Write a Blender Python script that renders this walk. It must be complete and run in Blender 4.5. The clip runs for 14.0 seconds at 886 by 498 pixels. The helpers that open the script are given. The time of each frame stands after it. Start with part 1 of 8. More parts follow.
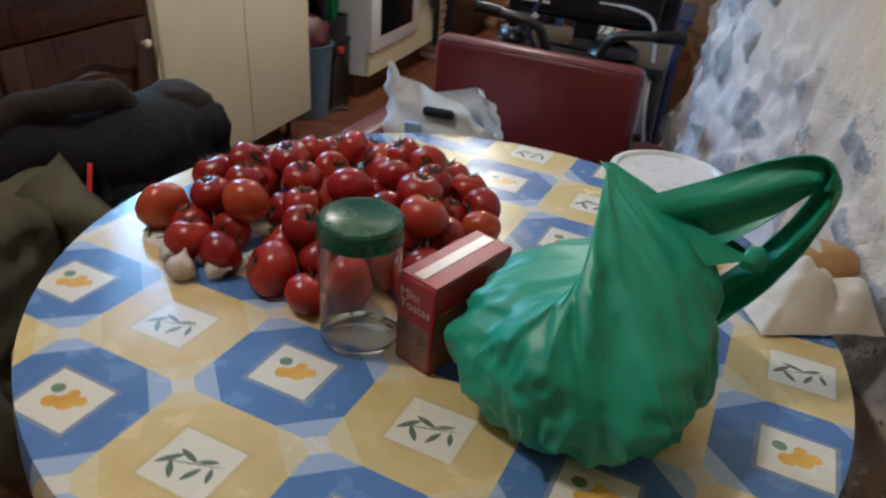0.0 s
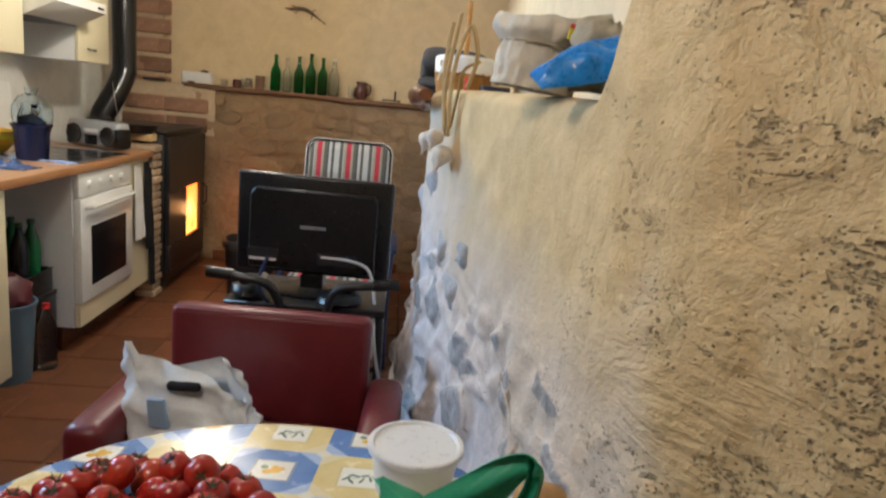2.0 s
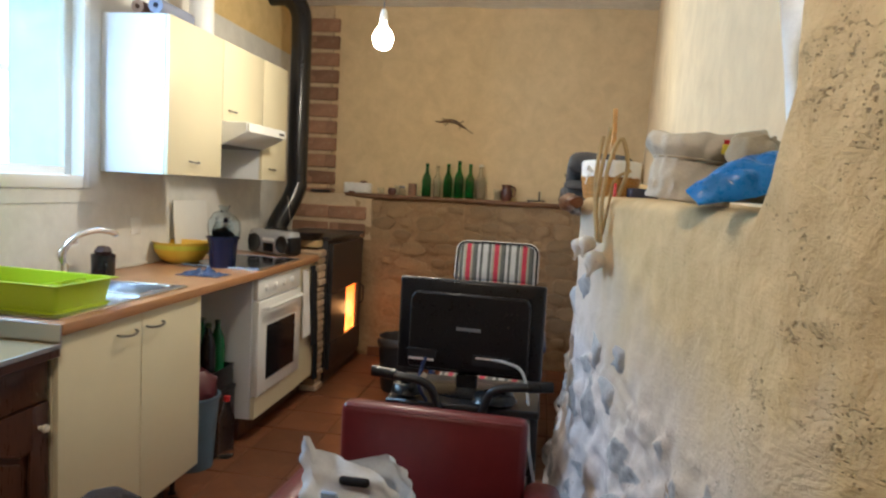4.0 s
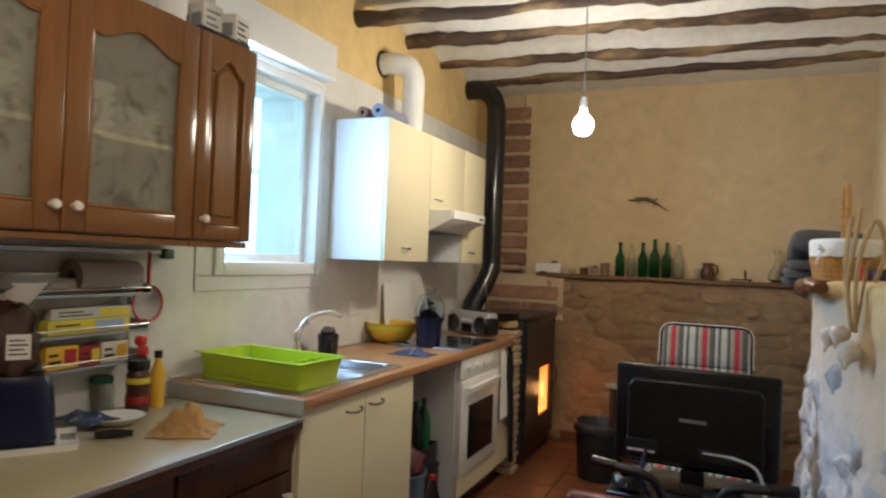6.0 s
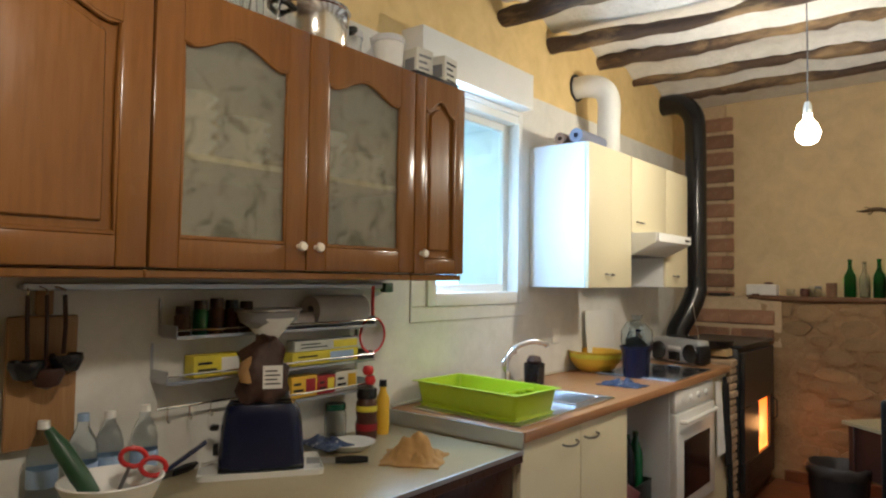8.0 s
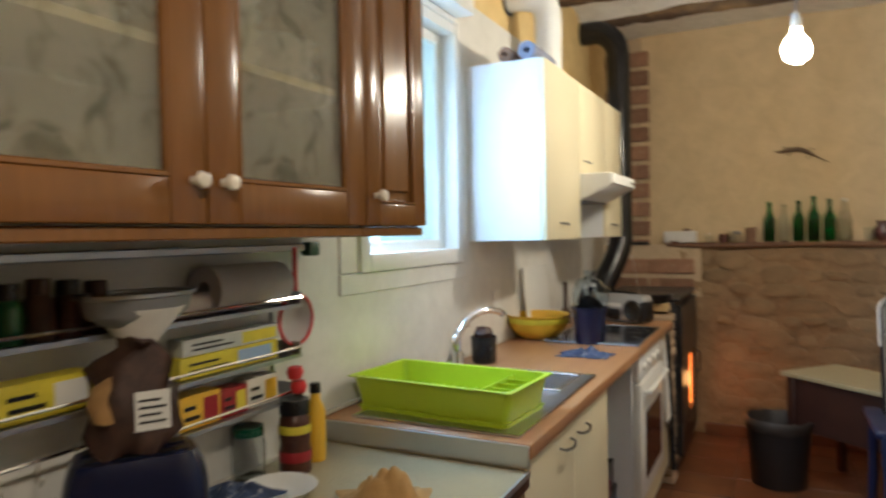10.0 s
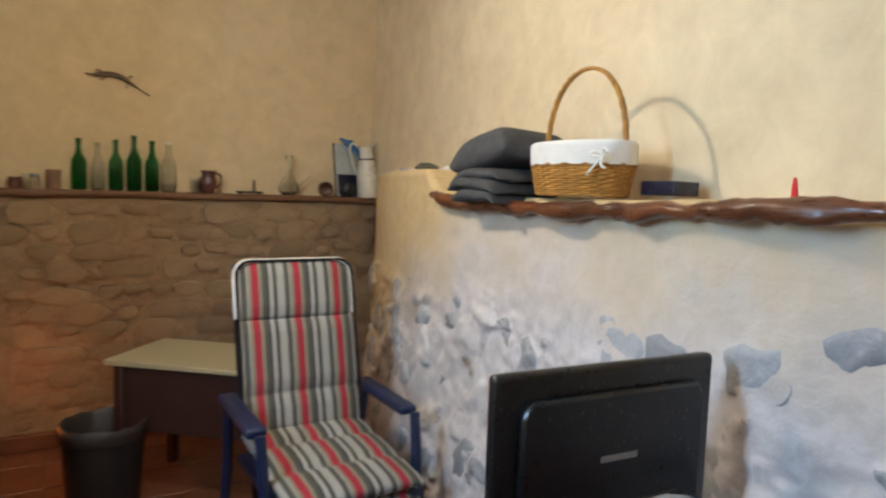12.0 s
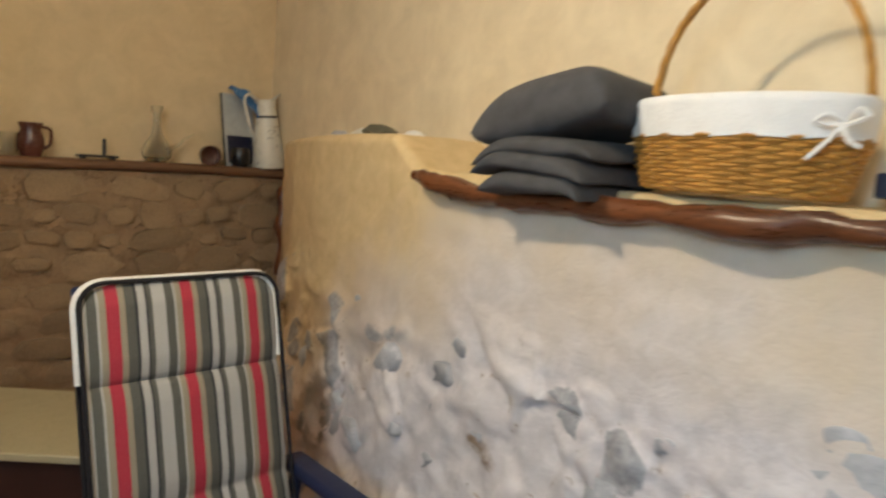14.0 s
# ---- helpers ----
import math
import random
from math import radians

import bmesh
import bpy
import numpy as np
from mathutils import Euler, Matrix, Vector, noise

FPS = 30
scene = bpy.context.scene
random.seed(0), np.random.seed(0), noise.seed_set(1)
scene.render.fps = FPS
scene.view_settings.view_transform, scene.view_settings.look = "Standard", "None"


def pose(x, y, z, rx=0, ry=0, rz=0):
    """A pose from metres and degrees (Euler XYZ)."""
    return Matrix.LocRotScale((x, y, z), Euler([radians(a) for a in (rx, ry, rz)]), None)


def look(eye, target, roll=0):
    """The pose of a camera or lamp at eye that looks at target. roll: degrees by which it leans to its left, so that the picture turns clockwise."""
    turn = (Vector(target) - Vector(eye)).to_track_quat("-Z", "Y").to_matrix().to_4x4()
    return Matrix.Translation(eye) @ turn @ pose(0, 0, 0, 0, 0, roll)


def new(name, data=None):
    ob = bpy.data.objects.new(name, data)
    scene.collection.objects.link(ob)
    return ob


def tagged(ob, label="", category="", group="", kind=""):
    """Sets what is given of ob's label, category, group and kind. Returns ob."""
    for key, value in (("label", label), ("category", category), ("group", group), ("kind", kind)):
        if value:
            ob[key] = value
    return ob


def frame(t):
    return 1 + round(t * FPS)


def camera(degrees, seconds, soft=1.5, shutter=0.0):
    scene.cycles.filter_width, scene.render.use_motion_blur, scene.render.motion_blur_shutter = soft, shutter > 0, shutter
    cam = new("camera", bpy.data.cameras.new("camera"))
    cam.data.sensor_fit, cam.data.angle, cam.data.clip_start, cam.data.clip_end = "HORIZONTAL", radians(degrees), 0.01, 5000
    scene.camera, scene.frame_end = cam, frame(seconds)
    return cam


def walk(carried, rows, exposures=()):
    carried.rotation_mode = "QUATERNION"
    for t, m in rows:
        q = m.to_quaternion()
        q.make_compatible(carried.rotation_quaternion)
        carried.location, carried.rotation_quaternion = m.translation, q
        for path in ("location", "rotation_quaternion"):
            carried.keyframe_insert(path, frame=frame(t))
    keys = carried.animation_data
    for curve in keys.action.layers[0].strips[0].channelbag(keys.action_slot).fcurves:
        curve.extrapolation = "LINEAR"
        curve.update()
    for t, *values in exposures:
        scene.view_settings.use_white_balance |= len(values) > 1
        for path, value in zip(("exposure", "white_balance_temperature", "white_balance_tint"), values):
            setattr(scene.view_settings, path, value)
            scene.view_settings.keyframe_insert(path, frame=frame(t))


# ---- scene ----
cam = camera(67.5, 14.0, soft=2.2, shutter=0.4)
EXPO = (0.27, 0.42, 0.45, -0.14, 0.04, -0.15, 0.26, 0.03)
PATH = [
    (0, (0.299, 0.863, 1.156), (-0.245, 2.484, 0.117), 5.0),
    (0.5, (0.248, 0.828, 1.188), (-0.073, 2.55, 0.224), 3.6),
    (1, (0.229, 0.8, 1.219), (0.156, 2.635, 0.427), 4.7),
    (1.5, (0.244, 0.79, 1.272), (0.367, 2.697, 0.682), 5.8),
    (2, (0.254, 0.772, 1.319), (0.409, 2.721, 0.896), 5.6),
    (2.5, (0.267, 0.759, 1.338), (0.404, 2.727, 1.012), 4.7),
    (3, (0.254, 0.744, 1.35), (0.239, 2.723, 1.061), 3.5),
    (3.2, (0.241, 0.734, 1.352), (0.153, 2.713, 1.075), 3.5),
    (5.3, (0.175, 0.651, 1.362), (-0.394, 2.568, 1.37), 2.7),
    (5.5, (0.152, 0.645, 1.372), (-0.486, 2.54, 1.39), 2.9),
    (6, (0.105, 0.625, 1.378), (-0.697, 2.457, 1.409), 2.2),
    (6.5, (0.077, 0.595, 1.388), (-0.848, 2.367, 1.453), 1.4),
    (7, (0.053, 0.57, 1.393), (-1.011, 2.26, 1.494), 1.6),
    (7.5, (0.032, 0.542, 1.393), (-1.169, 2.139, 1.485), 0.7),
    (7.7, (0.02, 0.555, 1.397), (-1.238, 2.107, 1.488), 0.7),
    (9.8, (-0.549, 0.935, 1.389), (-1.599, 2.637, 1.376), 1.6),
    (10, (-0.655, 1.008, 1.389), (-1.555, 2.793, 1.346), -1.1),
    (10.5, (-0.818, 1.222, 1.354), (-1.278, 3.165, 1.23), -1.9),
    (11, (-0.892, 1.503, 1.364), (-0.834, 3.499, 1.246), -0.0),
    (11.5, (-0.904, 1.82, 1.35), (-0.284, 3.717, 1.22), 0.6),
    (12, (-0.835, 2.023, 1.355), (0.185, 3.734, 1.181), 1.9),
    (12.5, (-0.732, 2.274, 1.381), (0.467, 3.874, 1.274), 3.9),
    (13, (-0.702, 2.550, 1.380), (0.724, 3.943, 1.247), 3.8),
    (13.5, (-0.687, 2.765, 1.389), (0.779, 4.118, 1.221), 3.4),
    (14, (-0.608, 2.987, 1.369), (0.735, 4.447, 1.118), 3.8),
]
walk(cam, [(t, look(eye, target, roll)) for t, eye, target, roll in PATH],
     exposures=[(0.0, EXPO[0], 5150, 10), (1.5, EXPO[1], 5500, 10), (3.0, EXPO[2], 5700, 10), (5.5, EXPO[3], 5800, 10), (9.8, EXPO[4], 5800, 10), (11.2, EXPO[5], 5800, 10), (12.5, EXPO[6], 6050, 10), (14.0, EXPO[7], 6500, 10)])

# ---- light ----
world = bpy.data.worlds.new("world")
scene.world = world
world.use_nodes = True
wn = world.node_tree
sky = wn.nodes.new("ShaderNodeTexSky")
sky.sky_type, sky.sun_disc, sky.sun_elevation, sky.sun_rotation = "NISHITA", False, radians(28), radians(200)
wn.nodes["Background"].inputs[1].default_value = 0.12
wn.links.new(sky.outputs[0], wn.nodes["Background"].inputs[0])


def lamp(name, kind, at, watts, colour, size=0.1, target=None):
    data = bpy.data.lights.new(name, kind)
    data.energy, data.color = watts, colour
    ob = new(name, data)
    if kind == "AREA":
        data.shape, data.size, data.size_y = "RECTANGLE", size[0], size[1]
        ob.matrix_world = look(at, target)
    else:
        data.shadow_soft_size = size
        ob.location = at
    return ob


lamp("sun", "SUN", (-6, -4, 6), 2.0, (1.0, 0.95, 0.88)).matrix_world = look((-6, 8, 6), (0, 0, 0))
bpy.data.lights["sun"].angle = radians(0.6)
lamp("window_daylight", "AREA", (-1.79, 2.785, 1.79), 24.0, (0.50, 0.75, 1.0), (0.15, 0.68), (0, 2.95, 1.60))
lamp("bulb_light", "POINT", (-0.585, 3.85, 2.085), 30.0, (1.0, 0.84, 0.60), 0.035)
lamp("table_bulb_light", "POINT", (-0.50, 1.08, 2.08), 19.0, (1.0, 0.80, 0.58), 0.05)
lamp("fire_light", "POINT", (-1.10, 5.44, 0.45), 0.7, (1.0, 0.42, 0.12), 0.05)


# ---- materials ----
def nodes(name):
    m = bpy.data.materials.new(name)
    m.use_nodes = True
    return m, m.node_tree, m.node_tree.nodes["Principled BSDF"]


def add(nt, kind, ins=None, **props):
    n = nt.nodes.new(kind)
    for k, v in props.items():
        setattr(n, k, v)
    for k, v in (ins or {}).items():
        if isinstance(v, bpy.types.NodeSocket):
            nt.links.new(v, n.inputs[k])
        else:
            n.inputs[k].default_value = v
    return n


def coords(nt, scale=(1, 1, 1), world_space=False):
    tc = nt.nodes.new("ShaderNodeNewGeometry") if world_space else nt.nodes.new("ShaderNodeTexCoord")
    out = tc.outputs["Position"] if world_space else tc.outputs["Object"]
    return add(nt, "ShaderNodeMapping", {"Vector": out, "Scale": scale}).outputs[0]


def ramp(nt, fac, stops):
    n = nt.nodes.new("ShaderNodeValToRGB")
    nt.links.new(fac, n.inputs[0])
    el = n.color_ramp.elements
    while len(el) < len(stops):
        el.new(0.5)
    for e, (p, c) in zip(el, stops):
        e.position, e.color = p, (*c, 1)
    return n.outputs[0]


def noise_of(nt, vec, scale, detail=4.0, rough=0.55, distort=0.0):
    return add(nt, "ShaderNodeTexNoise", {"Vector": vec, "Scale": scale, "Detail": detail, "Roughness": rough, "Distortion": distort}).outputs[0]


def mix(nt, fac, a, b, mode="MIX"):
    n = add(nt, "ShaderNodeMix", data_type="RGBA", blend_type=mode)
    for sock, v in ((n.inputs[0], fac), (n.inputs[6], a), (n.inputs[7], b)):
        if isinstance(v, bpy.types.NodeSocket):
            nt.links.new(v, sock)
        elif isinstance(v, (int, float)):
            sock.default_value = v
        else:
            sock.default_value = (*v, 1)
    return n.outputs[2]


def maths(nt, op, a, b=0.0):
    n = add(nt, "ShaderNodeMath", operation=op)
    for k, v in ((0, a), (1, b)):
        if isinstance(v, bpy.types.NodeSocket):
            nt.links.new(v, n.inputs[k])
        else:
            n.inputs[k].default_value = v
    return n.outputs[0]


def finish(nt, bsdf, colour, rough, height=None, bump=0.0, dist=0.01, metal=0.0):
    if isinstance(colour, bpy.types.NodeSocket):
        nt.links.new(colour, bsdf.inputs["Base Color"])
    else:
        bsdf.inputs["Base Color"].default_value = (*colour, 1)
    if isinstance(rough, bpy.types.NodeSocket):
        nt.links.new(rough, bsdf.inputs["Roughness"])
    else:
        bsdf.inputs["Roughness"].default_value = rough
    bsdf.inputs["Metallic"].default_value = metal
    if height is not None:
        b = add(nt, "ShaderNodeBump", {"Height": height, "Strength": bump, "Distance": dist})
        nt.links.new(b.outputs[0], bsdf.inputs["Normal"])


def tint(c, f):
    return tuple(min(1.0, v * f) for v in c)


def paint(name, colour, rough=0.5, vary=0.12, scale=8.0, bump=0.15, dist=0.002, metal=0.0, dirt=None, each=0.0):
    """Any plain surface with stains at one scale and grain at another."""
    m, nt, b = nodes(name)
    v = coords(nt)
    big, fine = noise_of(nt, v, scale, 3), noise_of(nt, v, scale * 12, 5)
    col = ramp(nt, big, [(0.3, tint(colour, 1 - vary)), (0.7, tint(colour, 1 + vary))])
    col = mix(nt, 0.35, col, ramp(nt, fine, [(0.3, tint(colour, 1 - vary)), (0.7, tint(colour, 1 + vary))]))
    if dirt:
        spots = ramp(nt, noise_of(nt, v, scale * 2.3, 6, 0.7), [(0.56, (0, 0, 0)), (0.72, (1, 1, 1))])
        col = mix(nt, spots, col, dirt)
    if each:
        r = add(nt, "ShaderNodeObjectInfo").outputs["Random"]
        col = mix(nt, 1.0, col, ramp(nt, r, [(0.0, (1 - each,) * 3), (1.0, (1 + each * 0.3,) * 3)]), "MULTIPLY")
    rr = maths(nt, "ADD", maths(nt, "MULTIPLY", fine, 0.25), rough - 0.12)
    finish(nt, b, col, rr, fine, bump, dist, metal)
    return m


def wood(name, dark, light, rough=0.4, along=2, scale=6.0, bump=0.2):
    m, nt, b = nodes(name)
    s = [9.0, 9.0, 9.0]
    s[along] = 0.8
    v = coords(nt, s)
    n = noise_of(nt, v, scale * 0.55, 6, 0.6, 0.6)
    fine = noise_of(nt, coords(nt, [x * 6 for x in s]), scale, 3)
    col = ramp(nt, n, [(0.25, dark), (0.5, tuple((a + c) / 2 for a, c in zip(dark, light))), (0.75, light)])
    col = mix(nt, 0.3, col, ramp(nt, fine, [(0.35, dark), (0.65, light)]))
    finish(nt, b, col, maths(nt, "ADD", maths(nt, "MULTIPLY", fine, 0.2), rough - 0.1), fine, bump, 0.001)
    return m


def plaster(name, base, alt, pit_shade=(0.16, 0.09, 0.04), pit=0.5, rough=0.9, bump=0.6, scale=1.6, white=None, low=0.0):
    """Old trowelled plaster: large stains, mottling, trowel drag and sunken pitting, its shade put in the colour; with
    `white`, limewash that thickens towards the foot.
    """
    m, nt, b = nodes(name)
    v = coords(nt, world_space=True)
    big = noise_of(nt, v, scale, 4, 0.6)
    mid = noise_of(nt, v, scale * 7, 6, 0.65, 0.4)
    fine = noise_of(nt, v, 90, 4, 0.7)
    col = ramp(nt, big, [(0.3, base), (0.7, alt)])
    col = mix(nt, 0.5, col, ramp(nt, mid, [(0.3, tint(base, 0.82)), (0.7, tint(alt, 1.1))]))
    if white:
        z = add(nt, "ShaderNodeSeparateXYZ", {0: v}).outputs[2]
        y = add(nt, "ShaderNodeSeparateXYZ", {0: v}).outputs[1]
        near = maths(nt, "MAXIMUM", maths(nt, "MULTIPLY", maths(nt, "MINIMUM", maths(nt, "SUBTRACT", y, 2.65), 0.0), 0.85), -0.34)
        near = maths(nt, "ADD", near, maths(nt, "MULTIPLY", maths(nt, "MINIMUM", maths(nt, "SUBTRACT", y, 1.52), 0.0), 3.0))
        far = maths(nt, "MULTIPLY", maths(nt, "MAXIMUM", maths(nt, "SUBTRACT", y, 4.0), 0.0), -0.60)
        f = maths(nt, "ADD", maths(nt, "SUBTRACT", low, z), maths(nt, "MULTIPLY", maths(nt, "SUBTRACT", noise_of(nt, v, 3.4, 3, 0.5), 0.5), 0.6))
        f = maths(nt, "ADD", maths(nt, "ADD", f, near), far)
        f = maths(nt, "SUBTRACT", f, maths(nt, "MULTIPLY", maths(nt, "MAXIMUM", maths(nt, "SUBTRACT", z, 1.315), 0.0), 25.0))
        f = ramp(nt, f, [(0.0, (0, 0, 0)), (0.55, (1, 1, 1))])
        white = mix(nt, ramp(nt, mid, [(0.42, (0, 0, 0)), (0.62, (1, 1, 1))]), white, tint(white, 0.84))
        col = mix(nt, f, col, white)
        pit = maths(nt, "ADD", pit, maths(nt, "MULTIPLY", add(nt, "ShaderNodeClamp", {0: maths(nt, "SUBTRACT", 2.2, y)}).outputs[0], 0.80))
    if not white:
        drag = noise_of(nt, coords(nt, (1, 1, 1.35), True), 84, 4, 0.62, 0.3)
        gate = noise_of(nt, coords(nt, (1, 1, 1.6), True), 4.5, 3, 0.6)
        holes = ramp(nt, maths(nt, "ADD", drag, maths(nt, "MULTIPLY", maths(nt, "SUBTRACT", gate, 0.5), 0.60)), [(0.602, (0, 0, 0)), (0.665, (1, 1, 1))])
        sunk = maths(nt, "MULTIPLY", holes, pit)
        # the shade inside the holes is painted in, over the bump
        col = mix(nt, sunk, col, pit_shade)
        h = maths(nt, "SUBTRACT", maths(nt, "ADD", maths(nt, "MULTIPLY", mid, 0.7), maths(nt, "MULTIPLY", fine, 0.12)), sunk)
        finish(nt, b, col, rough, h, bump, 0.02)
        return m
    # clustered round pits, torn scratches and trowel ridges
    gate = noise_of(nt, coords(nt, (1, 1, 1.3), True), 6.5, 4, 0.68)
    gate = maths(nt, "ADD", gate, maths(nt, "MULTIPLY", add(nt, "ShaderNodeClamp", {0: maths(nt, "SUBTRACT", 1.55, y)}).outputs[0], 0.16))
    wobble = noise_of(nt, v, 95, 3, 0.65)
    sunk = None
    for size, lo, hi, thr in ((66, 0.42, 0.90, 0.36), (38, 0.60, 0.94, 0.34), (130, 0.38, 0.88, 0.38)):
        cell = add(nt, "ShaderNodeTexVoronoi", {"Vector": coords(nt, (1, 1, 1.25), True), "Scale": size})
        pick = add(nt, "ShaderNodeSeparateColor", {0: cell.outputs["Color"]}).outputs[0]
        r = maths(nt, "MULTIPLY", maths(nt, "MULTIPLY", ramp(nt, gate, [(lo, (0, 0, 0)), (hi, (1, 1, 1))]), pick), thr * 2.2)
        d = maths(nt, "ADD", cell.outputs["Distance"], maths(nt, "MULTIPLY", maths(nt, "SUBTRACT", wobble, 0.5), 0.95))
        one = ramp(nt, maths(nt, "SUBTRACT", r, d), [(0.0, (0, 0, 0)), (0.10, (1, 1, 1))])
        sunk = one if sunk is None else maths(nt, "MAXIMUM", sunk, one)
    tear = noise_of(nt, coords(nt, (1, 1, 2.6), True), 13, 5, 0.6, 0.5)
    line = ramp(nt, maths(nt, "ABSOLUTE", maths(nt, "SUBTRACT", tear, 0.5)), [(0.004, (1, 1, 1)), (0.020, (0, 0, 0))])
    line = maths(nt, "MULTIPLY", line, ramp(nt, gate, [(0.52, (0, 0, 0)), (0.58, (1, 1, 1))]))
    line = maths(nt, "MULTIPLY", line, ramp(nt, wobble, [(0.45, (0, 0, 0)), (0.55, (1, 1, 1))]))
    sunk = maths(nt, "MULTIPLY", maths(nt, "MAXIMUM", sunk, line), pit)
    # dark colour in hollows and scratches stands for the shade in them
    col = mix(nt, maths(nt, "MULTIPLY", sunk, 0.85), col, pit_shade)
    ridge = noise_of(nt, coords(nt, (1, 1.0, 4.5), True), 6, 4, 0.6, 0.9)
    ridge = maths(nt, "MULTIPLY", ridge, ramp(nt, noise_of(nt, v, 3.1, 2), [(0.46, (0, 0, 0)), (0.62, (1, 1, 1))]))
    soft = noise_of(nt, v, 7, 5, 0.6, 0.6)
    h = maths(nt, "ADD", maths(nt, "MULTIPLY", mid, 0.55), maths(nt, "ADD", maths(nt, "MULTIPLY", fine, 0.14), maths(nt, "ADD", maths(nt, "MULTIPLY", ridge, maths(nt, "ADD", maths(nt, "MULTIPLY", pit, 0.9), 0.15)), maths(nt, "MULTIPLY", soft, maths(nt, "ADD", maths(nt, "MULTIPLY", pit, 1.3), 0.25) if white else 0.5))))
    for attr, tone, other, low_, high_ in (("bare", (0.20, 0.205, 0.22), (0.40, 0.40, 0.42), 0.35, 0.6), ("earth", (0.15, 0.08, 0.04), (0.30, 0.19, 0.10), 0.35, 0.65)):
        f = add(nt, "ShaderNodeAttribute", attribute_name=attr).outputs["Fac"]
        f = ramp(nt, maths(nt, "MULTIPLY", f, maths(nt, "ADD", maths(nt, "MULTIPLY", mid, 2.4), -0.2)), [(low_, (0, 0, 0)), (high_, (1, 1, 1))])
        col = mix(nt, maths(nt, "MULTIPLY", f, 0.85), col, ramp(nt, noise_of(nt, v, 38, 5, 0.7), [(0.35, tone), (0.65, other)]))
    finish(nt, b, col, rough, maths(nt, "SUBTRACT", h, maths(nt, "MULTIPLY", sunk, 1.6)), maths(nt, "ADD", maths(nt, "MULTIPLY", pit, 0.75), 0.28), 0.026)
    return m


def glassy(name, colour, rough=0.02, ior=1.45, thin=False):
    m, nt, b = nodes(name)
    b.inputs["Base Color"].default_value = (*colour, 1)
    b.inputs["Roughness"].default_value = rough
    b.inputs["Transmission Weight"].default_value = 1.0
    b.inputs["IOR"].default_value = ior
    return m


def glow(name, colour, power):
    m, nt, b = nodes(name)
    b.inputs["Emission Color"].default_value = (*colour, 1)
    b.inputs["Emission Strength"].default_value = power
    b.inputs["Base Color"].default_value = (0.8, 0.8, 0.8, 1)
    return m


M_OCHRE = plaster("ochre_plaster", (0.62, 0.47, 0.27), (0.70, 0.55, 0.34), pit=0.0, bump=0.12, scale=1.0)
M_OCHRE_R = plaster("ochre_plaster_pale", (0.68, 0.55, 0.36), (0.76, 0.64, 0.44), pit=0.0, bump=0.18, scale=1.0)
M_OCHRE_L = plaster("ochre_paint", (0.72, 0.52, 0.22), (0.78, 0.60, 0.30), pit=0.0, bump=0.1, scale=1.2)
M_LIME = plaster("limewashed_plaster", (0.59, 0.425, 0.21), (0.67, 0.515, 0.29), pit_shade=(0.085, 0.043, 0.018), pit=0.05, bump=0.8, scale=2.5, white=(0.68, 0.63, 0.63), low=1.50)
M_WHITEWALL = plaster("white_wall", (0.68, 0.67, 0.63), (0.71, 0.70, 0.66), pit=0.0, bump=0.06, scale=1.5)
M_CEIL = plaster("ceiling_plaster", (0.74, 0.71, 0.66), (0.82, 0.80, 0.76), pit_shade=(0.25, 0.18, 0.12), pit=0.2, bump=0.3, scale=2.0)
M_MORTAR = plaster("lime_mortar", (0.28, 0.175, 0.095), (0.37, 0.25, 0.14), pit_shade=(0.14, 0.08, 0.04), pit=0.4, bump=0.9, scale=3.0)
M_STONE = paint("field_stone", (0.33, 0.225, 0.125), 0.85, 0.30, 9.0, 0.8, 0.01, each=0.22, dirt=(0.30, 0.19, 0.10))
M_STONE_W = paint("limewashed_stone", (0.40, 0.40, 0.42), 0.85, 0.25, 9.0, 0.35, 0.006, each=0.25, dirt=(0.64, 0.61, 0.62))
M_BRICK = paint("old_brick", (0.33, 0.18, 0.11), 0.85, 0.3, 10.0, 0.7, 0.006, each=0.35, dirt=(0.40, 0.28, 0.18))
M_FLOORT = paint("terracotta_tile", (0.165, 0.060, 0.026), 0.42, 0.22, 6.0, 0.2, 0.002, each=0.25, dirt=(0.22, 0.10, 0.05))
M_GROUT = paint("floor_grout", (0.15, 0.08, 0.045), 0.8, 0.2, 14.0)
M_BEAM = wood("beam_wood", (0.022, 0.012, 0.008), (0.10, 0.058, 0.033), 0.75, along=0, scale=3.0, bump=0.7)
nt = M_BEAM.node_tree
old = nt.nodes["Principled BSDF"].inputs["Base Color"].links[0].from_socket
worn = ramp(nt, noise_of(nt, coords(nt, (0.6, 2.0, 2.0)), 3.0, 5, 0.65), [(0.50, (0, 0, 0)), (0.62, (1, 1, 1))])
nt.links.new(mix(nt, worn, old, (0.24, 0.155, 0.075)), nt.nodes["Principled BSDF"].inputs["Base Color"])
M_LEDGE = wood("ledge_wood", (0.035, 0.012, 0.006), (0.22, 0.075, 0.028), 0.30, along=1, scale=4.0, bump=0.5)
M_LEDGE_X = wood("ledge_wood_far", (0.07, 0.03, 0.015), (0.22, 0.11, 0.05), 0.55, along=0, scale=4.0, bump=0.5)
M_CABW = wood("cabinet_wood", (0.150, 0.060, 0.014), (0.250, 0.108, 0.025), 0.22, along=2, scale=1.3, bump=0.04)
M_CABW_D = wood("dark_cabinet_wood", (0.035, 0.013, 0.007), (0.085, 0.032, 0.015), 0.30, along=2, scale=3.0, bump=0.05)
M_CREAM = paint("cream_laminate", (0.76, 0.69, 0.48), 0.38, 0.03, 2.0, 0.04, 0.001)
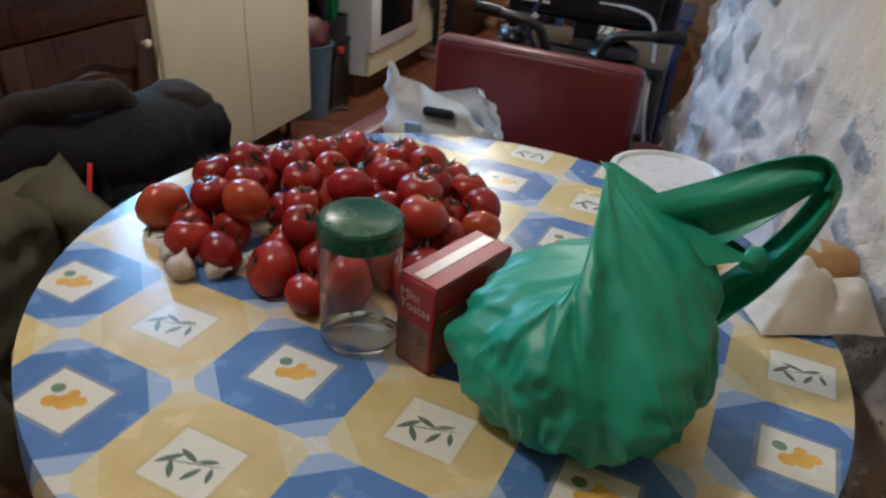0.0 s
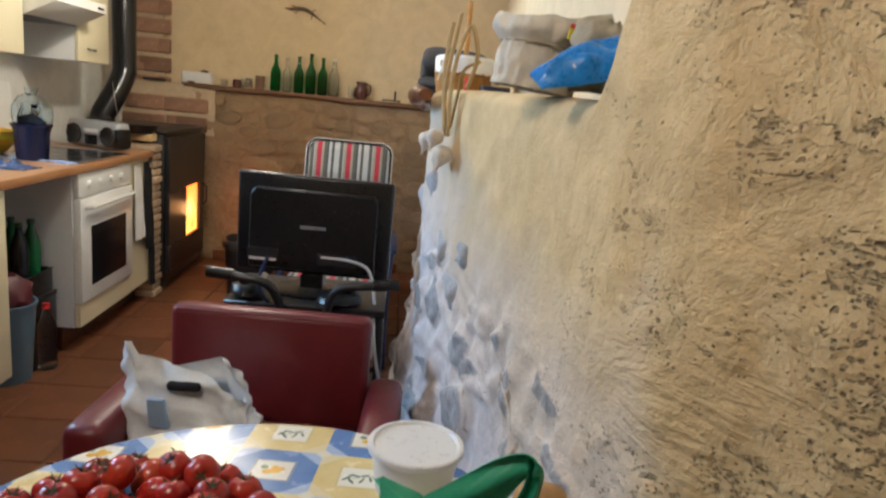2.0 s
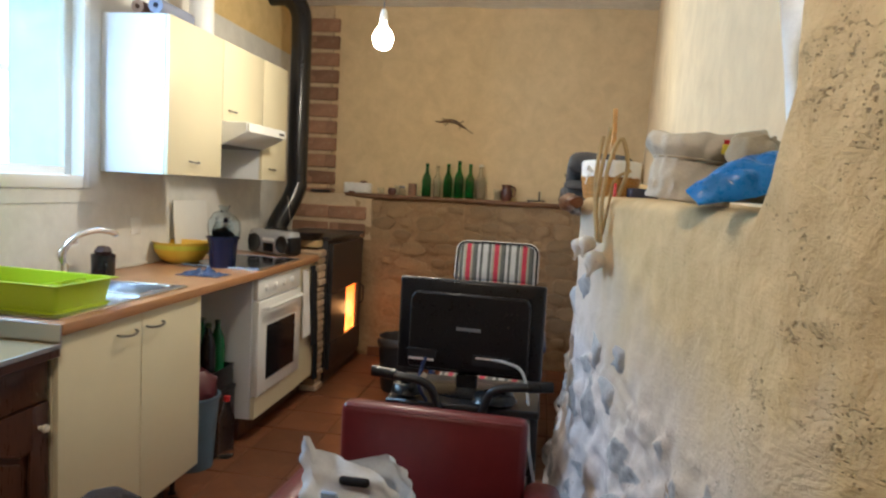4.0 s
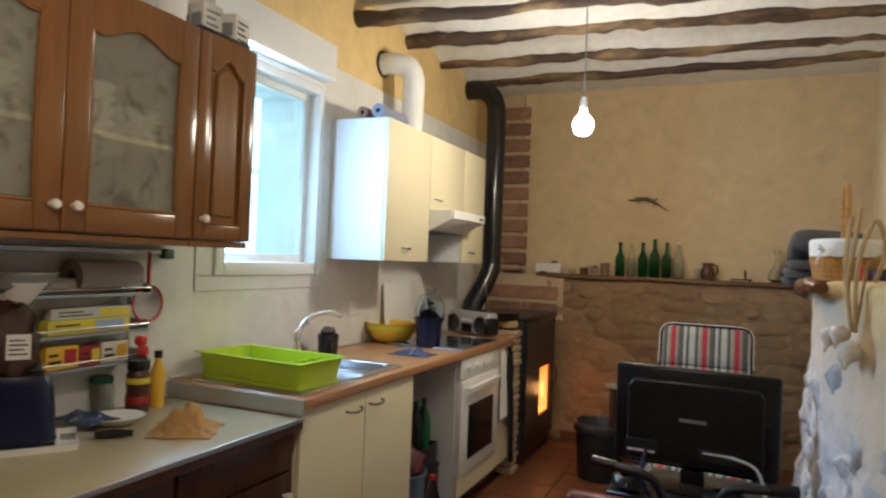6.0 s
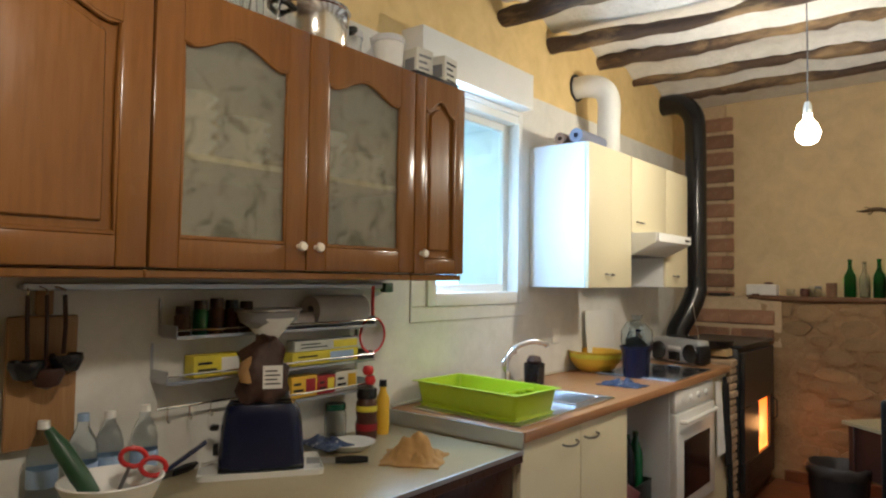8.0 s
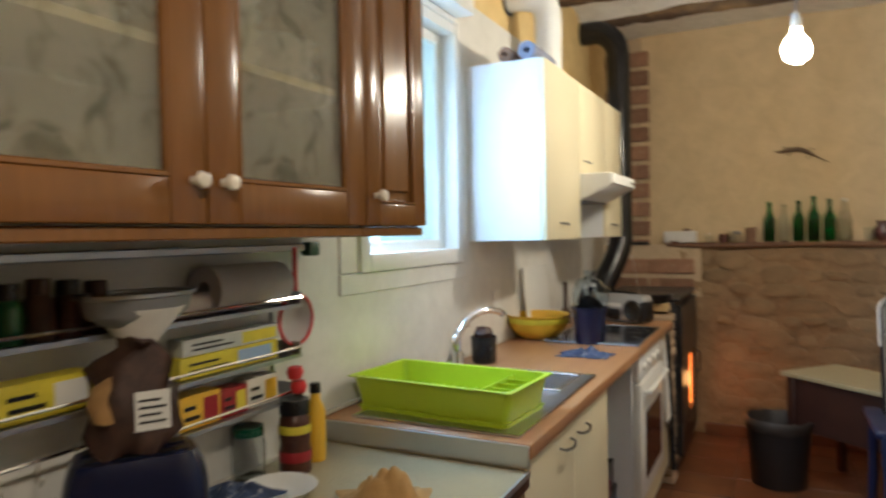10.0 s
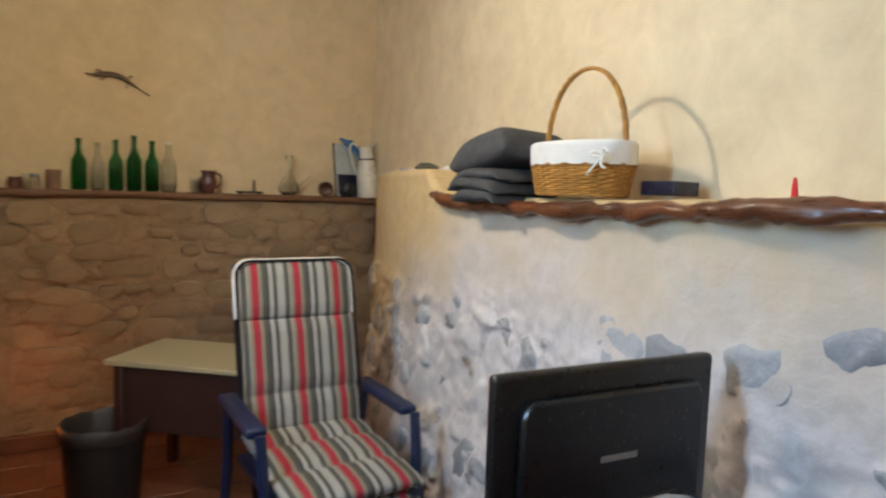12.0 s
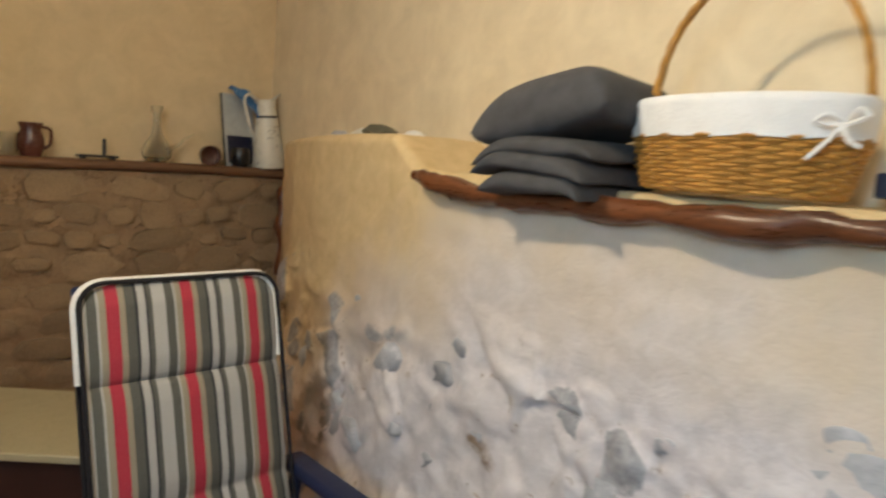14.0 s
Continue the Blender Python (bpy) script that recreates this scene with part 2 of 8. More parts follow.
M_CABSIDE = paint("white_laminate", (0.76, 0.78, 0.80), 0.4, 0.03, 2.0, 0.04, 0.001)
M_WORKTOP = wood("wood_worktop", (0.36, 0.17, 0.07), (0.48, 0.26, 0.12), 0.32, along=1, scale=5.0, bump=0.04)
M_BEIGE = paint("beige_worktop", (0.42, 0.36, 0.22), 0.3, 0.07, 22.0, 0.05, 0.001)
M_STEEL = paint("stainless_steel", (0.42, 0.43, 0.45), 0.34, 0.06, 9.0, 0.08, 0.001, metal=1.0)
M_ALU = paint("aluminium_trim", (0.55, 0.55, 0.54), 0.38, 0.03, 5.0, 0.02, 0.0005, metal=0.9)
M_CHROME = paint("chrome", (0.8, 0.8, 0.8), 0.14, 0.03, 9.0, 0.0, 0.001, metal=1.0)
M_BLACKM = paint("black_metal", (0.018, 0.018, 0.02), 0.35, 0.2, 9.0, 0.15, 0.001)
M_BLACKP = paint("black_plastic", (0.006, 0.006, 0.007), 0.30, 0.2, 9.0, 0.15, 0.001)
M_DARKGLASS = paint("dark_glass", (0.01, 0.01, 0.012), 0.12, 0.1, 4.0, 0.0, 0.001)
M_WHITEP = paint("white_plastic", (0.78, 0.78, 0.75), 0.38, 0.04, 6.0, 0.05, 0.001)
M_LIMEP = paint("lime_plastic", (0.44, 0.58, 0.015), 0.33, 0.05, 6.0, 0.05, 0.001)
M_YELLOWP = paint("yellow_plastic", (0.72, 0.44, 0.03), 0.35, 0.06, 6.0, 0.05, 0.001)
M_BURG = paint("burgundy_leather", (0.13, 0.015, 0.018), 0.36, 0.2, 7.0, 0.35, 0.002)
M_NAVY = paint("navy_enamel", (0.006, 0.010, 0.040), 0.20, 0.0, 4.0, 0.0, 0.0005)
M_GREENBAG = paint("green_film", (0.035, 0.33, 0.215), 0.40, 0.15, 6.0, 0.15, 0.003)
M_WHITEBAG = paint("white_film", (0.80, 0.85, 0.92), 0.35, 0.10, 9.0, 0.3, 0.003)
M_GREENCAP = paint("green_lid", (0.006, 0.070, 0.035), 0.25, 0.05, 5.0, 0.01, 0.0005)
M_REDBOX = paint("red_card", (0.31, 0.013, 0.020), 0.35, 0.12, 20.0, 0.1, 0.001)
M_GREENGLASS = glassy("green_glass", (0.02, 0.42, 0.10), 0.03)
M_CLEAR = glassy("clear_glass", (0.93, 0.96, 0.96), 0.02)
M_GREY = paint("grey_cloth", (0.066, 0.064, 0.066), 0.9, 0.25, 30.0, 0.8, 0.004)
M_WICKER = paint("golden_wicker", (0.47, 0.225, 0.045), 0.45, 0.35, 25.0, 0.4, 0.002, each=0.2)
M_LINEN = paint("white_linen", (0.74, 0.72, 0.69), 0.85, 0.07, 20.0, 0.5, 0.003)
M_GARLIC = paint("garlic_skin", (0.62, 0.55, 0.47), 0.5, 0.12, 30.0, 0.3, 0.002, dirt=(0.50, 0.36, 0.34))
M_STALK = paint("dry_stalk", (0.48, 0.34, 0.16), 0.8, 0.25, 30.0, 0.5, 0.002)
M_BROWNCLOTH = paint("brown_coat", (0.022, 0.013, 0.010), 0.9, 0.3, 12.0, 0.8, 0.005)
M_BLACKCLOTH = paint("black_cloth", (0.007, 0.006, 0.008), 0.9, 0.3, 12.0, 0.8, 0.005)
M_CLOTH = paint("ochre_dishcloth", (0.50, 0.30, 0.11), 0.9, 0.15, 30.0, 0.8, 0.004)
M_BLUEARM = paint("blue_plastic", (0.010, 0.018, 0.06), 0.4, 0.1, 8.0, 0.05, 0.001)
M_BULB = glow("lit_bulb", (1.0, 0.86, 0.62), 45.0)
M_BRICKP = paint("pale_thin_brick", (0.52, 0.38, 0.25), 0.85, 0.25, 12.0, 0.7, 0.005, each=0.3, dirt=(0.30, 0.18, 0.10))
M_BLACKG = paint("gloss_black_enamel", (0.012, 0.012, 0.014), 0.2, 0.2, 9.0, 0.05, 0.001)
M_GREYP = paint("grey_plastic", (0.22, 0.22, 0.23), 0.5, 0.1, 9.0, 0.1, 0.001)
M_SILVER = paint("shiny_card", (0.75, 0.66, 0.64), 0.25, 0.1, 30.0, 0.05, 0.001)
M_PHOTO = paint("printed_photo", (0.20, 0.10, 0.06), 0.3, 0.6, 40.0, 0.0, 0.001)
M_PINK = paint("pale_print", (0.62, 0.40, 0.38), 0.4, 0.1, 30.0, 0.0, 0.001)
M_TUBLID = paint("frosted_lid", (0.70, 0.71, 0.74), 0.3, 0.05, 9.0, 0.05, 0.001)
M_PAPER = paint("thin_paper", (0.70, 0.66, 0.60), 0.8, 0.08, 20.0, 0.3, 0.002)
M_BREAD = paint("bread_crust", (0.42, 0.24, 0.09), 0.7, 0.25, 30.0, 0.5, 0.003)
M_BLUEBAG = paint("blue_film", (0.02, 0.20, 0.62), 0.28, 0.12, 9.0, 0.3, 0.003)
M_CAP = paint("khaki_cap", (0.36, 0.31, 0.22), 0.9, 0.15, 20.0, 0.6, 0.003)
M_CAPW = paint("pale_cap_peak", (0.60, 0.55, 0.46), 0.85, 0.1, 20.0, 0.5, 0.003)
M_OLIVE = paint("olive_cloth", (0.11, 0.10, 0.065), 0.9, 0.2, 20.0, 0.6, 0.003)
M_ENAMEL = paint("chipped_enamel", (0.68, 0.64, 0.54), 0.4, 0.06, 12.0, 0.1, 0.001, dirt=(0.10, 0.07, 0.05))
M_TERRA = paint("brown_glazed_pot", (0.10, 0.035, 0.025), 0.25, 0.3, 14.0, 0.1, 0.001)
M_YPRINT = paint("yellow_print", (0.66, 0.56, 0.04), 0.4, 0.2, 16.0, 0.0, 0.001)
M_DBROWN = paint("dark_brown_wood", (0.040, 0.014, 0.009), 0.5, 0.3, 8.0, 0.2, 0.002)
M_GREENLEAF = paint("green_plastic_bottle", (0.01, 0.10, 0.03), 0.2, 0.3, 12.0, 0.1, 0.001)
M_MESH = paint("bag_contents", (0.050, 0.022, 0.014), 0.6, 0.6, 40.0, 0.3, 0.003)
M_NAVYBOX = paint("dark_print", (0.008, 0.010, 0.030), 0.4, 0.5, 30.0, 0.0, 0.001, dirt=(0.12, 0.10, 0.16))
M_RUST = paint("rusty_tin", (0.22, 0.12, 0.07), 0.6, 0.3, 20.0, 0.3, 0.002)
M_BRONZE = paint("dark_bronze", (0.10, 0.06, 0.03), 0.5, 0.3, 30.0, 0.3, 0.002)
M_SILVER2 = paint("pale_print_paper", (0.50, 0.52, 0.50), 0.4, 0.2, 20.0, 0.0, 0.001)
M_BLUERAG = paint("blue_cloth", (0.035, 0.055, 0.12), 0.85, 0.5, 30.0, 0.4, 0.003, dirt=(0.6, 0.6, 0.6))
M_BLUECLOTH = paint("bright_blue_cloth", (0.06, 0.20, 0.46), 0.8, 0.3, 22.0, 0.4, 0.003, dirt=(0.55, 0.60, 0.62))
M_BAGGREY = paint("dull_film", (0.04, 0.033, 0.03), 0.5, 0.2, 20.0, 0.3, 0.003)
M_GREYLITE = paint("pale_cable", (0.50, 0.50, 0.48), 0.5, 0.1, 20.0, 0.0, 0.001)
M_BLUEPRINT = paint("pale_blue_print", (0.32, 0.45, 0.66), 0.4, 0.15, 20.0, 0.0, 0.001)
M_RED = paint("red_plastic", (0.60, 0.03, 0.03), 0.35, 0.1, 9.0, 0.05, 0.001)

# ---- mesh tools ----


def box(bm, x0, x1, y0, y1, z0, z1, bev=0.003, seg=1):
    r = bmesh.ops.create_cube(bm, size=1.0)
    vs = r["verts"]
    for v in vs:
        v.co = Vector(((x0 + x1) / 2 + v.co.x * (x1 - x0), (y0 + y1) / 2 + v.co.y * (y1 - y0), (z0 + z1) / 2 + v.co.z * (z1 - z0)))
    if bev > 0:
        es = list({e for v in vs for e in v.link_edges})
        bmesh.ops.bevel(bm, geom=es, offset=min(bev, 0.4 * min(abs(x1 - x0), abs(y1 - y0), abs(z1 - z0))), segments=seg, profile=0.5, affect="EDGES")
    return bm


def boxes(*specs, bev=0.003, seg=1):
    bm = bmesh.new()
    for s in specs:
        box(bm, *s, bev=bev, seg=seg)
    return bm


def lathe(profile, n=20, bm=None, at=(0, 0, 0), squash=(1, 1)):
    bm = bm or bmesh.new()
    rings = []
    for r, z in profile:
        if r < 1e-5:
            rings.append([bm.verts.new((at[0], at[1], at[2] + z))])
        else:
            rings.append([bm.verts.new((at[0] + r * squash[0] * math.cos(2 * math.pi * i / n), at[1] + r * squash[1] * math.sin(2 * math.pi * i / n), at[2] + z)) for i in range(n)])
    for a, b in zip(rings, rings[1:]):
        for i in range(n):
            j = (i + 1) % n
            if len(a) == 1 and len(b) == 1:
                continue
            if len(a) == 1:
                bm.faces.new((a[0], b[j], b[i]))
            elif len(b) == 1:
                bm.faces.new((a[i], a[j], b[0]))
            else:
                bm.faces.new((a[i], a[j], b[j], b[i]))
    return bm


def tube(pts, r, n=8, bm=None, closed=False):
    bm = bm or bmesh.new()
    pts = [Vector(p) for p in pts]
    rs = r if isinstance(r, (list, tuple)) else [r] * len(pts)
    rings, up = [], Vector((0.13, 0.21, 0.97))
    for k, p in enumerate(pts):
        a = pts[k - 1] if (k or closed) else pts[0]
        b = pts[(k + 1) % len(pts)] if (k + 1 < len(pts) or closed) else pts[-1]
        d = (b - a).normalized()
        side = d.cross(up)
        side = side.normalized() if side.length > 0.05 else d.cross(Vector((1, 0, 0))).normalized()
        top = side.cross(d).normalized()
        up = top
        rings.append([bm.verts.new(p + rs[k] * (math.cos(2 * math.pi * i / n) * side + math.sin(2 * math.pi * i / n) * top)) for i in range(n)])
    pairs = list(zip(rings, rings[1:])) + ([(rings[-1], rings[0])] if closed else [])
    for a, b in pairs:
        for i in range(n):
            j = (i + 1) % n
            bm.faces.new((a[i], a[j], b[j], b[i]))
    if not closed:
        bm.faces.new(rings[0][::-1])
        bm.faces.new(rings[-1])
    return bm


def curve_pts(ctrl, n=24):
    """A smooth line through control points."""
    c = [Vector(p) for p in ctrl]
    out = []
    for k in range(n + 1):
        s = k / n * (len(c) - 1)
        i = min(int(s), len(c) - 2)
        t = s - i
        p0, p1, p2, p3 = c[max(i - 1, 0)], c[i], c[i + 1], c[min(i + 2, len(c) - 1)]
        out.append(0.5 * ((2 * p1) + (p2 - p0) * t + (2 * p0 - 5 * p1 + 4 * p2 - p3) * t * t + (3 * p1 - p0 - 3 * p2 + p3) * t ** 3))
    return out


def sheet(f, nu, nv, thick=0.0, bm=None, wrap=False):
    """A grid over f(u, v), made solid by thick."""
    bm = bm or bmesh.new()
    g = [[bm.verts.new(f(i / nu, j / nv)) for j in range(nv + 1)] for i in range(nu + (0 if wrap else 1))]
    faces = []
    for i in range(nu):
        a, b = g[i], g[(i + 1) % len(g)]
        for j in range(nv):
            faces.append(bm.faces.new((a[j], b[j], b[j + 1], a[j + 1])))
    if thick:
        bmesh.ops.recalc_face_normals(bm, faces=faces)
        bmesh.ops.solidify(bm, geom=faces, thickness=thick)
    return bm


def slab(poly, depth, axis=2, bev=0.0, bm=None):
    """A flat outline pushed out by depth along an axis."""
    bm = bm or bmesh.new()
    vs = [bm.verts.new(p) for p in poly]
    f = bm.faces.new(vs)
    r = bmesh.ops.extrude_face_region(bm, geom=[f])
    d = Vector((0, 0, 0))
    d[axis] = depth
    bmesh.ops.translate(bm, vec=d, verts=[g for g in r["geom"] if isinstance(g, bmesh.types.BMVert)])
    bmesh.ops.recalc_face_normals(bm, faces=bm.faces)
    if bev:
        bmesh.ops.bevel(bm, geom=list(bm.edges), offset=bev, segments=1, affect="EDGES")
    return bm


def rough_up(bm, amount, scale=6.0, seed=0.0):
    for v in bm.verts:
        p = v.co * scale + Vector((seed, seed * 1.7, seed * 0.3))
        v.co += Vector((noise.noise(p), noise.noise(p + Vector((31, 0, 0))), noise.noise(p + Vector((0, 47, 0))))) * amount
    return bm


def to_mesh(name, bm, material, smooth=None):
    me = bpy.data.meshes.new(name)
    bmesh.ops.recalc_face_normals(bm, faces=bm.faces)
    bm.to_mesh(me)
    bm.free()
    for mt in (material if isinstance(material, (list, tuple)) else [material]):
        me.materials.append(mt)
    if smooth is not None:
        me.shade_smooth()
        if smooth < 180:
            me.set_sharp_from_angle(angle=radians(smooth))
    return me


def part(name, bm, material, parent, label="", at=(0, 0, 0), rot=(0, 0, 0), smooth=40):
    ob = new(name, bm if isinstance(bm, bpy.types.Mesh) else to_mesh(name, bm, material, smooth))
    ob.parent = parent
    ob.matrix_local = pose(*at, *rot)
    return tagged(ob, label)


def thing(name, at, label, category, group="", rot=(0, 0, 0)):
    ob = new(name)
    ob.empty_display_size = 0.05
    ob.matrix_world = pose(*at, *rot)
    return tagged(ob, label, category, group)


def solo(name, bm, material, at, label, category, group="", rot=(0, 0, 0), smooth=40):
    ob = new(name, to_mesh(name, bm, material, smooth))
    ob.matrix_world = pose(*at, *rot)
    return tagged(ob, label, category, group)


def structure(name, bm, material, label="", smooth=None, at=(0, 0, 0)):
    ob = new(name, to_mesh(name, bm, material, smooth))
    ob.location = at
    return tagged(ob, label, "", "", "structure")


# ---- the room ----
LX, FY, TOPZ = -1.77, 5.99, 2.79
BACKY = -1.6
WY0, WY1, WZ0, WZ1 = 2.70, 3.325, 1.335, 2.155

structure("ground_slab", boxes((-2.3, 1.9, BACKY - 0.3, FY + 0.3, -0.25, -0.006), bev=0), M_GROUT, "brown mortar bed under the floor tiles")

bm = boxes((LX - 0.35, LX, BACKY - 0.3, WY0, -0.1, 2.33), (LX - 0.35, LX, WY1, FY + 0.3, -0.1, 2.33),
           (LX - 0.35, LX, WY0, WY1, -0.1, WZ0), (LX - 0.35, LX, WY0, WY1, WZ1, 2.33), bev=0)
structure("wall_window_side", bm, M_WHITEWALL, "white-painted plaster wall behind the kitchen run")
structure("wall_window_side_upper", boxes((LX - 0.35, LX - 0.012, BACKY - 0.3, FY + 0.3, 2.331, 3.0), bev=0), M_OCHRE_L, "ochre-painted wall above the white part")
structure("wall_far", boxes((-2.1, 1.6, FY, FY + 0.3, -0.1, 3.0), bev=0), M_OCHRE, "ochre plaster end wall")
structure("wall_back", boxes((-2.1, 1.9, BACKY - 0.3, BACKY, -0.1, 3.0), bev=0), M_OCHRE, "ochre plaster wall closing the room")

FRONT = [(-1.6, 1.05), (0.6, 1.00), (1.0, 0.86), (1.25, 0.755), (1.40, 0.645), (1.48, 0.58), (1.60, 0.535), (1.95, 0.485), (2.17, 0.450), (2.40, 0.40), (2.52, 0.375),
         (2.70, 0.335), (2.90, 0.345), (3.4, 0.405), (3.9, 0.435), (4.3, 0.465), (4.85, 0.55), (5.2, 0.65), (5.6, 0.83), (5.85, 0.965), (6.0, 0.985)]


def face_x(y):
    for (a, p), (b, q) in zip(FRONT, FRONT[1:]):
        if y <= b:
            s = max(0.0, min(1.0, (y - a) / (b - a)))
            return p + (q - p) * s
    return FRONT[-1][1]


def wall_top(y):
    t = 1.352 + 0.008 * math.sin(3.1 * y)
    if y > 4.25:
        t += 0.085 * min(1.0, (y - 4.25) / 0.15)
    if y < 1.72:
        t += 0.20 * max(0.0, (1.72 - y) / 0.10) ** 2
    return t


def lumps(y, z, amp):
    p = Vector((7.1, y, z))
    n = 0.6 * noise.noise(p * 3.1) + 0.4 * noise.noise(p * 8.0) + 0.22 * noise.noise(p * 19.0)
    return amp * n


def ramp01(t):
    t = max(0.0, min(1.0, t))
    return t * t * (3 - 2 * t)


def rubble(y, z):
    """Stones under the limewash: how far one stands out, how bare it is, how much earth shows round it."""
    limit = 1.02 + 0.10 * noise.noise(Vector((y * 1.9, 3, 3))) if y > 2.4 else 0.98
    gate = ramp01((limit - z) / 0.10) * ramp01((y - 1.40) / 0.14)
    if gate <= 0:
        return 0.0, 0.0, 0.0
    w = Vector((noise.noise(Vector((y * 6, z * 6, 1))), noise.noise(Vector((y * 6, z * 6, 8))), 0)) * 0.6
    near = ramp01((2.10 - y) / 0.2)
    smooth = ramp01((y - 2.15) / 0.12) * ramp01((2.85 - y) / 0.12)
    size = 1.0 if noise.noise(Vector((y * 1.3, z * 1.8, 11))) > -0.05 else 2.1
    q = Vector((y * 5.2 * size, z * 6.8 * size + 0.3 * y, 2.2)) + w
    dist, pts = noise.voronoi(q)
    edge = max(0.0, min(1.0, (dist[1] - dist[0]) * 2.4))
    kind = math.sin(pts[0].x * 91.7 + pts[0].y * 47.3 + pts[0].z * 13.1) * 0.5 + 0.5
    sunk = gate * 0.010 * noise.noise(q * 2.1)
    if kind < 0.62 - 0.30 * near + 0.26 * smooth:
        return sunk, 0.0, gate * max(0.0, noise.noise(q * 2.6) - 0.30) * 1.2
    facet = 0.9 + 0.9 * noise.noise(pts[0] * 3 + (q - pts[0]) * 0.9) - 0.35 * abs(noise.noise(q * 2.8))
    out = sunk + gate * (0.006 + 0.050 * (kind - 0.5) / size) * edge ** 0.30 * facet
    bare = gate * (0.9 if kind > 0.93 - 0.15 * near else 0.22) * min(1.0, edge * 2.5)
    return out, bare, gate * max(0.0, 1 - edge * 6) * 0.6


def front(y, z):
    foot = 0.09 * max(0.0, (0.75 - z) / 0.75) * max(0.0, min(1.0, (y - 2.1) / 0.6))
    return face_x(y) - foot - lumps(y, z, 0.014 + 0.022 * ramp01((1.02 - z) / 0.35) * ramp01((y - 1.9) / 0.7)) - rubble(y, z)[0]


def marked(bm):
    """Marks where the limewash has gone from the stones and where earth shows, by place."""
    bare, earth = bm.verts.layers.float.new("bare"), bm.verts.layers.float.new("earth")
    for p in bm.verts:
        y, z = p.co.y, p.co.z
        _, b, e = rubble(y, z)
        corner = ramp01((y - 4.95) / 0.5) * (0.45 + 0.9 * noise.noise(Vector((y * 3.1, z * 4.3, 5)))) * ramp01((1.22 - z) / 0.25)
        p[bare], p[earth] = b, max(e, corner)
    return bm


def low_wall(u, v):
    y = 1.62 + (5.995 - 1.62) * u
    top = wall_top(y)
    if v <= 0.72:
        z = -0.02 + (top - 0.03 + 0.02) * v / 0.72
        return (front(y, z), y, z)
    s = (v - 0.72) / 0.28
    r = 0.03
    if s < 0.2:
        a = s / 0.2 * math.pi / 2
        return (front(y, top - r) + r * (1 - math.cos(a)), y, top - r + r * math.sin(a))
    x = face_x(y) + r + (1.02 - face_x(y) - r) * (s - 0.2) / 0.8
    return (x, y, top + lumps(x, y, 0.008))


structure("wall_low_thick", marked(sheet(low_wall, 560, 190)), M_LIME, "thick low wall of rubble under ochre plaster and limewash", smooth=70)


def pier(u, v):
    z = -0.02 + 2.9 * v
    if u <= 0.9:
        y = -1.6 + 3.22 * u / 0.9
        return (front(y, z), y, z)
    s = (u - 0.9) / 0.1
    x0 = front(1.62, z)
    r = 0.025
    a = min(1.0, s * 3) * math.pi / 2
    x = x0 + r * (1 - math.cos(a)) + max(0.0, s - 0.333) * 0.75
    return (x, 1.62 + r * math.sin(a), z)


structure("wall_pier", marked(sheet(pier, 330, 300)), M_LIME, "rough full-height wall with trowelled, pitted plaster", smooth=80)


def upper(u, v):
    y = 1.60 + (6.0 - 1.60) * u
    z = 1.30 + 1.6 * v
    back = 0.655 if y < 2.5 else 0.655 + (y - 2.5) * 0.052 if y < 3.4 else 0.702 + (y - 3.4) * 0.108
    return (back + 0.02 * noise.noise(Vector((0, y * 0.9, z * 0.9))) + 0.006 * noise.noise(Vector((3, y * 5, z * 5))), y, z)


structure("wall_upper", sheet(upper, 90, 40), M_OCHRE_R, "set-back upper wall with uneven pale ochre plaster", smooth=80)
structure("wall_upper_cap", boxes((0.66, 1.2, 1.58, 1.61, 1.30, 2.9), bev=0), M_OCHRE_R, "wall end")
structure("wall_outer", boxes((1.15, 1.5, BACKY - 0.3, FY + 0.3, -0.1, 3.0), bev=0), M_OCHRE_R, "outer wall behind the plaster")

# the ceiling: shallow plaster bays between round poles
BEAMS = [(-1.35, -1.3), (-0.8, -0.75), (-0.25, -0.2), (0.30, 0.38), (0.82, 0.92), (1.33, 1.45), (1.82, 1.95), (2.30, 2.42), (2.78, 2.92), (3.22, 3.40), (3.70, 3.98), (4.27, 4.54), (4.79, 5.08), (5.32, 5.33)]


def ceiling(u, v):
    x, y = -1.80 + 3.0 * u, BACKY - 0.05 + (6.05 - BACKY) * v
    s = (x + 1.77) / 2.75
    ys = [a + (b - a) * s for a, b in BEAMS]
    d = min(abs(y - q) for q in ys)
    return (x, y, TOPZ - 0.055 * math.exp(-(d / 0.09) ** 2) + 0.012 * noise.noise(Vector((x * 2.5, y * 2.5, 0))))


structure("ceiling", sheet(ceiling, 60, 260, 0.0), M_CEIL, "white lime-plastered ceiling bays", smooth=80)
structure("ceiling_slab", boxes((-2.1, 1.5, BACKY - 0.3, FY + 0.3, 2.82, 3.0), bev=0), M_CEIL, "slab above the ceiling bays")

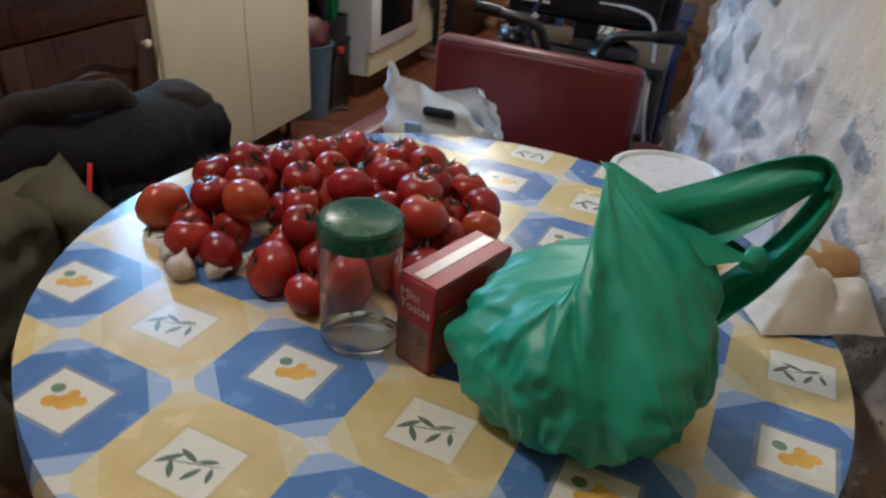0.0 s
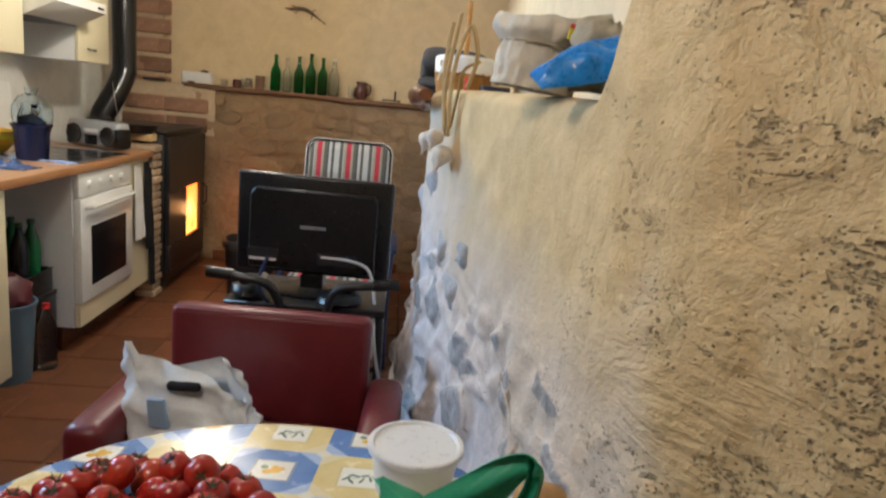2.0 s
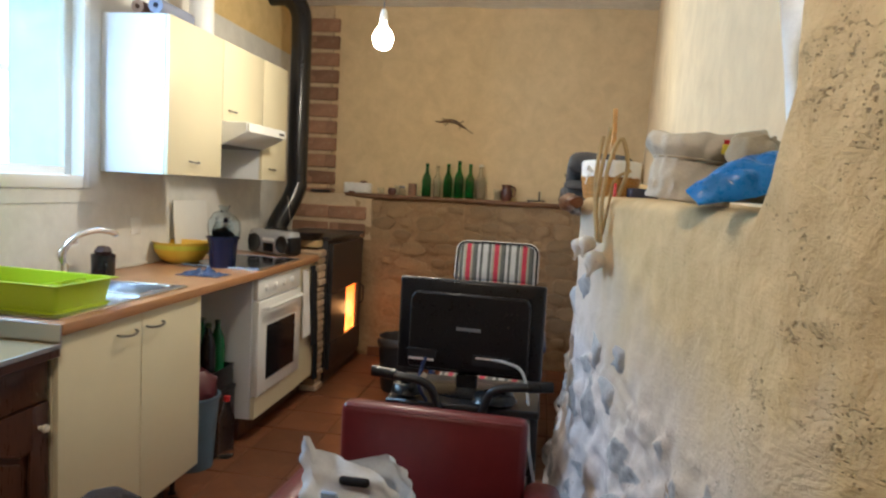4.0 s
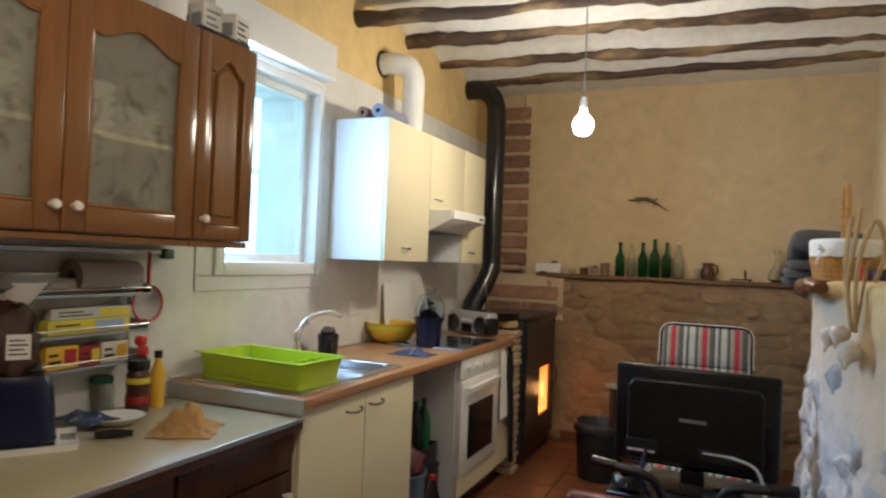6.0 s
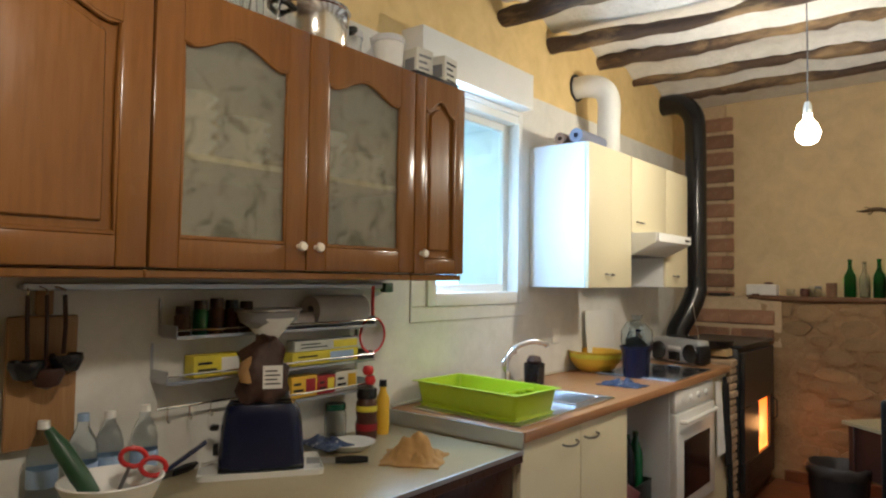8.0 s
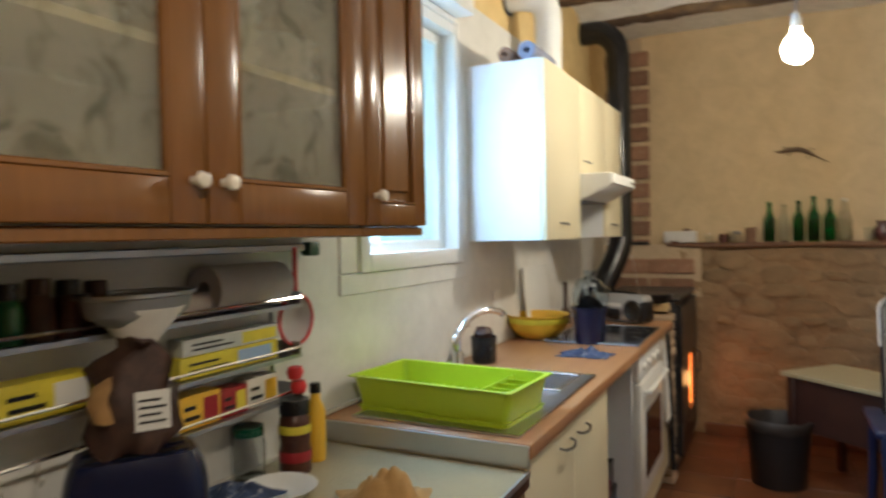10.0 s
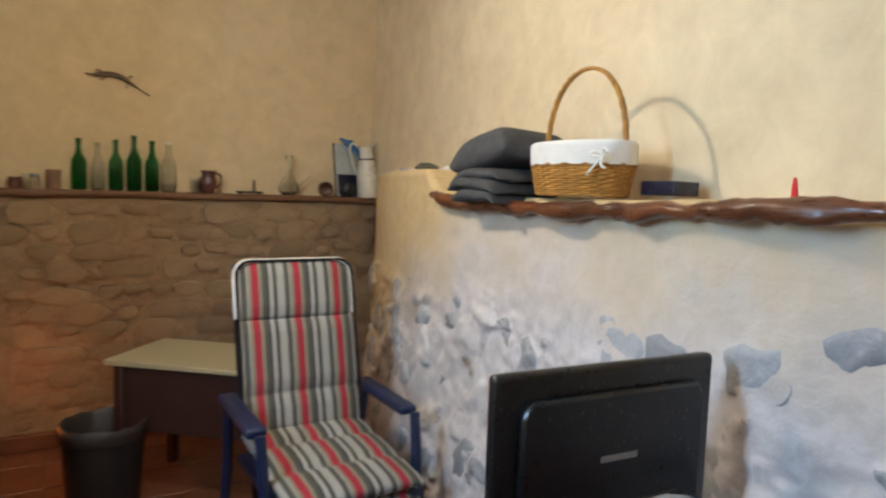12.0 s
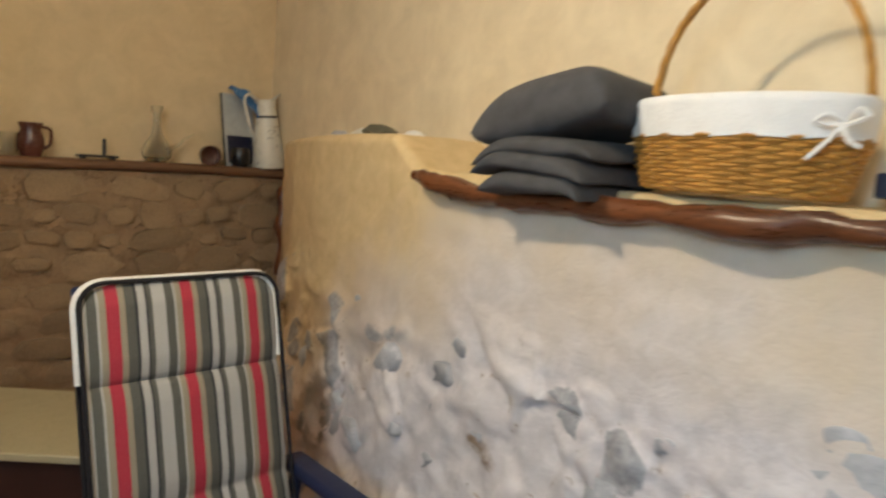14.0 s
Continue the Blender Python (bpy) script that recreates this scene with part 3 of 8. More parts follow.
for k, (ya, yb) in enumerate(BEAMS):
    zc = 2.712 if k > 10 else 2.655
    pts, rs = [], []
    for i in range(41):
        s = i / 40
        x = -1.78 + 2.78 * s
        wob = Vector((x * 1.3, k * 7.7, 0))
        pts.append((x, ya + (yb - ya) * s + 0.075 * noise.noise(wob) + 0.022 * noise.noise(wob * 3.3), zc + 0.025 * s + 0.024 * noise.noise(wob + Vector((0, 0, 9)))))
        rs.append((0.046 if k < 10 else 0.040 if k < 12 else 0.031) * (1 + 0.50 * noise.noise(wob * 1.9 + Vector((5, 0, 0))) + 0.20 * noise.noise(wob * 6.0)))
    bm = tube(pts, rs, 12)
    rough_up(bm, 0.016, 13, k)
    for v in bm.verts:
        v.co.z = min(v.co.z, 2.785)
    structure("ceiling_beam", bm, M_BEAM, "dark crooked round timber ceiling pole", smooth=60)

# the window
win = structure("window_1", boxes((LX - 0.05, LX + 0.006, 2.557, 2.6495, 1.281, 2.26), (LX - 0.05, LX + 0.006, 3.3605, 3.400, 1.281, 2.26), (LX - 0.05, LX + 0.006, 2.557, 3.400, 1.218, 1.2795), bev=0.002), M_WHITEWALL, "white surround of the kitchen window")
part("window_frame", boxes((LX - 0.04, LX + 0.018, 2.650, 2.702, 1.280, 2.215), (LX - 0.04, LX + 0.018, 3.322, 3.360, 1.280, 2.215), (LX - 0.04, LX + 0.018, 2.702, 3.322, 1.280, 1.337), (LX - 0.04, LX + 0.018, 2.702, 3.322, 2.153, 2.215), bev=0.006, seg=2), M_WHITEP, win, "white plastic window frame")
part("window_sash", boxes((LX - 0.085, LX - 0.045, 2.69, 2.735, 1.325, 2.165), (LX - 0.085, LX - 0.045, 3.29, 3.335, 1.325, 2.165), (LX - 0.085, LX - 0.045, 2.735, 3.29, 1.325, 1.372), (LX - 0.085, LX - 0.045, 2.735, 3.29, 2.12, 2.165), bev=0.005), M_WHITEP, win, "white plastic sash")
pane = part("pane", boxes((LX - 0.068, LX - 0.062, 2.73, 3.295, 1.368, 2.125), bev=0), M_CLEAR, win, "clear window glass")
pane.visible_shadow = False
part("roller_shutter_box", boxes((LX - 0.02, LX + 0.10, 2.50, 3.325, 2.215, 2.385), bev=0.006, seg=2), M_WHITEP, win, "white roller shutter box above the window")
part("shutter_slot", boxes((LX + 0.006, LX + 0.03, 2.557, 3.32, 2.190, 2.213), bev=0.003), M_WHITEP, win, "white strip under the shutter box")
M_OUT = glow("bright_outdoors", (0.42, 0.78, 1.0), 2.8)
M_OUTD = glow("outdoor_shade", (0.30, 0.62, 0.95), 1.1)
structure("backdrop_yard", boxes((LX - 0.95, LX - 0.90, 0.6, 5.2, 0.6, 3.4), bev=0), M_OUT, "bright hazy yard wall outside the window")
structure("backdrop_yard_door", boxes((LX - 0.88, LX - 0.86, 3.60, 3.66, 0.9, 2.9), (LX - 0.88, LX - 0.86, 3.60, 4.3, 1.86, 1.90), (LX - 0.88, LX - 0.86, 4.2, 4.26, 0.9, 2.9), bev=0), M_OUTD, "pale shutter outlines across the yard")

# end wall: low stone part, ledge, brick pillar
structure("wall_far_low", sheet(lambda u, v: (-1.78 + 2.78 * u, 5.85 - lumps(-1.78 + 2.78 * u, 1.27 * v + 9, 0.030), 1.27 * v) if v < 1 else (-1.78 + 2.78 * u, 5.87, 1.27), 260, 120), M_MORTAR, "mortar of the low stone wall", smooth=70)
structure("wall_far_low_top", boxes((-1.78, 0.99, 5.868, 5.992, 1.10, 1.272), bev=0.004), M_MORTAR, "top of the low stone wall")
pts = curve_pts([(-1.34, 5.84, 1.29), (-1.0, 5.83, 1.282), (-0.5, 5.835, 1.288), (0.0, 5.83, 1.28), (0.5, 5.835, 1.284), (0.94, 5.83, 1.272)], 40)
bm = tube(pts, [0.020 + 0.006 * noise.noise(Vector((p.x * 9, 1, 1))) for p in pts], 8)
rough_up(bm, 0.006, 20, 3)
for v in bm.verts:
    v.co.z = min(v.co.z, 1.302)
ledge = structure("ledge_far", bm, M_LEDGE_X, "rough dark wooden edging of the bottle ledge", smooth=60)
structure("ledge_far_board", boxes((-1.36, 0.985, 5.84, 5.988, 1.273, 1.300), bev=0.003), M_LEDGE_X, "wooden board on the low stone wall")
structure("baseboard", boxes((-1.10, 0.30, 5.80, 5.846, 0.0, 0.075), bev=0.004), M_FLOORT, "terracotta skirting")

M_BRICKMORTAR = plaster("brick_mortar", (0.50, 0.38, 0.24), (0.58, 0.45, 0.30), pit=0.0, bump=0.3, scale=3.0)
structure("brick_pillar", boxes((-1.77, -1.53, 5.955, 6.0, 1.27, 2.78), (-1.77, -1.12, 5.83, 5.86, 0.93, 1.29), bev=0.004), M_BRICKMORTAR, "mortar behind the brick pillar")

# ---- kitchen run ----


def panel_door(parent, w, h, material, arched=True, glass=None, name="door", at=(0, 0, 0), knob=None):
    """A raised door that faces +x, hinged in the plane x = 0; y from 0 to w, z from 0 to h."""
    st, t = 0.068 * min(1, w / 0.36), 0.022
    rise = 0.045 if arched else 0.0

    def top(y):
        s = (y - st) / (w - 2 * st)
        s = max(0.0, min(1.0, s))
        return h - st - 0.015 - rise + rise * (0.5 - 0.5 * math.cos(2 * math.pi * max(0.0, min(1.0, (s - 0.08) / 0.84)))) ** 0.8

    n = 20
    ys = [st + (w - 2 * st) * i / n for i in range(n + 1)]
    door = part(name, slab([(0.001, w - st, h), (0.001, st, h)] + [(0.001, y, top(y)) for y in ys], t - 0.002, axis=0), material, parent, at=at)
    part("stile", boxes((0, t, 0, st, 0, h), bev=0.004, seg=2), material, door)
    part("stile", boxes((0, t, w - st, w, 0, h), bev=0.004, seg=2), material, door)
    part("bottom_rail", boxes((0, t, st + 0.0003, w - st - 0.0003, 0, st), bev=0.004, seg=2), material, door)
    lip = [(0.0165, y, top(y) - 0.004) for y in ys] + [(0.0165, w - st - 0.004, z) for z in (h * 0.6, h * 0.3, st + 0.004)] + [(0.0165, st + 0.004, z) for z in (st + 0.004, h * 0.3, h * 0.6)]
    part("moulding", tube(lip, 0.006, 6, closed=True), material, door)
    if glass:
        part("pane", boxes((0.006, 0.010, st - 0.004, w - st + 0.004, st - 0.004, h - st - 0.002), bev=0), glass, door, "patterned frosted glass")
    else:
        m = 0.028
        bm = slab([(0.004, w - st - m, st + m), (0.004, st + m, st + m)] + [(0.004, y, top(y) - m) for y in ys if st + m <= y <= w - st - m][::1], 0.013, axis=0, bev=0.004)
        bm2 = boxes((0.002, 0.008, st - 0.004, w - st + 0.004, st - 0.004, h - st - 0.002), bev=0)
        part("panel_ground", bm2, material, door)
        part("raised_panel", bm, material, door)
    if knob:
        prof = [(0.0, 0.0), (0.007, 0.0), (0.006, 0.008), (0.010, 0.012), (0.0135, 0.019), (0.011, 0.026), (0.0, 0.029)]
        part("knob", lathe(prof, 14), M_KNOB, door, "round white porcelain knob", at=(t, knob[0], knob[1]), rot=(0, 90, 0))
    return door


M_KNOB = paint("porcelain", (0.76, 0.70, 0.58), 0.2, 0.04, 30.0, 0.0, 0.001)


def frosted(name):
    m, nt, b = nodes(name)
    v = coords(nt)
    n = noise_of(nt, v, 16, 5, 0.62, 0.8)
    k = ramp(nt, n, [(0.52, (0.92, 0.90, 0.76)), (0.66, (0.60, 0.58, 0.46))])
    finish(nt, b, k, 0.20, n, 0.25, 0.002)
    b.inputs["Transmission Weight"].default_value = 0.84
    b.inputs["IOR"].default_value = 1.2
    return m


M_FROST = frosted("frosted_pattern_glass")

BF = -1.432


def wood_wall_unit(y0, y1, doors, category="wall cabinet"):
    w = y1 - y0
    ob = thing("wooden_wall_cabinet", (LX + 0.001, y0, 1.41), doors[0][2], category, "wooden wall cabinets")
    d = BF - LX - 0.024
    part("body", boxes((0, d, 0.001, w - 0.001, 0, 0.016), (0, d, 0.001, w - 0.001, 0.646, 0.662), (0, d, 0.001, 0.017, 0.016, 0.646), (0, d, w - 0.017, w - 0.001, 0.016, 0.646), (0, 0.006, 0.017, w - 0.017, 0.016, 0.646), bev=0.001), M_BEIGE if doors[0][0] else M_CABW, ob)
    part("shelf", boxes((0.007, d - 0.001, 0.0175, w - 0.0175, 0.262, 0.2775), bev=0.001), M_CREAM, ob, "cream shelf board")
    dw = w / len(doors)
    for i, (glass, knob_side, label) in enumerate(doors):
        kx = dw - 0.03 if knob_side > 0 else 0.03
        panel_door(ob, dw - 0.004, 0.658, M_CABW, True, M_FROST if glass else None, at=(d + 0.001, i * dw + 0.002, 0.002), knob=(kx, 0.065))
    part("light_rail", boxes((d - 0.02, d + 0.01, 0, w, -0.022, -0.001), bev=0.003), M_CABW, ob)
    return ob


wood_wall_unit(0.40, 1.311, [(False, 1, "brown wooden wall cabinet with arched panel doors"), (False, -1, "")])
wood_wall_unit(1.313, 2.196, [(True, 1, "brown wooden wall cabinet with two frosted glass doors"), (True, -1, "")])
for y, h in ((1.46, 0.17), (1.62, 0.13), (1.90, 0.15), (2.06, 0.10)):
    o = thing("plate_stack", (-1.545, y, 1.6895), "stack of white bowls stored behind the frosted glass", "bowls", "crockery in the cabinet")
    for k in range(4):
        part("bowl", lathe([(0, 0.004), (0.04, 0), (0.072, h * 0.25), (0.068, h * 0.25), (0.036, 0.006), (0, 0.008)], 20), M_WHITEP, o, at=(0, 0, k * h * 0.22))
for y in (1.45, 1.70, 1.95):
    o = thing("plate_stack", (-1.56, y, 1.4275), "stack of white plates stored behind the frosted glass", "plates", "crockery in the cabinet")
    for k in range(5):
        part("plate", lathe([(0, 0.003), (0.06, 0), (0.10, 0.010), (0.10, 0.013), (0.06, 0.004), (0, 0.006)], 22), M_WHITEP, o, at=(0, 0, k * 0.0085))
wood_wall_unit(2.198, 2.464, [(False, -1, "narrow brown wooden wall cabinet beside the window")])

# cream wall units with the hood


def bow_handle(parent, at, length=0.075):
    """A drooping metal handle on a face that looks along +x."""
    pts = curve_pts([(0.0, -length / 2, 0.004), (0.016, -length / 2 + 0.006, 0.0), (0.024, 0, -0.004), (0.016, length / 2 - 0.006, 0.0), (0.0, length / 2, 0.004)], 12)
    part("handle", tube(pts, 0.0042, 6), M_PEWTER, parent, "dark pewter bow handle", at=at)


M_PEWTER = paint("pewter", (0.22, 0.21, 0.19), 0.35, 0.2, 40.0, 0.1, 0.001, metal=1.0)
CF = -1.443


def cream_wall_unit(y0, y1, z0, z1, label, handle=None):
    ob = thing("wall_cabinet", (LX + 0.001, y0, z0), label, "wall cabinet", "cream wall cabinets")
    w, h, d = y1 - y0, z1 - z0, CF - LX - 0.020
    part("body", boxes((0, d, 0.0005, w - 0.0005, 0, h), bev=0.0015), M_CABSIDE, ob)
    door = part("door", boxes((d + 0.001, d + 0.019, 0.0015, w - 0.0015, 0.001, h - 0.001), bev=0.002, seg=2), M_CREAM, ob)
    if handle:
        bow_handle(door, (d + 0.019, handle[0], handle[1]))
    return ob


cream_wall_unit(3.455, 3.955, 1.36, 2.062, "cream wall cabinet with a white side next to the window", (0.22, 0.065))
cream_wall_unit(3.957, 4.458, 1.655, 2.062, "short cream wall cabinet above the cooker hood", (0.10, 0.055))
cream_wall_unit(4.460, 4.825, 1.36, 2.062, "cream wall cabinet beside the black flue", (0.14, 0.065))

hood = thing("cooker_hood", (LX + 0.001, 3.958, 1.53), "slim white cooker hood under a cream cabinet", "cooker hood")
part("housing", slab([(0, 0, 0.004), (0.33, 0, 0.004), (0.46, 0, 0.070), (0.46, 0, 0.122), (0, 0, 0.122)], 0.498, axis=1, bev=0.003), M_WHITEP, hood)
part("grease_filter", slab([(0.04, 0.02, 0.0), (0.325, 0.02, 0.0), (0.335, 0.02, 0.004), (0.04, 0.02, 0.004)], 0.458, axis=1), M_BLACKM, hood)
part("visor", boxes((0.461, 0.472, 0.004, 0.494, 0.072, 0.120), bev=0.003), M_WHITEP, hood)
part("switch", boxes((0.472, 0.476, 0.40, 0.46, 0.088, 0.100), bev=0.001), M_BLACKP, hood)

duct = solo("vent_duct", tube(curve_pts([(-1.60, 4.01, 2.064), (-1.60, 4.01, 2.25), (-1.60, 4.01, 2.40), (-1.63, 3.995, 2.465), (-1.70, 3.975, 2.49), (-1.785, 3.965, 2.49)], 26), 0.062, 18), M_WHITEP, (0, 0, 0), "white round vent duct from the hood to the wall", "vent duct")
solo("duct_hole_ring", lathe([(0.064, -0.004), (0.074, -0.004), (0.078, 0.0), (0.074, 0.006), (0.066, 0.006)], 24), M_BLACKM, (-1.776, 3.965, 2.49), "dark ragged ring where the duct enters the wall", "duct ring", rot=(0, 90, 0))

# worktops and base units
M_CARTONISH = paint("pale_seal", (0.60, 0.58, 0.52), 0.5, 0.08, 9.0)
wt = thing("wood_worktop", (0, 0, 0), "reddish wood-pattern worktop over the cream cabinets", "worktop")
part("board", boxes((LX + 0.001, -1.165, 2.455, 4.755, 0.862, 0.900), bev=0.006, seg=2), M_WORKTOP, wt)
part("end_trim", boxes((LX + 0.001, -1.17, 2.447, 2.4545, 0.843, 0.897), bev=0.001), M_ALU, wt, "grey metal end trim")
part("wall_seal", boxes((LX + 0.0012, LX + 0.012, 2.456, 4.754, 0.9005, 0.912), bev=0.002), M_CARTONISH, wt, "pale sealing strip")
wt = thing("beige_worktop", (0, 0, 0), "beige laminate worktop with a metal front edge", "worktop")
part("board", boxes((LX + 0.001, -1.172, 0.0, 2.446, 0.803, 0.841), bev=0.004, seg=2), M_BEIGE, wt)
part("front_trim", boxes((-1.1715, -1.164, 0.0, 2.446, 0.829, 0.8435), bev=0.001), M_ALU, wt, "thin metal edging")
part("edge_band", boxes((-1.1715, -1.168, 0.0, 2.446, 0.803, 0.8285), bev=0.001), M_CABW_D, wt, "dark edge band")
part("wall_seal", boxes((LX + 0.0012, LX + 0.012, 0.0, 2.445, 0.8415, 0.853), bev=0.002), M_CARTONISH, wt, "pale sealing strip")


def wood_base_unit(y0, y1, label):
    w = y1 - y0
    ob = thing("wooden_base_cabinet", (LX + 0.001, y0, 0.0), label, "base cabinet", "wooden base cabinets")
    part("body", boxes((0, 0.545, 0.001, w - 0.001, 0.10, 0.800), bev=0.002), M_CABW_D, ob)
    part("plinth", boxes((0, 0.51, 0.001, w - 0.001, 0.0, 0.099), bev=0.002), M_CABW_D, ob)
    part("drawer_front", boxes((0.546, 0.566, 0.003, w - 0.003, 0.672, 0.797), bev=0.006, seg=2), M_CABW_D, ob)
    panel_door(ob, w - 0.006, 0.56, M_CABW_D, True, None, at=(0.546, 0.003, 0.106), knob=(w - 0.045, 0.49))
    return ob


for y0 in (0.42, 0.93, 1.44, 1.95):
    wood_base_unit(y0, y0 + (0.505 if y0 < 1.9 else 0.495), "dark carved wooden base cabinet with a porcelain knob")

unit = thing("sink_cabinet", (LX + 0.001, 2.455, 0), "cream sink cabinet with two doors", "base cabinet")
part("body", boxes((0, 0.565, 0.001, 0.845, 0.12, 0.861), bev=0.002), M_CREAM, unit)
for i, hy in ((0, 0.33), (1, 0.075)):
    d = part("door", boxes((0.566, 0.585, 0.003 + i * 0.423, 0.421 + i * 0.423, 0.122, 0.858), bev=0.002, seg=2), M_CREAM, unit)
    bow_handle(d, (0.585, 0.003 + i * 0.423 + hy, 0.80 - 0.0), 0.10)
for x, y in ((0.50, 0.79), (0.50, 0.05), (0.08, 0.79), (0.08, 0.05)):
    part("leg", lathe([(0.018, 0.0), (0.018, 0.006), (0.011, 0.010), (0.011, 0.119)], 12), M_BLACKP, unit, at=(x, y, 0))
part("plinth", boxes((0.47, 0.485, 0.001, 0.75, 0.004, 0.118), bev=0.001), M_CABW_D, unit, "brown plinth board")

oven = thing("oven_cabinet", (LX + 0.001, 3.86, 0), "white built-in oven in a cream housing", "oven")
part("body", boxes((0, 0.560, 0.0, 0.60, 0.12, 0.861), bev=0.002), M_CABSIDE, oven)
part("plinth", boxes((0.0, 0.50, 0.0, 0.88, 0.004, 0.118), bev=0.002), M_CABW_D, oven, "brown plinth")
part("control_panel", boxes((0.561, 0.590, 0.003, 0.597, 0.745, 0.855), bev=0.005, seg=2), M_WHITEP, oven)
dr = part("door", boxes((0.561, 0.598, 0.003, 0.597, 0.24, 0.738), bev=0.006, seg=2), M_WHITEP, oven, "white oven door")
part("window", boxes((0.598, 0.601, 0.10, 0.50, 0.31, 0.60), bev=0.001), M_DARKGLASS, dr, "dark oven window")
part("handle", tube([(0.600, 0.04, 0.70), (0.625, 0.05, 0.70), (0.625, 0.55, 0.70), (0.600, 0.56, 0.70)], 0.011, 8), M_WHITEP, dr, "white bar handle")
for i in range(4):
    part("knob", lathe([(0, 0), (0.018, 0), (0.016, 0.014), (0, 0.015)], 14), M_WHITEP, oven, at=(0.590, 0.10 + i * 0.12, 0.80), rot=(0, 90, 0))
part("bottom_panel", boxes((0.561, 0.585, 0.003, 0.597, 0.122, 0.234), bev=0.002), M_CREAM, oven, "cream panel under the oven")
unit = thing("narrow_cabinet", (LX + 0.001, 4.462, 0), "narrow cream cabinet beside the oven", "base cabinet")
part("body", boxes((0, 0.560, 0.0, 0.28, 0.12, 0.861), bev=0.002), M_CREAM, unit)
part("door", boxes((0.561, 0.580, 0.002, 0.278, 0.122, 0.858), bev=0.002), M_CREAM, unit)

# stove and flue
M_FIRE = glow("fire_glow", (1.0, 0.46, 0.12), 7.0)
nt = M_FIRE.node_tree
v = coords(nt, (1, 2.5, 1))
fl = noise_of(nt, v, 9.0, 4, 0.6, 1.0)
zz = add(nt, "ShaderNodeSeparateXYZ", {0: v}).outputs[2]
col = ramp(nt, maths(nt, "ADD", maths(nt, "MULTIPLY", fl, 0.7), maths(nt, "MULTIPLY", zz, -0.9)), [(0.0, (0.35, 0.05, 0.0)), (0.22, (1.0, 0.25, 0.03)), (0.48, (1.0, 0.80, 0.45))])
nt.links.new(col, nt.nodes["Principled BSDF"].inputs["Emission Color"])

st = thing("pellet_stove", (-1.62, 4.93, 0), "tall black stove with a fire burning behind its window", "stove")
part("body", boxes((0.0, 0.45, 0.0, 0.78, 0.04, 0.985), bev=0.012, seg=2), M_BLACKM, st)
part("top_plate", boxes((-0.01, 0.475, -0.012, 0.79, 0.986, 1.006), bev=0.006, seg=2), M_BLACKM, st)
part("foot_plate", boxes((0.02, 0.44, 0.02, 0.76, 0.0, 0.039), bev=0.003), M_BLACKM, st)
dr = part("door", boxes((0.451, 0.480, 0.02, 0.76, 0.622, 0.96), (0.451, 0.480, 0.02, 0.76, 0.10, 0.283), (0.451, 0.480, 0.02, 0.36, 0.284, 0.621), (0.451, 0.480, 0.66, 0.76, 0.284, 0.621), bev=0.004), M_BLACKM, st, "black stove door")
part("fire_window", boxes((0.452, 0.458, 0.355, 0.665, 0.280, 0.625), bev=0), M_FIRE, dr, "glass with orange flames behind")
part("vent_slots", boxes(*[(0.480, 0.483, 0.08, 0.70, 0.13 + i * 0.03, 0.142 + i * 0.03) for i in range(5)], bev=0.001), M_BLACKP, dr)
part("handle", tube([(0.48, 0.73, 0.45), (0.505, 0.73, 0.47), (0.505, 0.73, 0.58), (0.48, 0.73, 0.60)], 0.007, 8), M_BLACKP, dr)

# ---- brick column and flue ----
colm = thing("brick_column", (-1.60, 4.765, 0), "short column of thin worn bricks between cabinet and stove", "brick column")
part("core", boxes((0.01, 0.42, 0.008, 0.125, 0.0, 0.93), bev=0.002), M_MORTAR, colm)
thin = to_mesh("thin_brick", boxes((-0.215, 0.215, -0.066, 0.066, -0.019, 0.019), bev=0.006), M_BRICKP, 40)
for i in range(20):
    r = random.Random(i)
    part("brick", thin, None, colm, at=(0.216 + r.uniform(-0.006, 0.008), 0.066 + r.uniform(-0.003, 0.003), 0.022 + i * 0.0465), rot=(0, 0, r.uniform(-1, 1)))
solo("flue_pipe", tube(curve_pts([(-1.63, 5.17, 1.008), (-1.63, 5.18, 1.06), (-1.575, 5.24, 1.20), (-1.545, 5.29, 1.32), (-1.545, 5.30, 1.42), (-1.545, 5.30, 1.9), (-1.545, 5.30, 2.35), (-1.56, 5.30, 2.56), (-1.65, 5.30, 2.66), (-1.78, 5.30, 2.67)], 70), 0.072, 20), M_BLACKG, (0, 0, 0), "glossy black stove flue rising to an elbow at the wall", "flue pipe", smooth=60)
solo("wall_plate", boxes((-1.62, -1.46, 5.80, 5.826, 1.292, 1.312), bev=0.004), M_BLACKM, (0, 0, 0), "thin black iron plate on the brickwork", "iron plate")
solo("black_pan", lathe([(0, 0.0), (0.10, 0.0), (0.125, 0.03), (0.13, 0.05), (0.12, 0.052), (0.0, 0.05)], 20), M_BLACKP, (-1.30, 4.83, 0.99), "black lidded pan on the brick column", "pan")
solo("pale_block", boxes((-0.10, 0.08, -0.05, 0.05, 0, 0.045), bev=0.006), M_STALK, (-1.27, 4.83, 0.944), "pale wooden block under the pan", "wooden block")

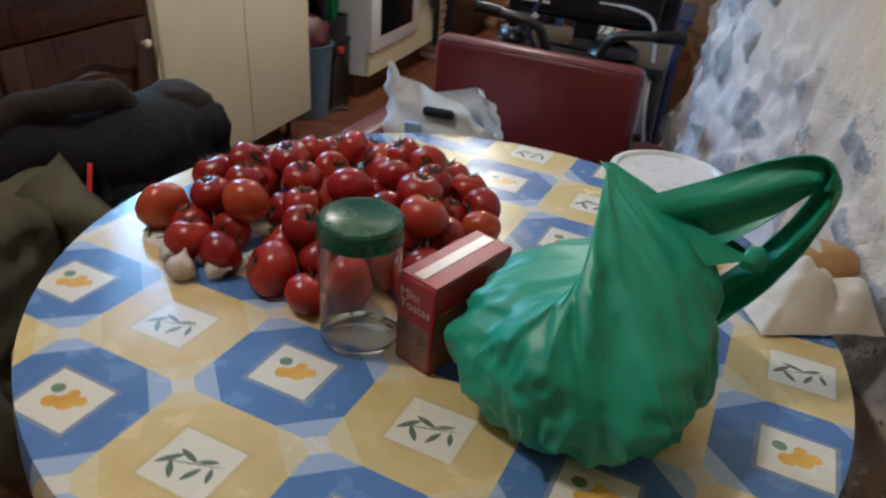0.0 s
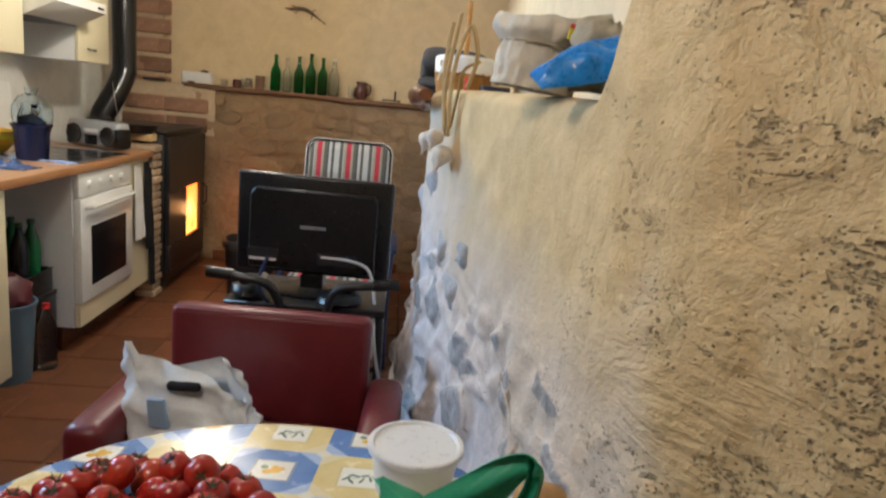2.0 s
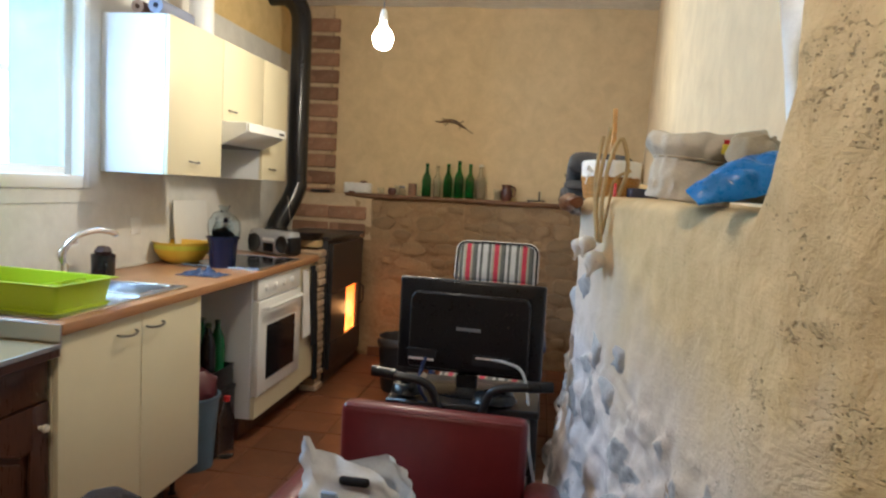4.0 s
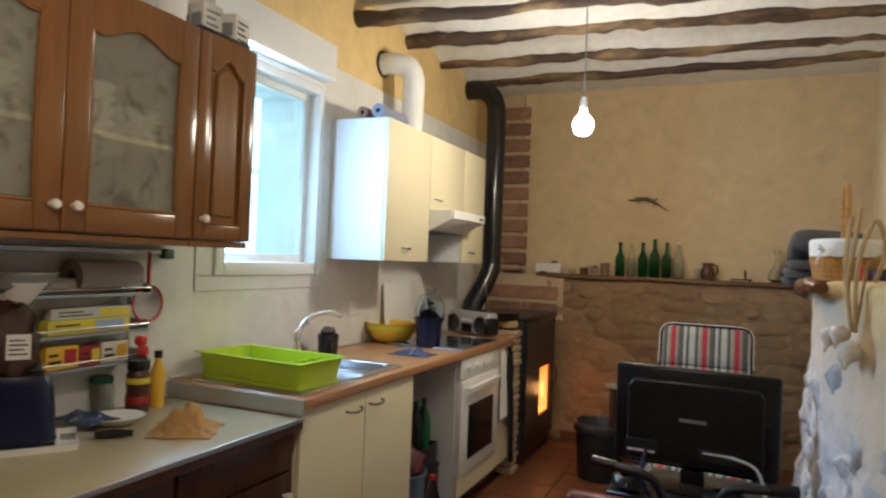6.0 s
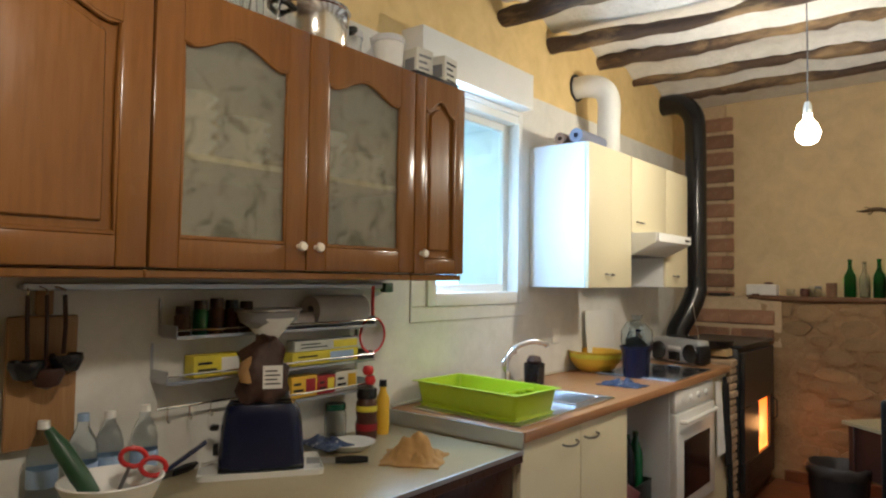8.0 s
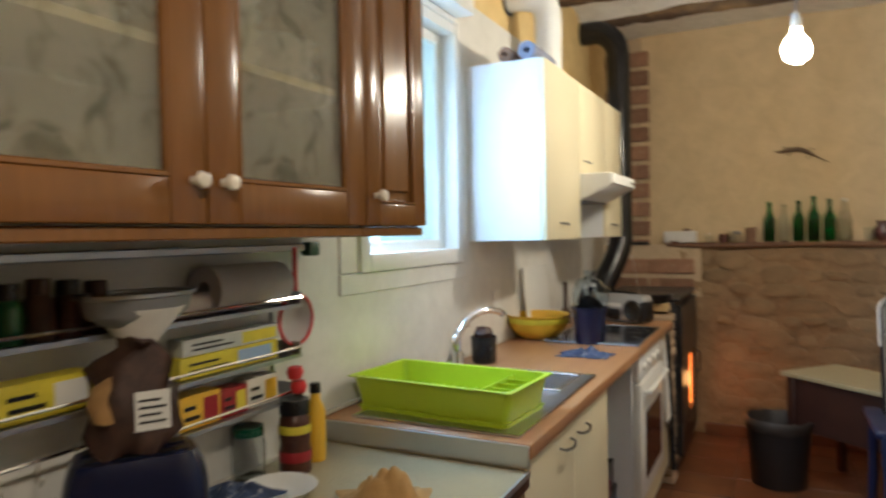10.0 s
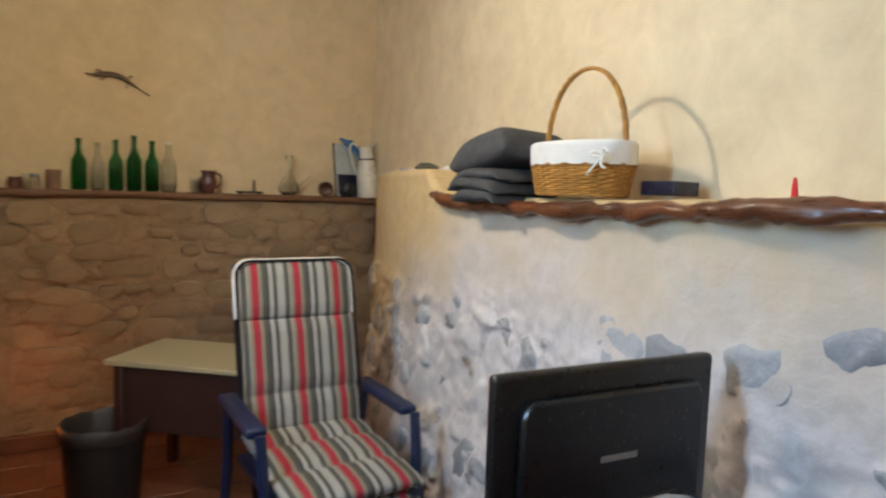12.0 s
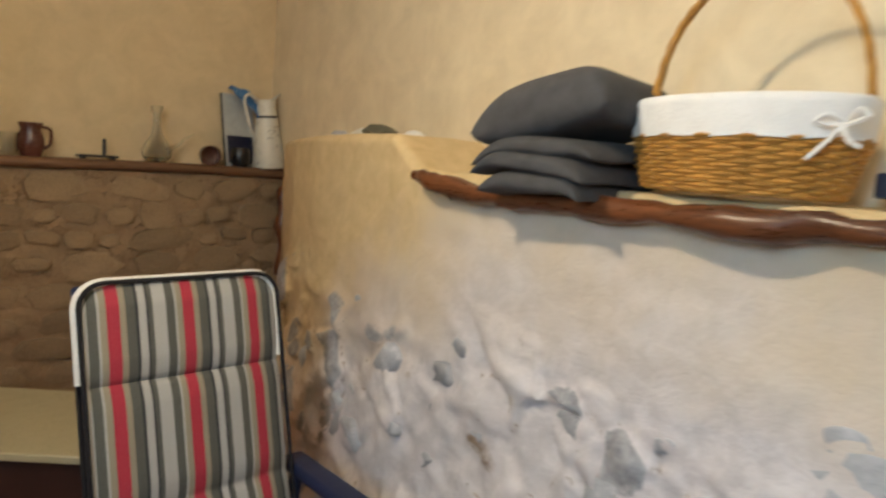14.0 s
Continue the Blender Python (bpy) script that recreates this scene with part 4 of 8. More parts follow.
# ---- bulb ----
bulb = thing("hanging_bulb", (-0.585, 3.85, 2.118), "bare lit bulb hanging from a thin flex", "hanging lamp")
part("flex", tube([(0, 0, 0.075), (0.002, 0, 0.3), (0, 0, 0.70)], 0.0035, 6), M_GREYP, bulb)
part("holder", lathe([(0.0, 0.08), (0.012, 0.078), (0.019, 0.05), (0.019, 0.02), (0.0, 0.02)], 14), M_WHITEP, bulb)
g = part("glass_bulb", lathe([(0.0, 0.022), (0.015, 0.02), (0.018, 0.0), (0.040, -0.024), (0.051, -0.058), (0.040, -0.094), (0.020, -0.108), (0.0, -0.111)], 20), M_BULB, bulb)
g.visible_shadow = False
bulb2 = thing("table_bulb", (-0.50, 1.08, 2.11), "bare lit bulb hanging over the table side", "hanging lamp")
part("flex", tube([(0, 0, 0.075), (0.002, 0, 0.2), (0, 0, 0.685)], 0.0035, 6), M_GREYP, bulb2)
g = part("glass_bulb", lathe([(0.0, 0.08), (0.018, 0.07), (0.018, 0.0), (0.034, -0.032), (0.040, -0.058), (0.034, -0.085), (0.016, -0.098), (0.0, -0.10)], 20), M_BULB, bulb2)
g.visible_shadow = False

# ---- the round table ----
TX, TY, TR, TZ = 0.115, 1.42, 0.392, 0.770
tb = thing("round_table", (TX, TY, 0), "round kitchen table under a printed oilcloth", "table")
part("tabletop", lathe([(0, 0.738), (TR - 0.012, 0.738), (TR - 0.004, 0.745), (TR - 0.004, 0.758), (TR - 0.012, 0.764), (0, 0.764)], 64), M_CABW_D, tb)
for a in (45, 135, 225, 315):
    part("leg", tube([(0.24 * math.cos(radians(a)), 0.24 * math.sin(radians(a)), 0.738), (0.29 * math.cos(radians(a)), 0.29 * math.sin(radians(a)), 0.0)], [0.022, 0.016], 10), M_CABW_D, tb)


LATU, LATW = (7.707, -0.829, 0.785), (0.644, 8.819, 2.291)


def oilcloth():
    m, nt, b = nodes("printed_oilcloth")
    v = coords(nt)
    o = add(nt, "ShaderNodeSeparateXYZ", {0: v})

    def along(a, c, k):
        return maths(nt, "ADD", maths(nt, "ADD", maths(nt, "MULTIPLY", o.outputs[0], a), maths(nt, "MULTIPLY", o.outputs[1], c)), k)
    gu, gw = along(*LATU), along(*LATW)
    cx, cy = maths(nt, "FLOOR", gu), maths(nt, "FLOOR", gw)
    u = maths(nt, "SUBTRACT", maths(nt, "SUBTRACT", gu, cx), 0.5)
    w = maths(nt, "SUBTRACT", maths(nt, "SUBTRACT", gw, cy), 0.5)
    au, aw = maths(nt, "ABSOLUTE", u), maths(nt, "ABSOLUTE", w)
    par = maths(nt, "FLOORED_MODULO", maths(nt, "ADD", cx, cy), 2.0)
    blue = maths(nt, "LESS_THAN", par, 0.5)
    summ = maths(nt, "ADD", au, aw)
    mott = noise_of(nt, v, 26, 4)
    cb = ramp(nt, mott, [(0.3, (0.085, 0.175, 0.43)), (0.7, (0.12, 0.23, 0.50))])
    cy_ = ramp(nt, mott, [(0.3, (0.60, 0.47, 0.20)), (0.7, (0.68, 0.55, 0.28))])
    base = mix(nt, blue, cy_, cb)
    light = mix(nt, blue, (0.66, 0.58, 0.36), (0.36, 0.46, 0.66))
    base = mix(nt, maths(nt, "GREATER_THAN", summ, 0.70), base, light)
    base = mix(nt, maths(nt, "GREATER_THAN", summ, 0.90), base, (0.66, 0.64, 0.56))
    mx = maths(nt, "MAXIMUM", au, aw)
    base = mix(nt, maths(nt, "MULTIPLY", maths(nt, "LESS_THAN", mx, 0.245), 0.35), base, (0.45, 0.42, 0.25))
    sq = maths(nt, "LESS_THAN", mx, 0.215)
    base = mix(nt, sq, base, (0.72, 0.70, 0.62))
    # leaf sprig
    leaf = None
    for px, py, ang, ln, wd in ((-0.10, -0.02, 0.9, 0.070, 0.016), (-0.04, 0.03, -0.3, 0.060, 0.015), (-0.06, -0.07, 2.2, 0.055, 0.015), (0.03, -0.05, 1.2, 0.055, 0.014), (0.05, 0.04, 0.5, 0.050, 0.013), (0.10, -0.02, 1.9, 0.045, 0.013), (0.0, 0.0, 0.35, 0.15, 0.004)):
        a, c = maths(nt, "SUBTRACT", u, px * 1.35), maths(nt, "SUBTRACT", w, py * 1.35)
        ln, wd = ln * 1.35, wd * 1.35
        p1 = maths(nt, "ADD", maths(nt, "MULTIPLY", a, math.cos(ang) / ln), maths(nt, "MULTIPLY", c, math.sin(ang) / ln))
        p2 = maths(nt, "ADD", maths(nt, "MULTIPLY", a, -math.sin(ang) / wd), maths(nt, "MULTIPLY", c, math.cos(ang) / wd))
        one = maths(nt, "LESS_THAN", maths(nt, "ADD", maths(nt, "MULTIPLY", p1, p1), maths(nt, "ABSOLUTE", p2)), 1.0)
        leaf = one if leaf is None else maths(nt, "MAXIMUM", leaf, one)
    leafed = mix(nt, leaf, base, (0.13, 0.17, 0.13))
    # fruit: three overlapping rounds and a leaf

    def dot(px, py, rad):
        a, c = maths(nt, "SUBTRACT", u, px), maths(nt, "SUBTRACT", w, py)
        return maths(nt, "LESS_THAN", maths(nt, "ADD", maths(nt, "MULTIPLY", a, a), maths(nt, "MULTIPLY", c, c)), rad * rad)
    fr = maths(nt, "MAXIMUM", dot(-0.05, -0.05, 0.055), maths(nt, "MAXIMUM", dot(0.03, -0.01, 0.07), maths(nt, "MAXIMUM", dot(0.10, 0.04, 0.045), dot(0.02, 0.07, 0.04))))
    fruit = mix(nt, dot(-0.10, 0.06, 0.045), base, (0.17, 0.25, 0.15))
    fruit = mix(nt, fr, fruit, ramp(nt, mott, [(0.35, (0.62, 0.32, 0.04)), (0.65, (0.75, 0.47, 0.10))]))
    col = mix(nt, blue, leafed, fruit)
    wob = noise_of(nt, v, 7, 3)
    finish(nt, b, col, maths(nt, "ADD", maths(nt, "MULTIPLY", mott, 0.12), 0.20), wob, 0.25, 0.01)
    return m


M_OIL = oilcloth()


def cloth_pt(u, v):
    a = 2 * math.pi * u
    if v < 0.86:
        r = (TR + 0.001) * v / 0.86
        return (r * math.cos(a), r * math.sin(a), 0.004 + 0.0012 * noise.noise(Vector((r * math.cos(a) * 9, r * math.sin(a) * 9, 0))))
    s = (v - 0.86) / 0.14
    r = TR + 0.001 + 0.006 * math.sin(s * 1.5) + 0.002 * math.sin(9 * a) * s
    return (r * math.cos(a), r * math.sin(a), 0.004 - 0.034 * s)


bm = sheet(cloth_pt, 120, 36, wrap=True)
bmesh.ops.remove_doubles(bm, verts=bm.verts, dist=1e-5)
solo("tablecloth", bm, M_OIL, (TX, TY, TZ - 0.004), "glossy oilcloth with blue and yellow squares and fruit prints", "tablecloth", smooth=60)

# tomatoes


def tomato_mat():
    m, nt, b = nodes("tomato_skin")
    v = coords(nt)
    rr = add(nt, "ShaderNodeObjectInfo").outputs["Random"]
    skin = ramp(nt, rr, [(0.0, (0.22, 0.006, 0.008)), (0.5, (0.30, 0.010, 0.010)), (0.92, (0.36, 0.022, 0.012)), (0.985, (0.42, 0.07, 0.02)), (1.0, (0.48, 0.20, 0.05))])
    n = noise_of(nt, v, 25, 4)
    z = add(nt, "ShaderNodeSeparateXYZ", {0: v}).outputs[2]
    shoulder = maths(nt, "MULTIPLY", maths(nt, "MULTIPLY", z, 7.0), n)
    col = mix(nt, add(nt, "ShaderNodeClamp", {0: shoulder}).outputs[0], skin, (0.50, 0.12, 0.02))
    finish(nt, b, col, 0.27, n, 0.08, 0.002)
    b.inputs["Subsurface Weight"].default_value = 0.08
    b.inputs["Subsurface Radius"].default_value = (0.01, 0.003, 0.002)
    return m


M_TOM = tomato_mat()
M_CALYX = paint("dry_calyx", (0.05, 0.045, 0.015), 0.8, 0.3, 60.0)


def tomato(seed):
    r = random.Random(seed)
    ribs, depth, flat = r.choice([5, 6, 7]), r.uniform(0.0, 0.07), r.uniform(0.78, 0.92)
    R = 0.0250 * r.uniform(0.86, 1.18)
    bm = bmesh.new()
    n, m = 20, 12

    def f(u, v):
        a, t = 2 * math.pi * u, math.pi * v
        rad = R * math.sin(t) * (1 + depth * math.cos(ribs * a + 0.6) * (0.4 + 0.6 * v))
        z = -R * flat * math.cos(t)
        if v > 0.8:
            z -= R * 0.28 * ((v - 0.8) / 0.2) ** 2
        return (rad * math.cos(a), rad * math.sin(a), z)
    sheet(f, n, m, bm=bm, wrap=True)
    bmesh.ops.remove_doubles(bm, verts=bm.verts, dist=1e-5)
    top = R * flat - R * 0.28
    star = []
    for k in range(10):
        a = 2 * math.pi * k / 10
        q = 0.012 if k % 2 == 0 else 0.0032
        star.append((q * math.cos(a), q * math.sin(a), top + (0.009 if k % 2 == 0 else 0.002)))
    cal = bmesh.new()
    lo = [cal.verts.new(p) for p in star]
    up = [cal.verts.new((x, y, z + 0.001)) for x, y, z in star]
    ca, cb = cal.verts.new((0, 0, top)), cal.verts.new((0, 0, top + 0.003))
    for k in range(10):
        j = (k + 1) % 10
        cal.faces.new((lo[j], lo[k], ca))
        cal.faces.new((up[k], up[j], cb))
        cal.faces.new((lo[k], lo[j], up[j], up[k]))
    return R, flat, to_mesh("tomato", bm, M_TOM, 180), to_mesh("calyx", cal, M_CALYX, 60)


KINDS = [tomato(s) for s in range(9)]
rt = random.Random(5)
spots = []
HEAP = [(-0.225, 1.372), (-0.16, 1.315), (-0.06, 1.292), (0.0, 1.282), (0.045, 1.298), (0.10, 1.384), (0.145, 1.432), (0.158, 1.487), (0.115, 1.577), (0.05, 1.665), (-0.064, 1.65), (-0.170, 1.605), (-0.218, 1.51)]


def in_heap(x, y, shrink=0.0):
    """Inside the outline of the heap, shrunk towards its middle."""
    pts = [((-0.04) + (p - (-0.04)) * (1 - shrink), 1.46 + (q - 1.46) * (1 - shrink)) for p, q in HEAP]
    hit = False
    for (a, b), (c, d) in zip(pts, pts[1:] + pts[:1]):
        if (b > y) != (d > y) and x < a + (c - a) * (y - b) / (d - b):
            hit = not hit
    return hit


for i in range(6000):
    x, y = rt.uniform(-0.245, 0.175), rt.uniform(1.26, 1.700)
    if not in_heap(x, y, 0.06):
        continue
    k = rt.randrange(9)
    R = KINDS[k][0]
    if any((x - a) ** 2 + (y - b) ** 2 < (0.86 * (R + c)) ** 2 for a, b, c, z in spots):
        continue
    spots.append((x, y, R, TZ + R * KINDS[k][1] - 0.002))
    if len(spots) >= 84:
        break
base_n = len(spots)
for i in range(1500):
    x, y = rt.uniform(-0.19, 0.12), rt.uniform(1.36, 1.62)
    if not in_heap(x, y, 0.30):
        continue
    k = rt.randrange(9)
    R = KINDS[k][0]
    if any((x - a) ** 2 + (y - b) ** 2 < (0.95 * (R + c)) ** 2 for a, b, c, z in spots[base_n:]):
        continue
    if min((x - a) ** 2 + (y - b) ** 2 for a, b, c, z in spots[:base_n]) < (0.62 * R) ** 2:
        continue
    spots.append((x, y, R, TZ + R * 1.95))
    if len(spots) >= base_n + 20:
        break
for i, (x, y, R, z) in enumerate(spots):
    kk = min(range(9), key=lambda j: abs(KINDS[j][0] - R))
    tilt = (rt.uniform(-75, 75), rt.uniform(-60, 60), rt.uniform(0, 360)) if i % 3 else (rt.uniform(-20, 20), rt.uniform(-20, 20), rt.uniform(0, 360))
    ob = new("tomato")
    ob.matrix_world = pose(x, y, z, *tilt)
    tagged(ob, "ripe red tomato in the heap on the oilcloth" if i < base_n else "ripe red tomato resting on top of the heap", "tomato", "tomatoes on the table")
    part("skin", KINDS[kk][2], None, ob)
    part("calyx", KINDS[kk][3], None, ob)


def bulb_profile(R):
    return [(0, -R * 0.75), (R * 0.55, -R * 0.72), (R * 0.95, -R * 0.3), (R, 0.0), (R * 0.82, R * 0.45), (R * 0.4, R * 0.85), (R * 0.16, R * 1.25), (R * 0.12, R * 1.7), (0, R * 1.75)]


def garlic(at, R, rot, label, group):
    bm = lathe(bulb_profile(R), 24)
    for v in bm.verts:
        a = math.atan2(v.co.y, v.co.x)
        k = 1 + 0.07 * math.cos(7 * a) * (1 if v.co.z < R * 0.9 else 0)
        v.co.x *= k
        v.co.y *= k
    return solo("garlic_bulb", bm, M_GARLIC, at, label, "garlic", group, rot=rot, smooth=70)


for (x, y, R, rot) in ((-0.138, 1.318, 0.015, (70, 0, 20)), (-0.108, 1.296, 0.017, (60, 0, 200)), (-0.080, 1.312, 0.013, (75, 0, 100)), (-0.108, 1.330, 0.013, (80, 0, 300))):
    garlic((x - 0.006, y - 0.006, TZ + R * 0.72), R * 0.85, rot, "small papery garlic bulb beside the tomatoes", "garlic on the table")

# glass jar with a green lid
jar = thing("glass_jar", (0.083, 1.290, TZ + 0.001), "tall empty glass jar with a dark green lid", "jar")
K = 0.82
JG = [(0, 0.004), (0.030, 0.003), (0.040, 0.0), (0.044, 0.006), (0.044, 0.118), (0.040, 0.127), (0.040, 0.138), (0.0375, 0.138), (0.0375, 0.126), (0.0415, 0.116), (0.0415, 0.010), (0.030, 0.008), (0, 0.010)]
part("glass", lathe([(r * K, z * K) for r, z in JG], 40), M_CLEAR, jar)
JL = [(0, 0.1475), (0.030, 0.1475), (0.033, 0.149), (0.041, 0.149), (0.0440, 0.146), (0.0440, 0.131), (0.0450, 0.127), (0.0425, 0.127), (0.0420, 0.1445), (0, 0.1445)]
part("lid", lathe([(r * K, z * K) for r, z in JL], 40), M_GREENCAP, jar, "dark green screw lid")

# rusk box
BL, BW, BH = 0.104, 0.040, 0.087
bx = thing("rusk_box", (0.1425, 1.270, TZ + 0.001), "dark red cardboard box of small rusks with a printed picture", "box", rot=(0, 0, 70))
part("carton", boxes((0.0, BL, -BW / 2, BW / 2, 0.0, BH), bev=0.0012), M_REDBOX, bx)
part("top_flap", boxes((0.003, BL - 0.003, -BW / 2 + 0.001, BW / 2 - 0.001, BH + 0.0003, BH + 0.0012), bev=0), M_REDBOX, bx)
part("flap_label", boxes((0.006, BL - 0.006, -0.003, 0.008, BH + 0.0014, BH + 0.0018), bev=0), M_SILVER, bx, "shiny pale strip on the lid")
part("photo", boxes((-0.0006, -0.0001, -BW / 2 + 0.002, BW / 2 - 0.002, 0.004, 0.046), bev=0), M_PHOTO, bx, "brown printed picture")
part("photo_side", boxes((0.004, BL - 0.004, -BW / 2 - 0.0006, -BW / 2 - 0.0001, 0.004, 0.060), bev=0), M_PHOTO, bx, "brown printed picture")


def words(text, size):
    cu = bpy.data.curves.new("words", "FONT")
    cu.body, cu.size, cu.extrude, cu.resolution_u = text, size, 0.0002, 3
    ob = bpy.data.objects.new("words_source", cu)
    me = bpy.data.meshes.new_from_object(ob)
    bpy.data.objects.remove(ob)
    me.materials.clear()
    me.materials.append(M_PINK)
    return me


for text, z in (("Mini", 0.069), ("Tostas", 0.058)):
    part("words", words(text, 0.0125), None, bx, "pale printed word", at=(-0.0006, 0.016, z), rot=(90, 0, -90))

# green carrier bag: a slumped, creased sack with two loop handles
bagc = Vector((0.275, 1.270, TZ))
PEAK, KNOT = Vector((-0.010, 0.105, 0.178)), Vector((0.108, 0.090, 0.132))


def sack(u, v):
    a = 2 * math.pi * u
    c, s = math.cos(a), math.sin(a)
    prof = [(0.0, 0.0), (0.070, 0.001), (0.097, 0.012), (0.110, 0.034), (0.113, 0.062)]
    if v < 0.4:
        q = v / 0.4 * 4
        i = min(int(q), 3)
        r = prof[i][0] + (prof[i + 1][0] - prof[i][0]) * (q - i)
        z = prof[i][1] + (prof[i + 1][1] - prof[i][1]) * (q - i)
        p = Vector((r * c, r * 0.88 * s + 0.018, z))
        t = 0.0
    else:
        t = (v - 0.4) / 0.6
        low = Vector((0.113 * c, 0.0994 * s + 0.018, 0.062))
        mid = 0.5 - 0.5 * max(-1.0, min(1.0, 1.9 * math.cos(a - 2.75)))
        high = KNOT + (PEAK - KNOT) * mid + Vector((0.010 * s * 0.4, 0.010 * s, 0))
        p = low.lerp(high, t) + Vector((0.036 * c - 0.010, 0.036 * s, 0.010)) * math.sin(math.pi * t)
    out = Vector((c, s, 0))
    n = 0.012 * noise.noise(Vector((c * 1.6, s * 1.6, v * 3)))
    fold = abs(noise.noise(Vector((c * 1.7 + v * 0.5, s * 1.7 - v * 0.9, v * 2.4 + 4)))) * 0.030 + abs(noise.noise(Vector((c * 3.4 + v * 1.0, s * 3.4 + v * 0.8, v * 3.6 + 1)))) * 0.018 + abs(noise.noise(Vector((c * 6 + v * 3, s * 6 + v * 5, v * 9)))) * 0.012
    return p + out * (n - fold) * min(1, v * 5) * (1 - 0.6 * t)


gb = thing("green_carrier_bag", bagc, "full green plastic carrier bag with knotted loop handles", "plastic bag")
bm = sheet(sack, 180, 90, wrap=True)
bmesh.ops.remove_doubles(bm, verts=bm.verts, dist=1e-5)
part("bag_body", bm, M_GREENBAG, gb, smooth=55)


def ribbon(ctrl, w0, w1, twist, parent, name, mat, n=26, wave=0.006, seed=0):
    pts = curve_pts(ctrl, n)

    def f(u, v):
        i = min(int(round(u * n)), n)
        p = pts[i]
        d = (pts[min(i + 1, n)] - pts[max(i - 1, 0)]).normalized()
        side = d.cross(Vector((math.sin(twist * u + seed), math.cos(twist * u + seed), 0.25))).normalized()
        w = w0 + (w1 - w0) * u
        up = d.cross(side)
        return p + side * w * (v - 0.5) + up * wave * math.sin(v * 9 + u * 7)
    return part(name, sheet(f, n, 8, thick=0.0012), mat, parent, smooth=70)


ribbon([(0.020, 0.090, 0.130), (0.070, 0.092, 0.160), (0.112, 0.098, 0.194), (0.134, 0.100, 0.208), (0.138, 0.098, 0.196)], 0.062, 0.016, 0.3, gb, "handle", M_GREENBAG, seed=0.3, wave=0.006)
ribbon([(0.138, 0.100, 0.206), (0.142, 0.098, 0.190), (0.134, 0.098, 0.155), (0.118, 0.098, 0.118), (0.098, 0.094, 0.088), (0.078, 0.075, 0.072)], 0.014, 0.034, 0.5, gb, "handle", M_GREENBAG, seed=0.1, wave=0.006)
part("knot", rough_up(lathe([(0, -0.010), (0.008, -0.006), (0.010, 0.0), (0.007, 0.008), (0, 0.010)], 10), 0.004, 90), M_GREENBAG, gb, at=(0.110, 0.090, 0.132))

# tub, paper and bread
tub = thing("plastic_tub", (0.312, 1.640, TZ + 0.001), "round white plastic tub with an opaque lid", "tub")
TS = 0.86
part("bowl", lathe([(r, z * TS) for r, z in [(0, 0.002), (0.050, 0.0), (0.054, 0.004), (0.064, 0.078), (0.067, 0.080), (0.0655, 0.084), (0.061, 0.078), (0.052, 0.008), (0, 0.006)]], 40), M_WHITEP, tub)
part("lid", lathe([(r, z * TS) for r, z in [(0, 0.079), (0.060, 0.079), (0.063, 0.084), (0.069, 0.085), (0.0695, 0.077), (0.0675, 0.077), (0.067, 0.086), (0.062, 0.0865), (0.059, 0.082), (0, 0.082)]], 40), M_TUBLID, tub, "translucent white lid")


def crumple(u, v):
    x, y = (u - 0.5) * 0.13, (v - 0.5) * 0.11
    z = 0.024 + 0.050 * abs(noise.noise(Vector((x * 18, y * 18, 2)))) + 0.022 * abs(noise.noise(Vector((x * 42, y * 42, 7)))) + 0.008 * math.exp(-((x - 0.01) ** 2 + y * y) / 0.002)
    e = max(abs(u - 0.5), abs(v - 0.5)) * 2
    return (x, y, max(0.002, z * (1.1 - e ** 3)))


solo("crumpled_paper", sheet(crumple, 40, 34, thick=0.0012), M_PAPER, (0.468, 1.535, TZ + 0.001), "crumpled white paper wrapping at the table edge", "paper", rot=(0, 0, 25), smooth=50)
solo("bread_roll", rough_up(lathe([(0, 0), (0.022, 0.002), (0.030, 0.014), (0.026, 0.028), (0, 0.034)], 18, squash=(1.3, 0.9)), 0.002, 60), M_BREAD, (0.480, 1.560, TZ + 0.030), "brown bread end poking out of the paper", "bread", smooth=70)

# ---- log on the thick wall ----
pts = curve_pts([(0.425, 4.22, 1.342), (0.42, 4.1, 1.318), (0.395, 3.8, 1.312), (0.365, 3.45, 1.315), (0.345, 3.15, 1.320), (0.305, 2.9, 1.333), (0.285, 2.72, 1.342), (0.31, 2.56, 1.345)], 70)
bm = tube(pts, [0.021 * (1 + 0.60 * noise.noise(Vector((p.y * 6, 3, 1)))) for p in pts], 12)
rough_up(bm, 0.012, 13, 6)
rough_up(bm, 0.006, 45, 2)
structure("ledge_log", bm, M_LEDGE, "reddish varnished crooked log along the wall ledge", smooth=70)
structure("wall_timber", rough_up(tube(curve_pts([(0.945, 5.79, 1.21), (0.925, 5.79, 1.1), (0.94, 5.79, 0.95), (0.92, 5.785, 0.80)], 16), [0.025 + 0.008 * math.sin(i) for i in range(17)], 8), 0.012, 12, 4), M_LEDGE, "old upright timber showing at the wall corner", smooth=60)

# ---- basket ----
bk = thing("wicker_basket", (0.485, 3.476, 1.352), "oval golden wicker basket with a white cloth lining", "basket", rot=(0, 0, -5))
BA, BB = 0.112, 0.188


def oval(a, k=1.0, z=0.0):
    return Vector((BA * k * math.cos(a), BB * k * math.sin(a), z))


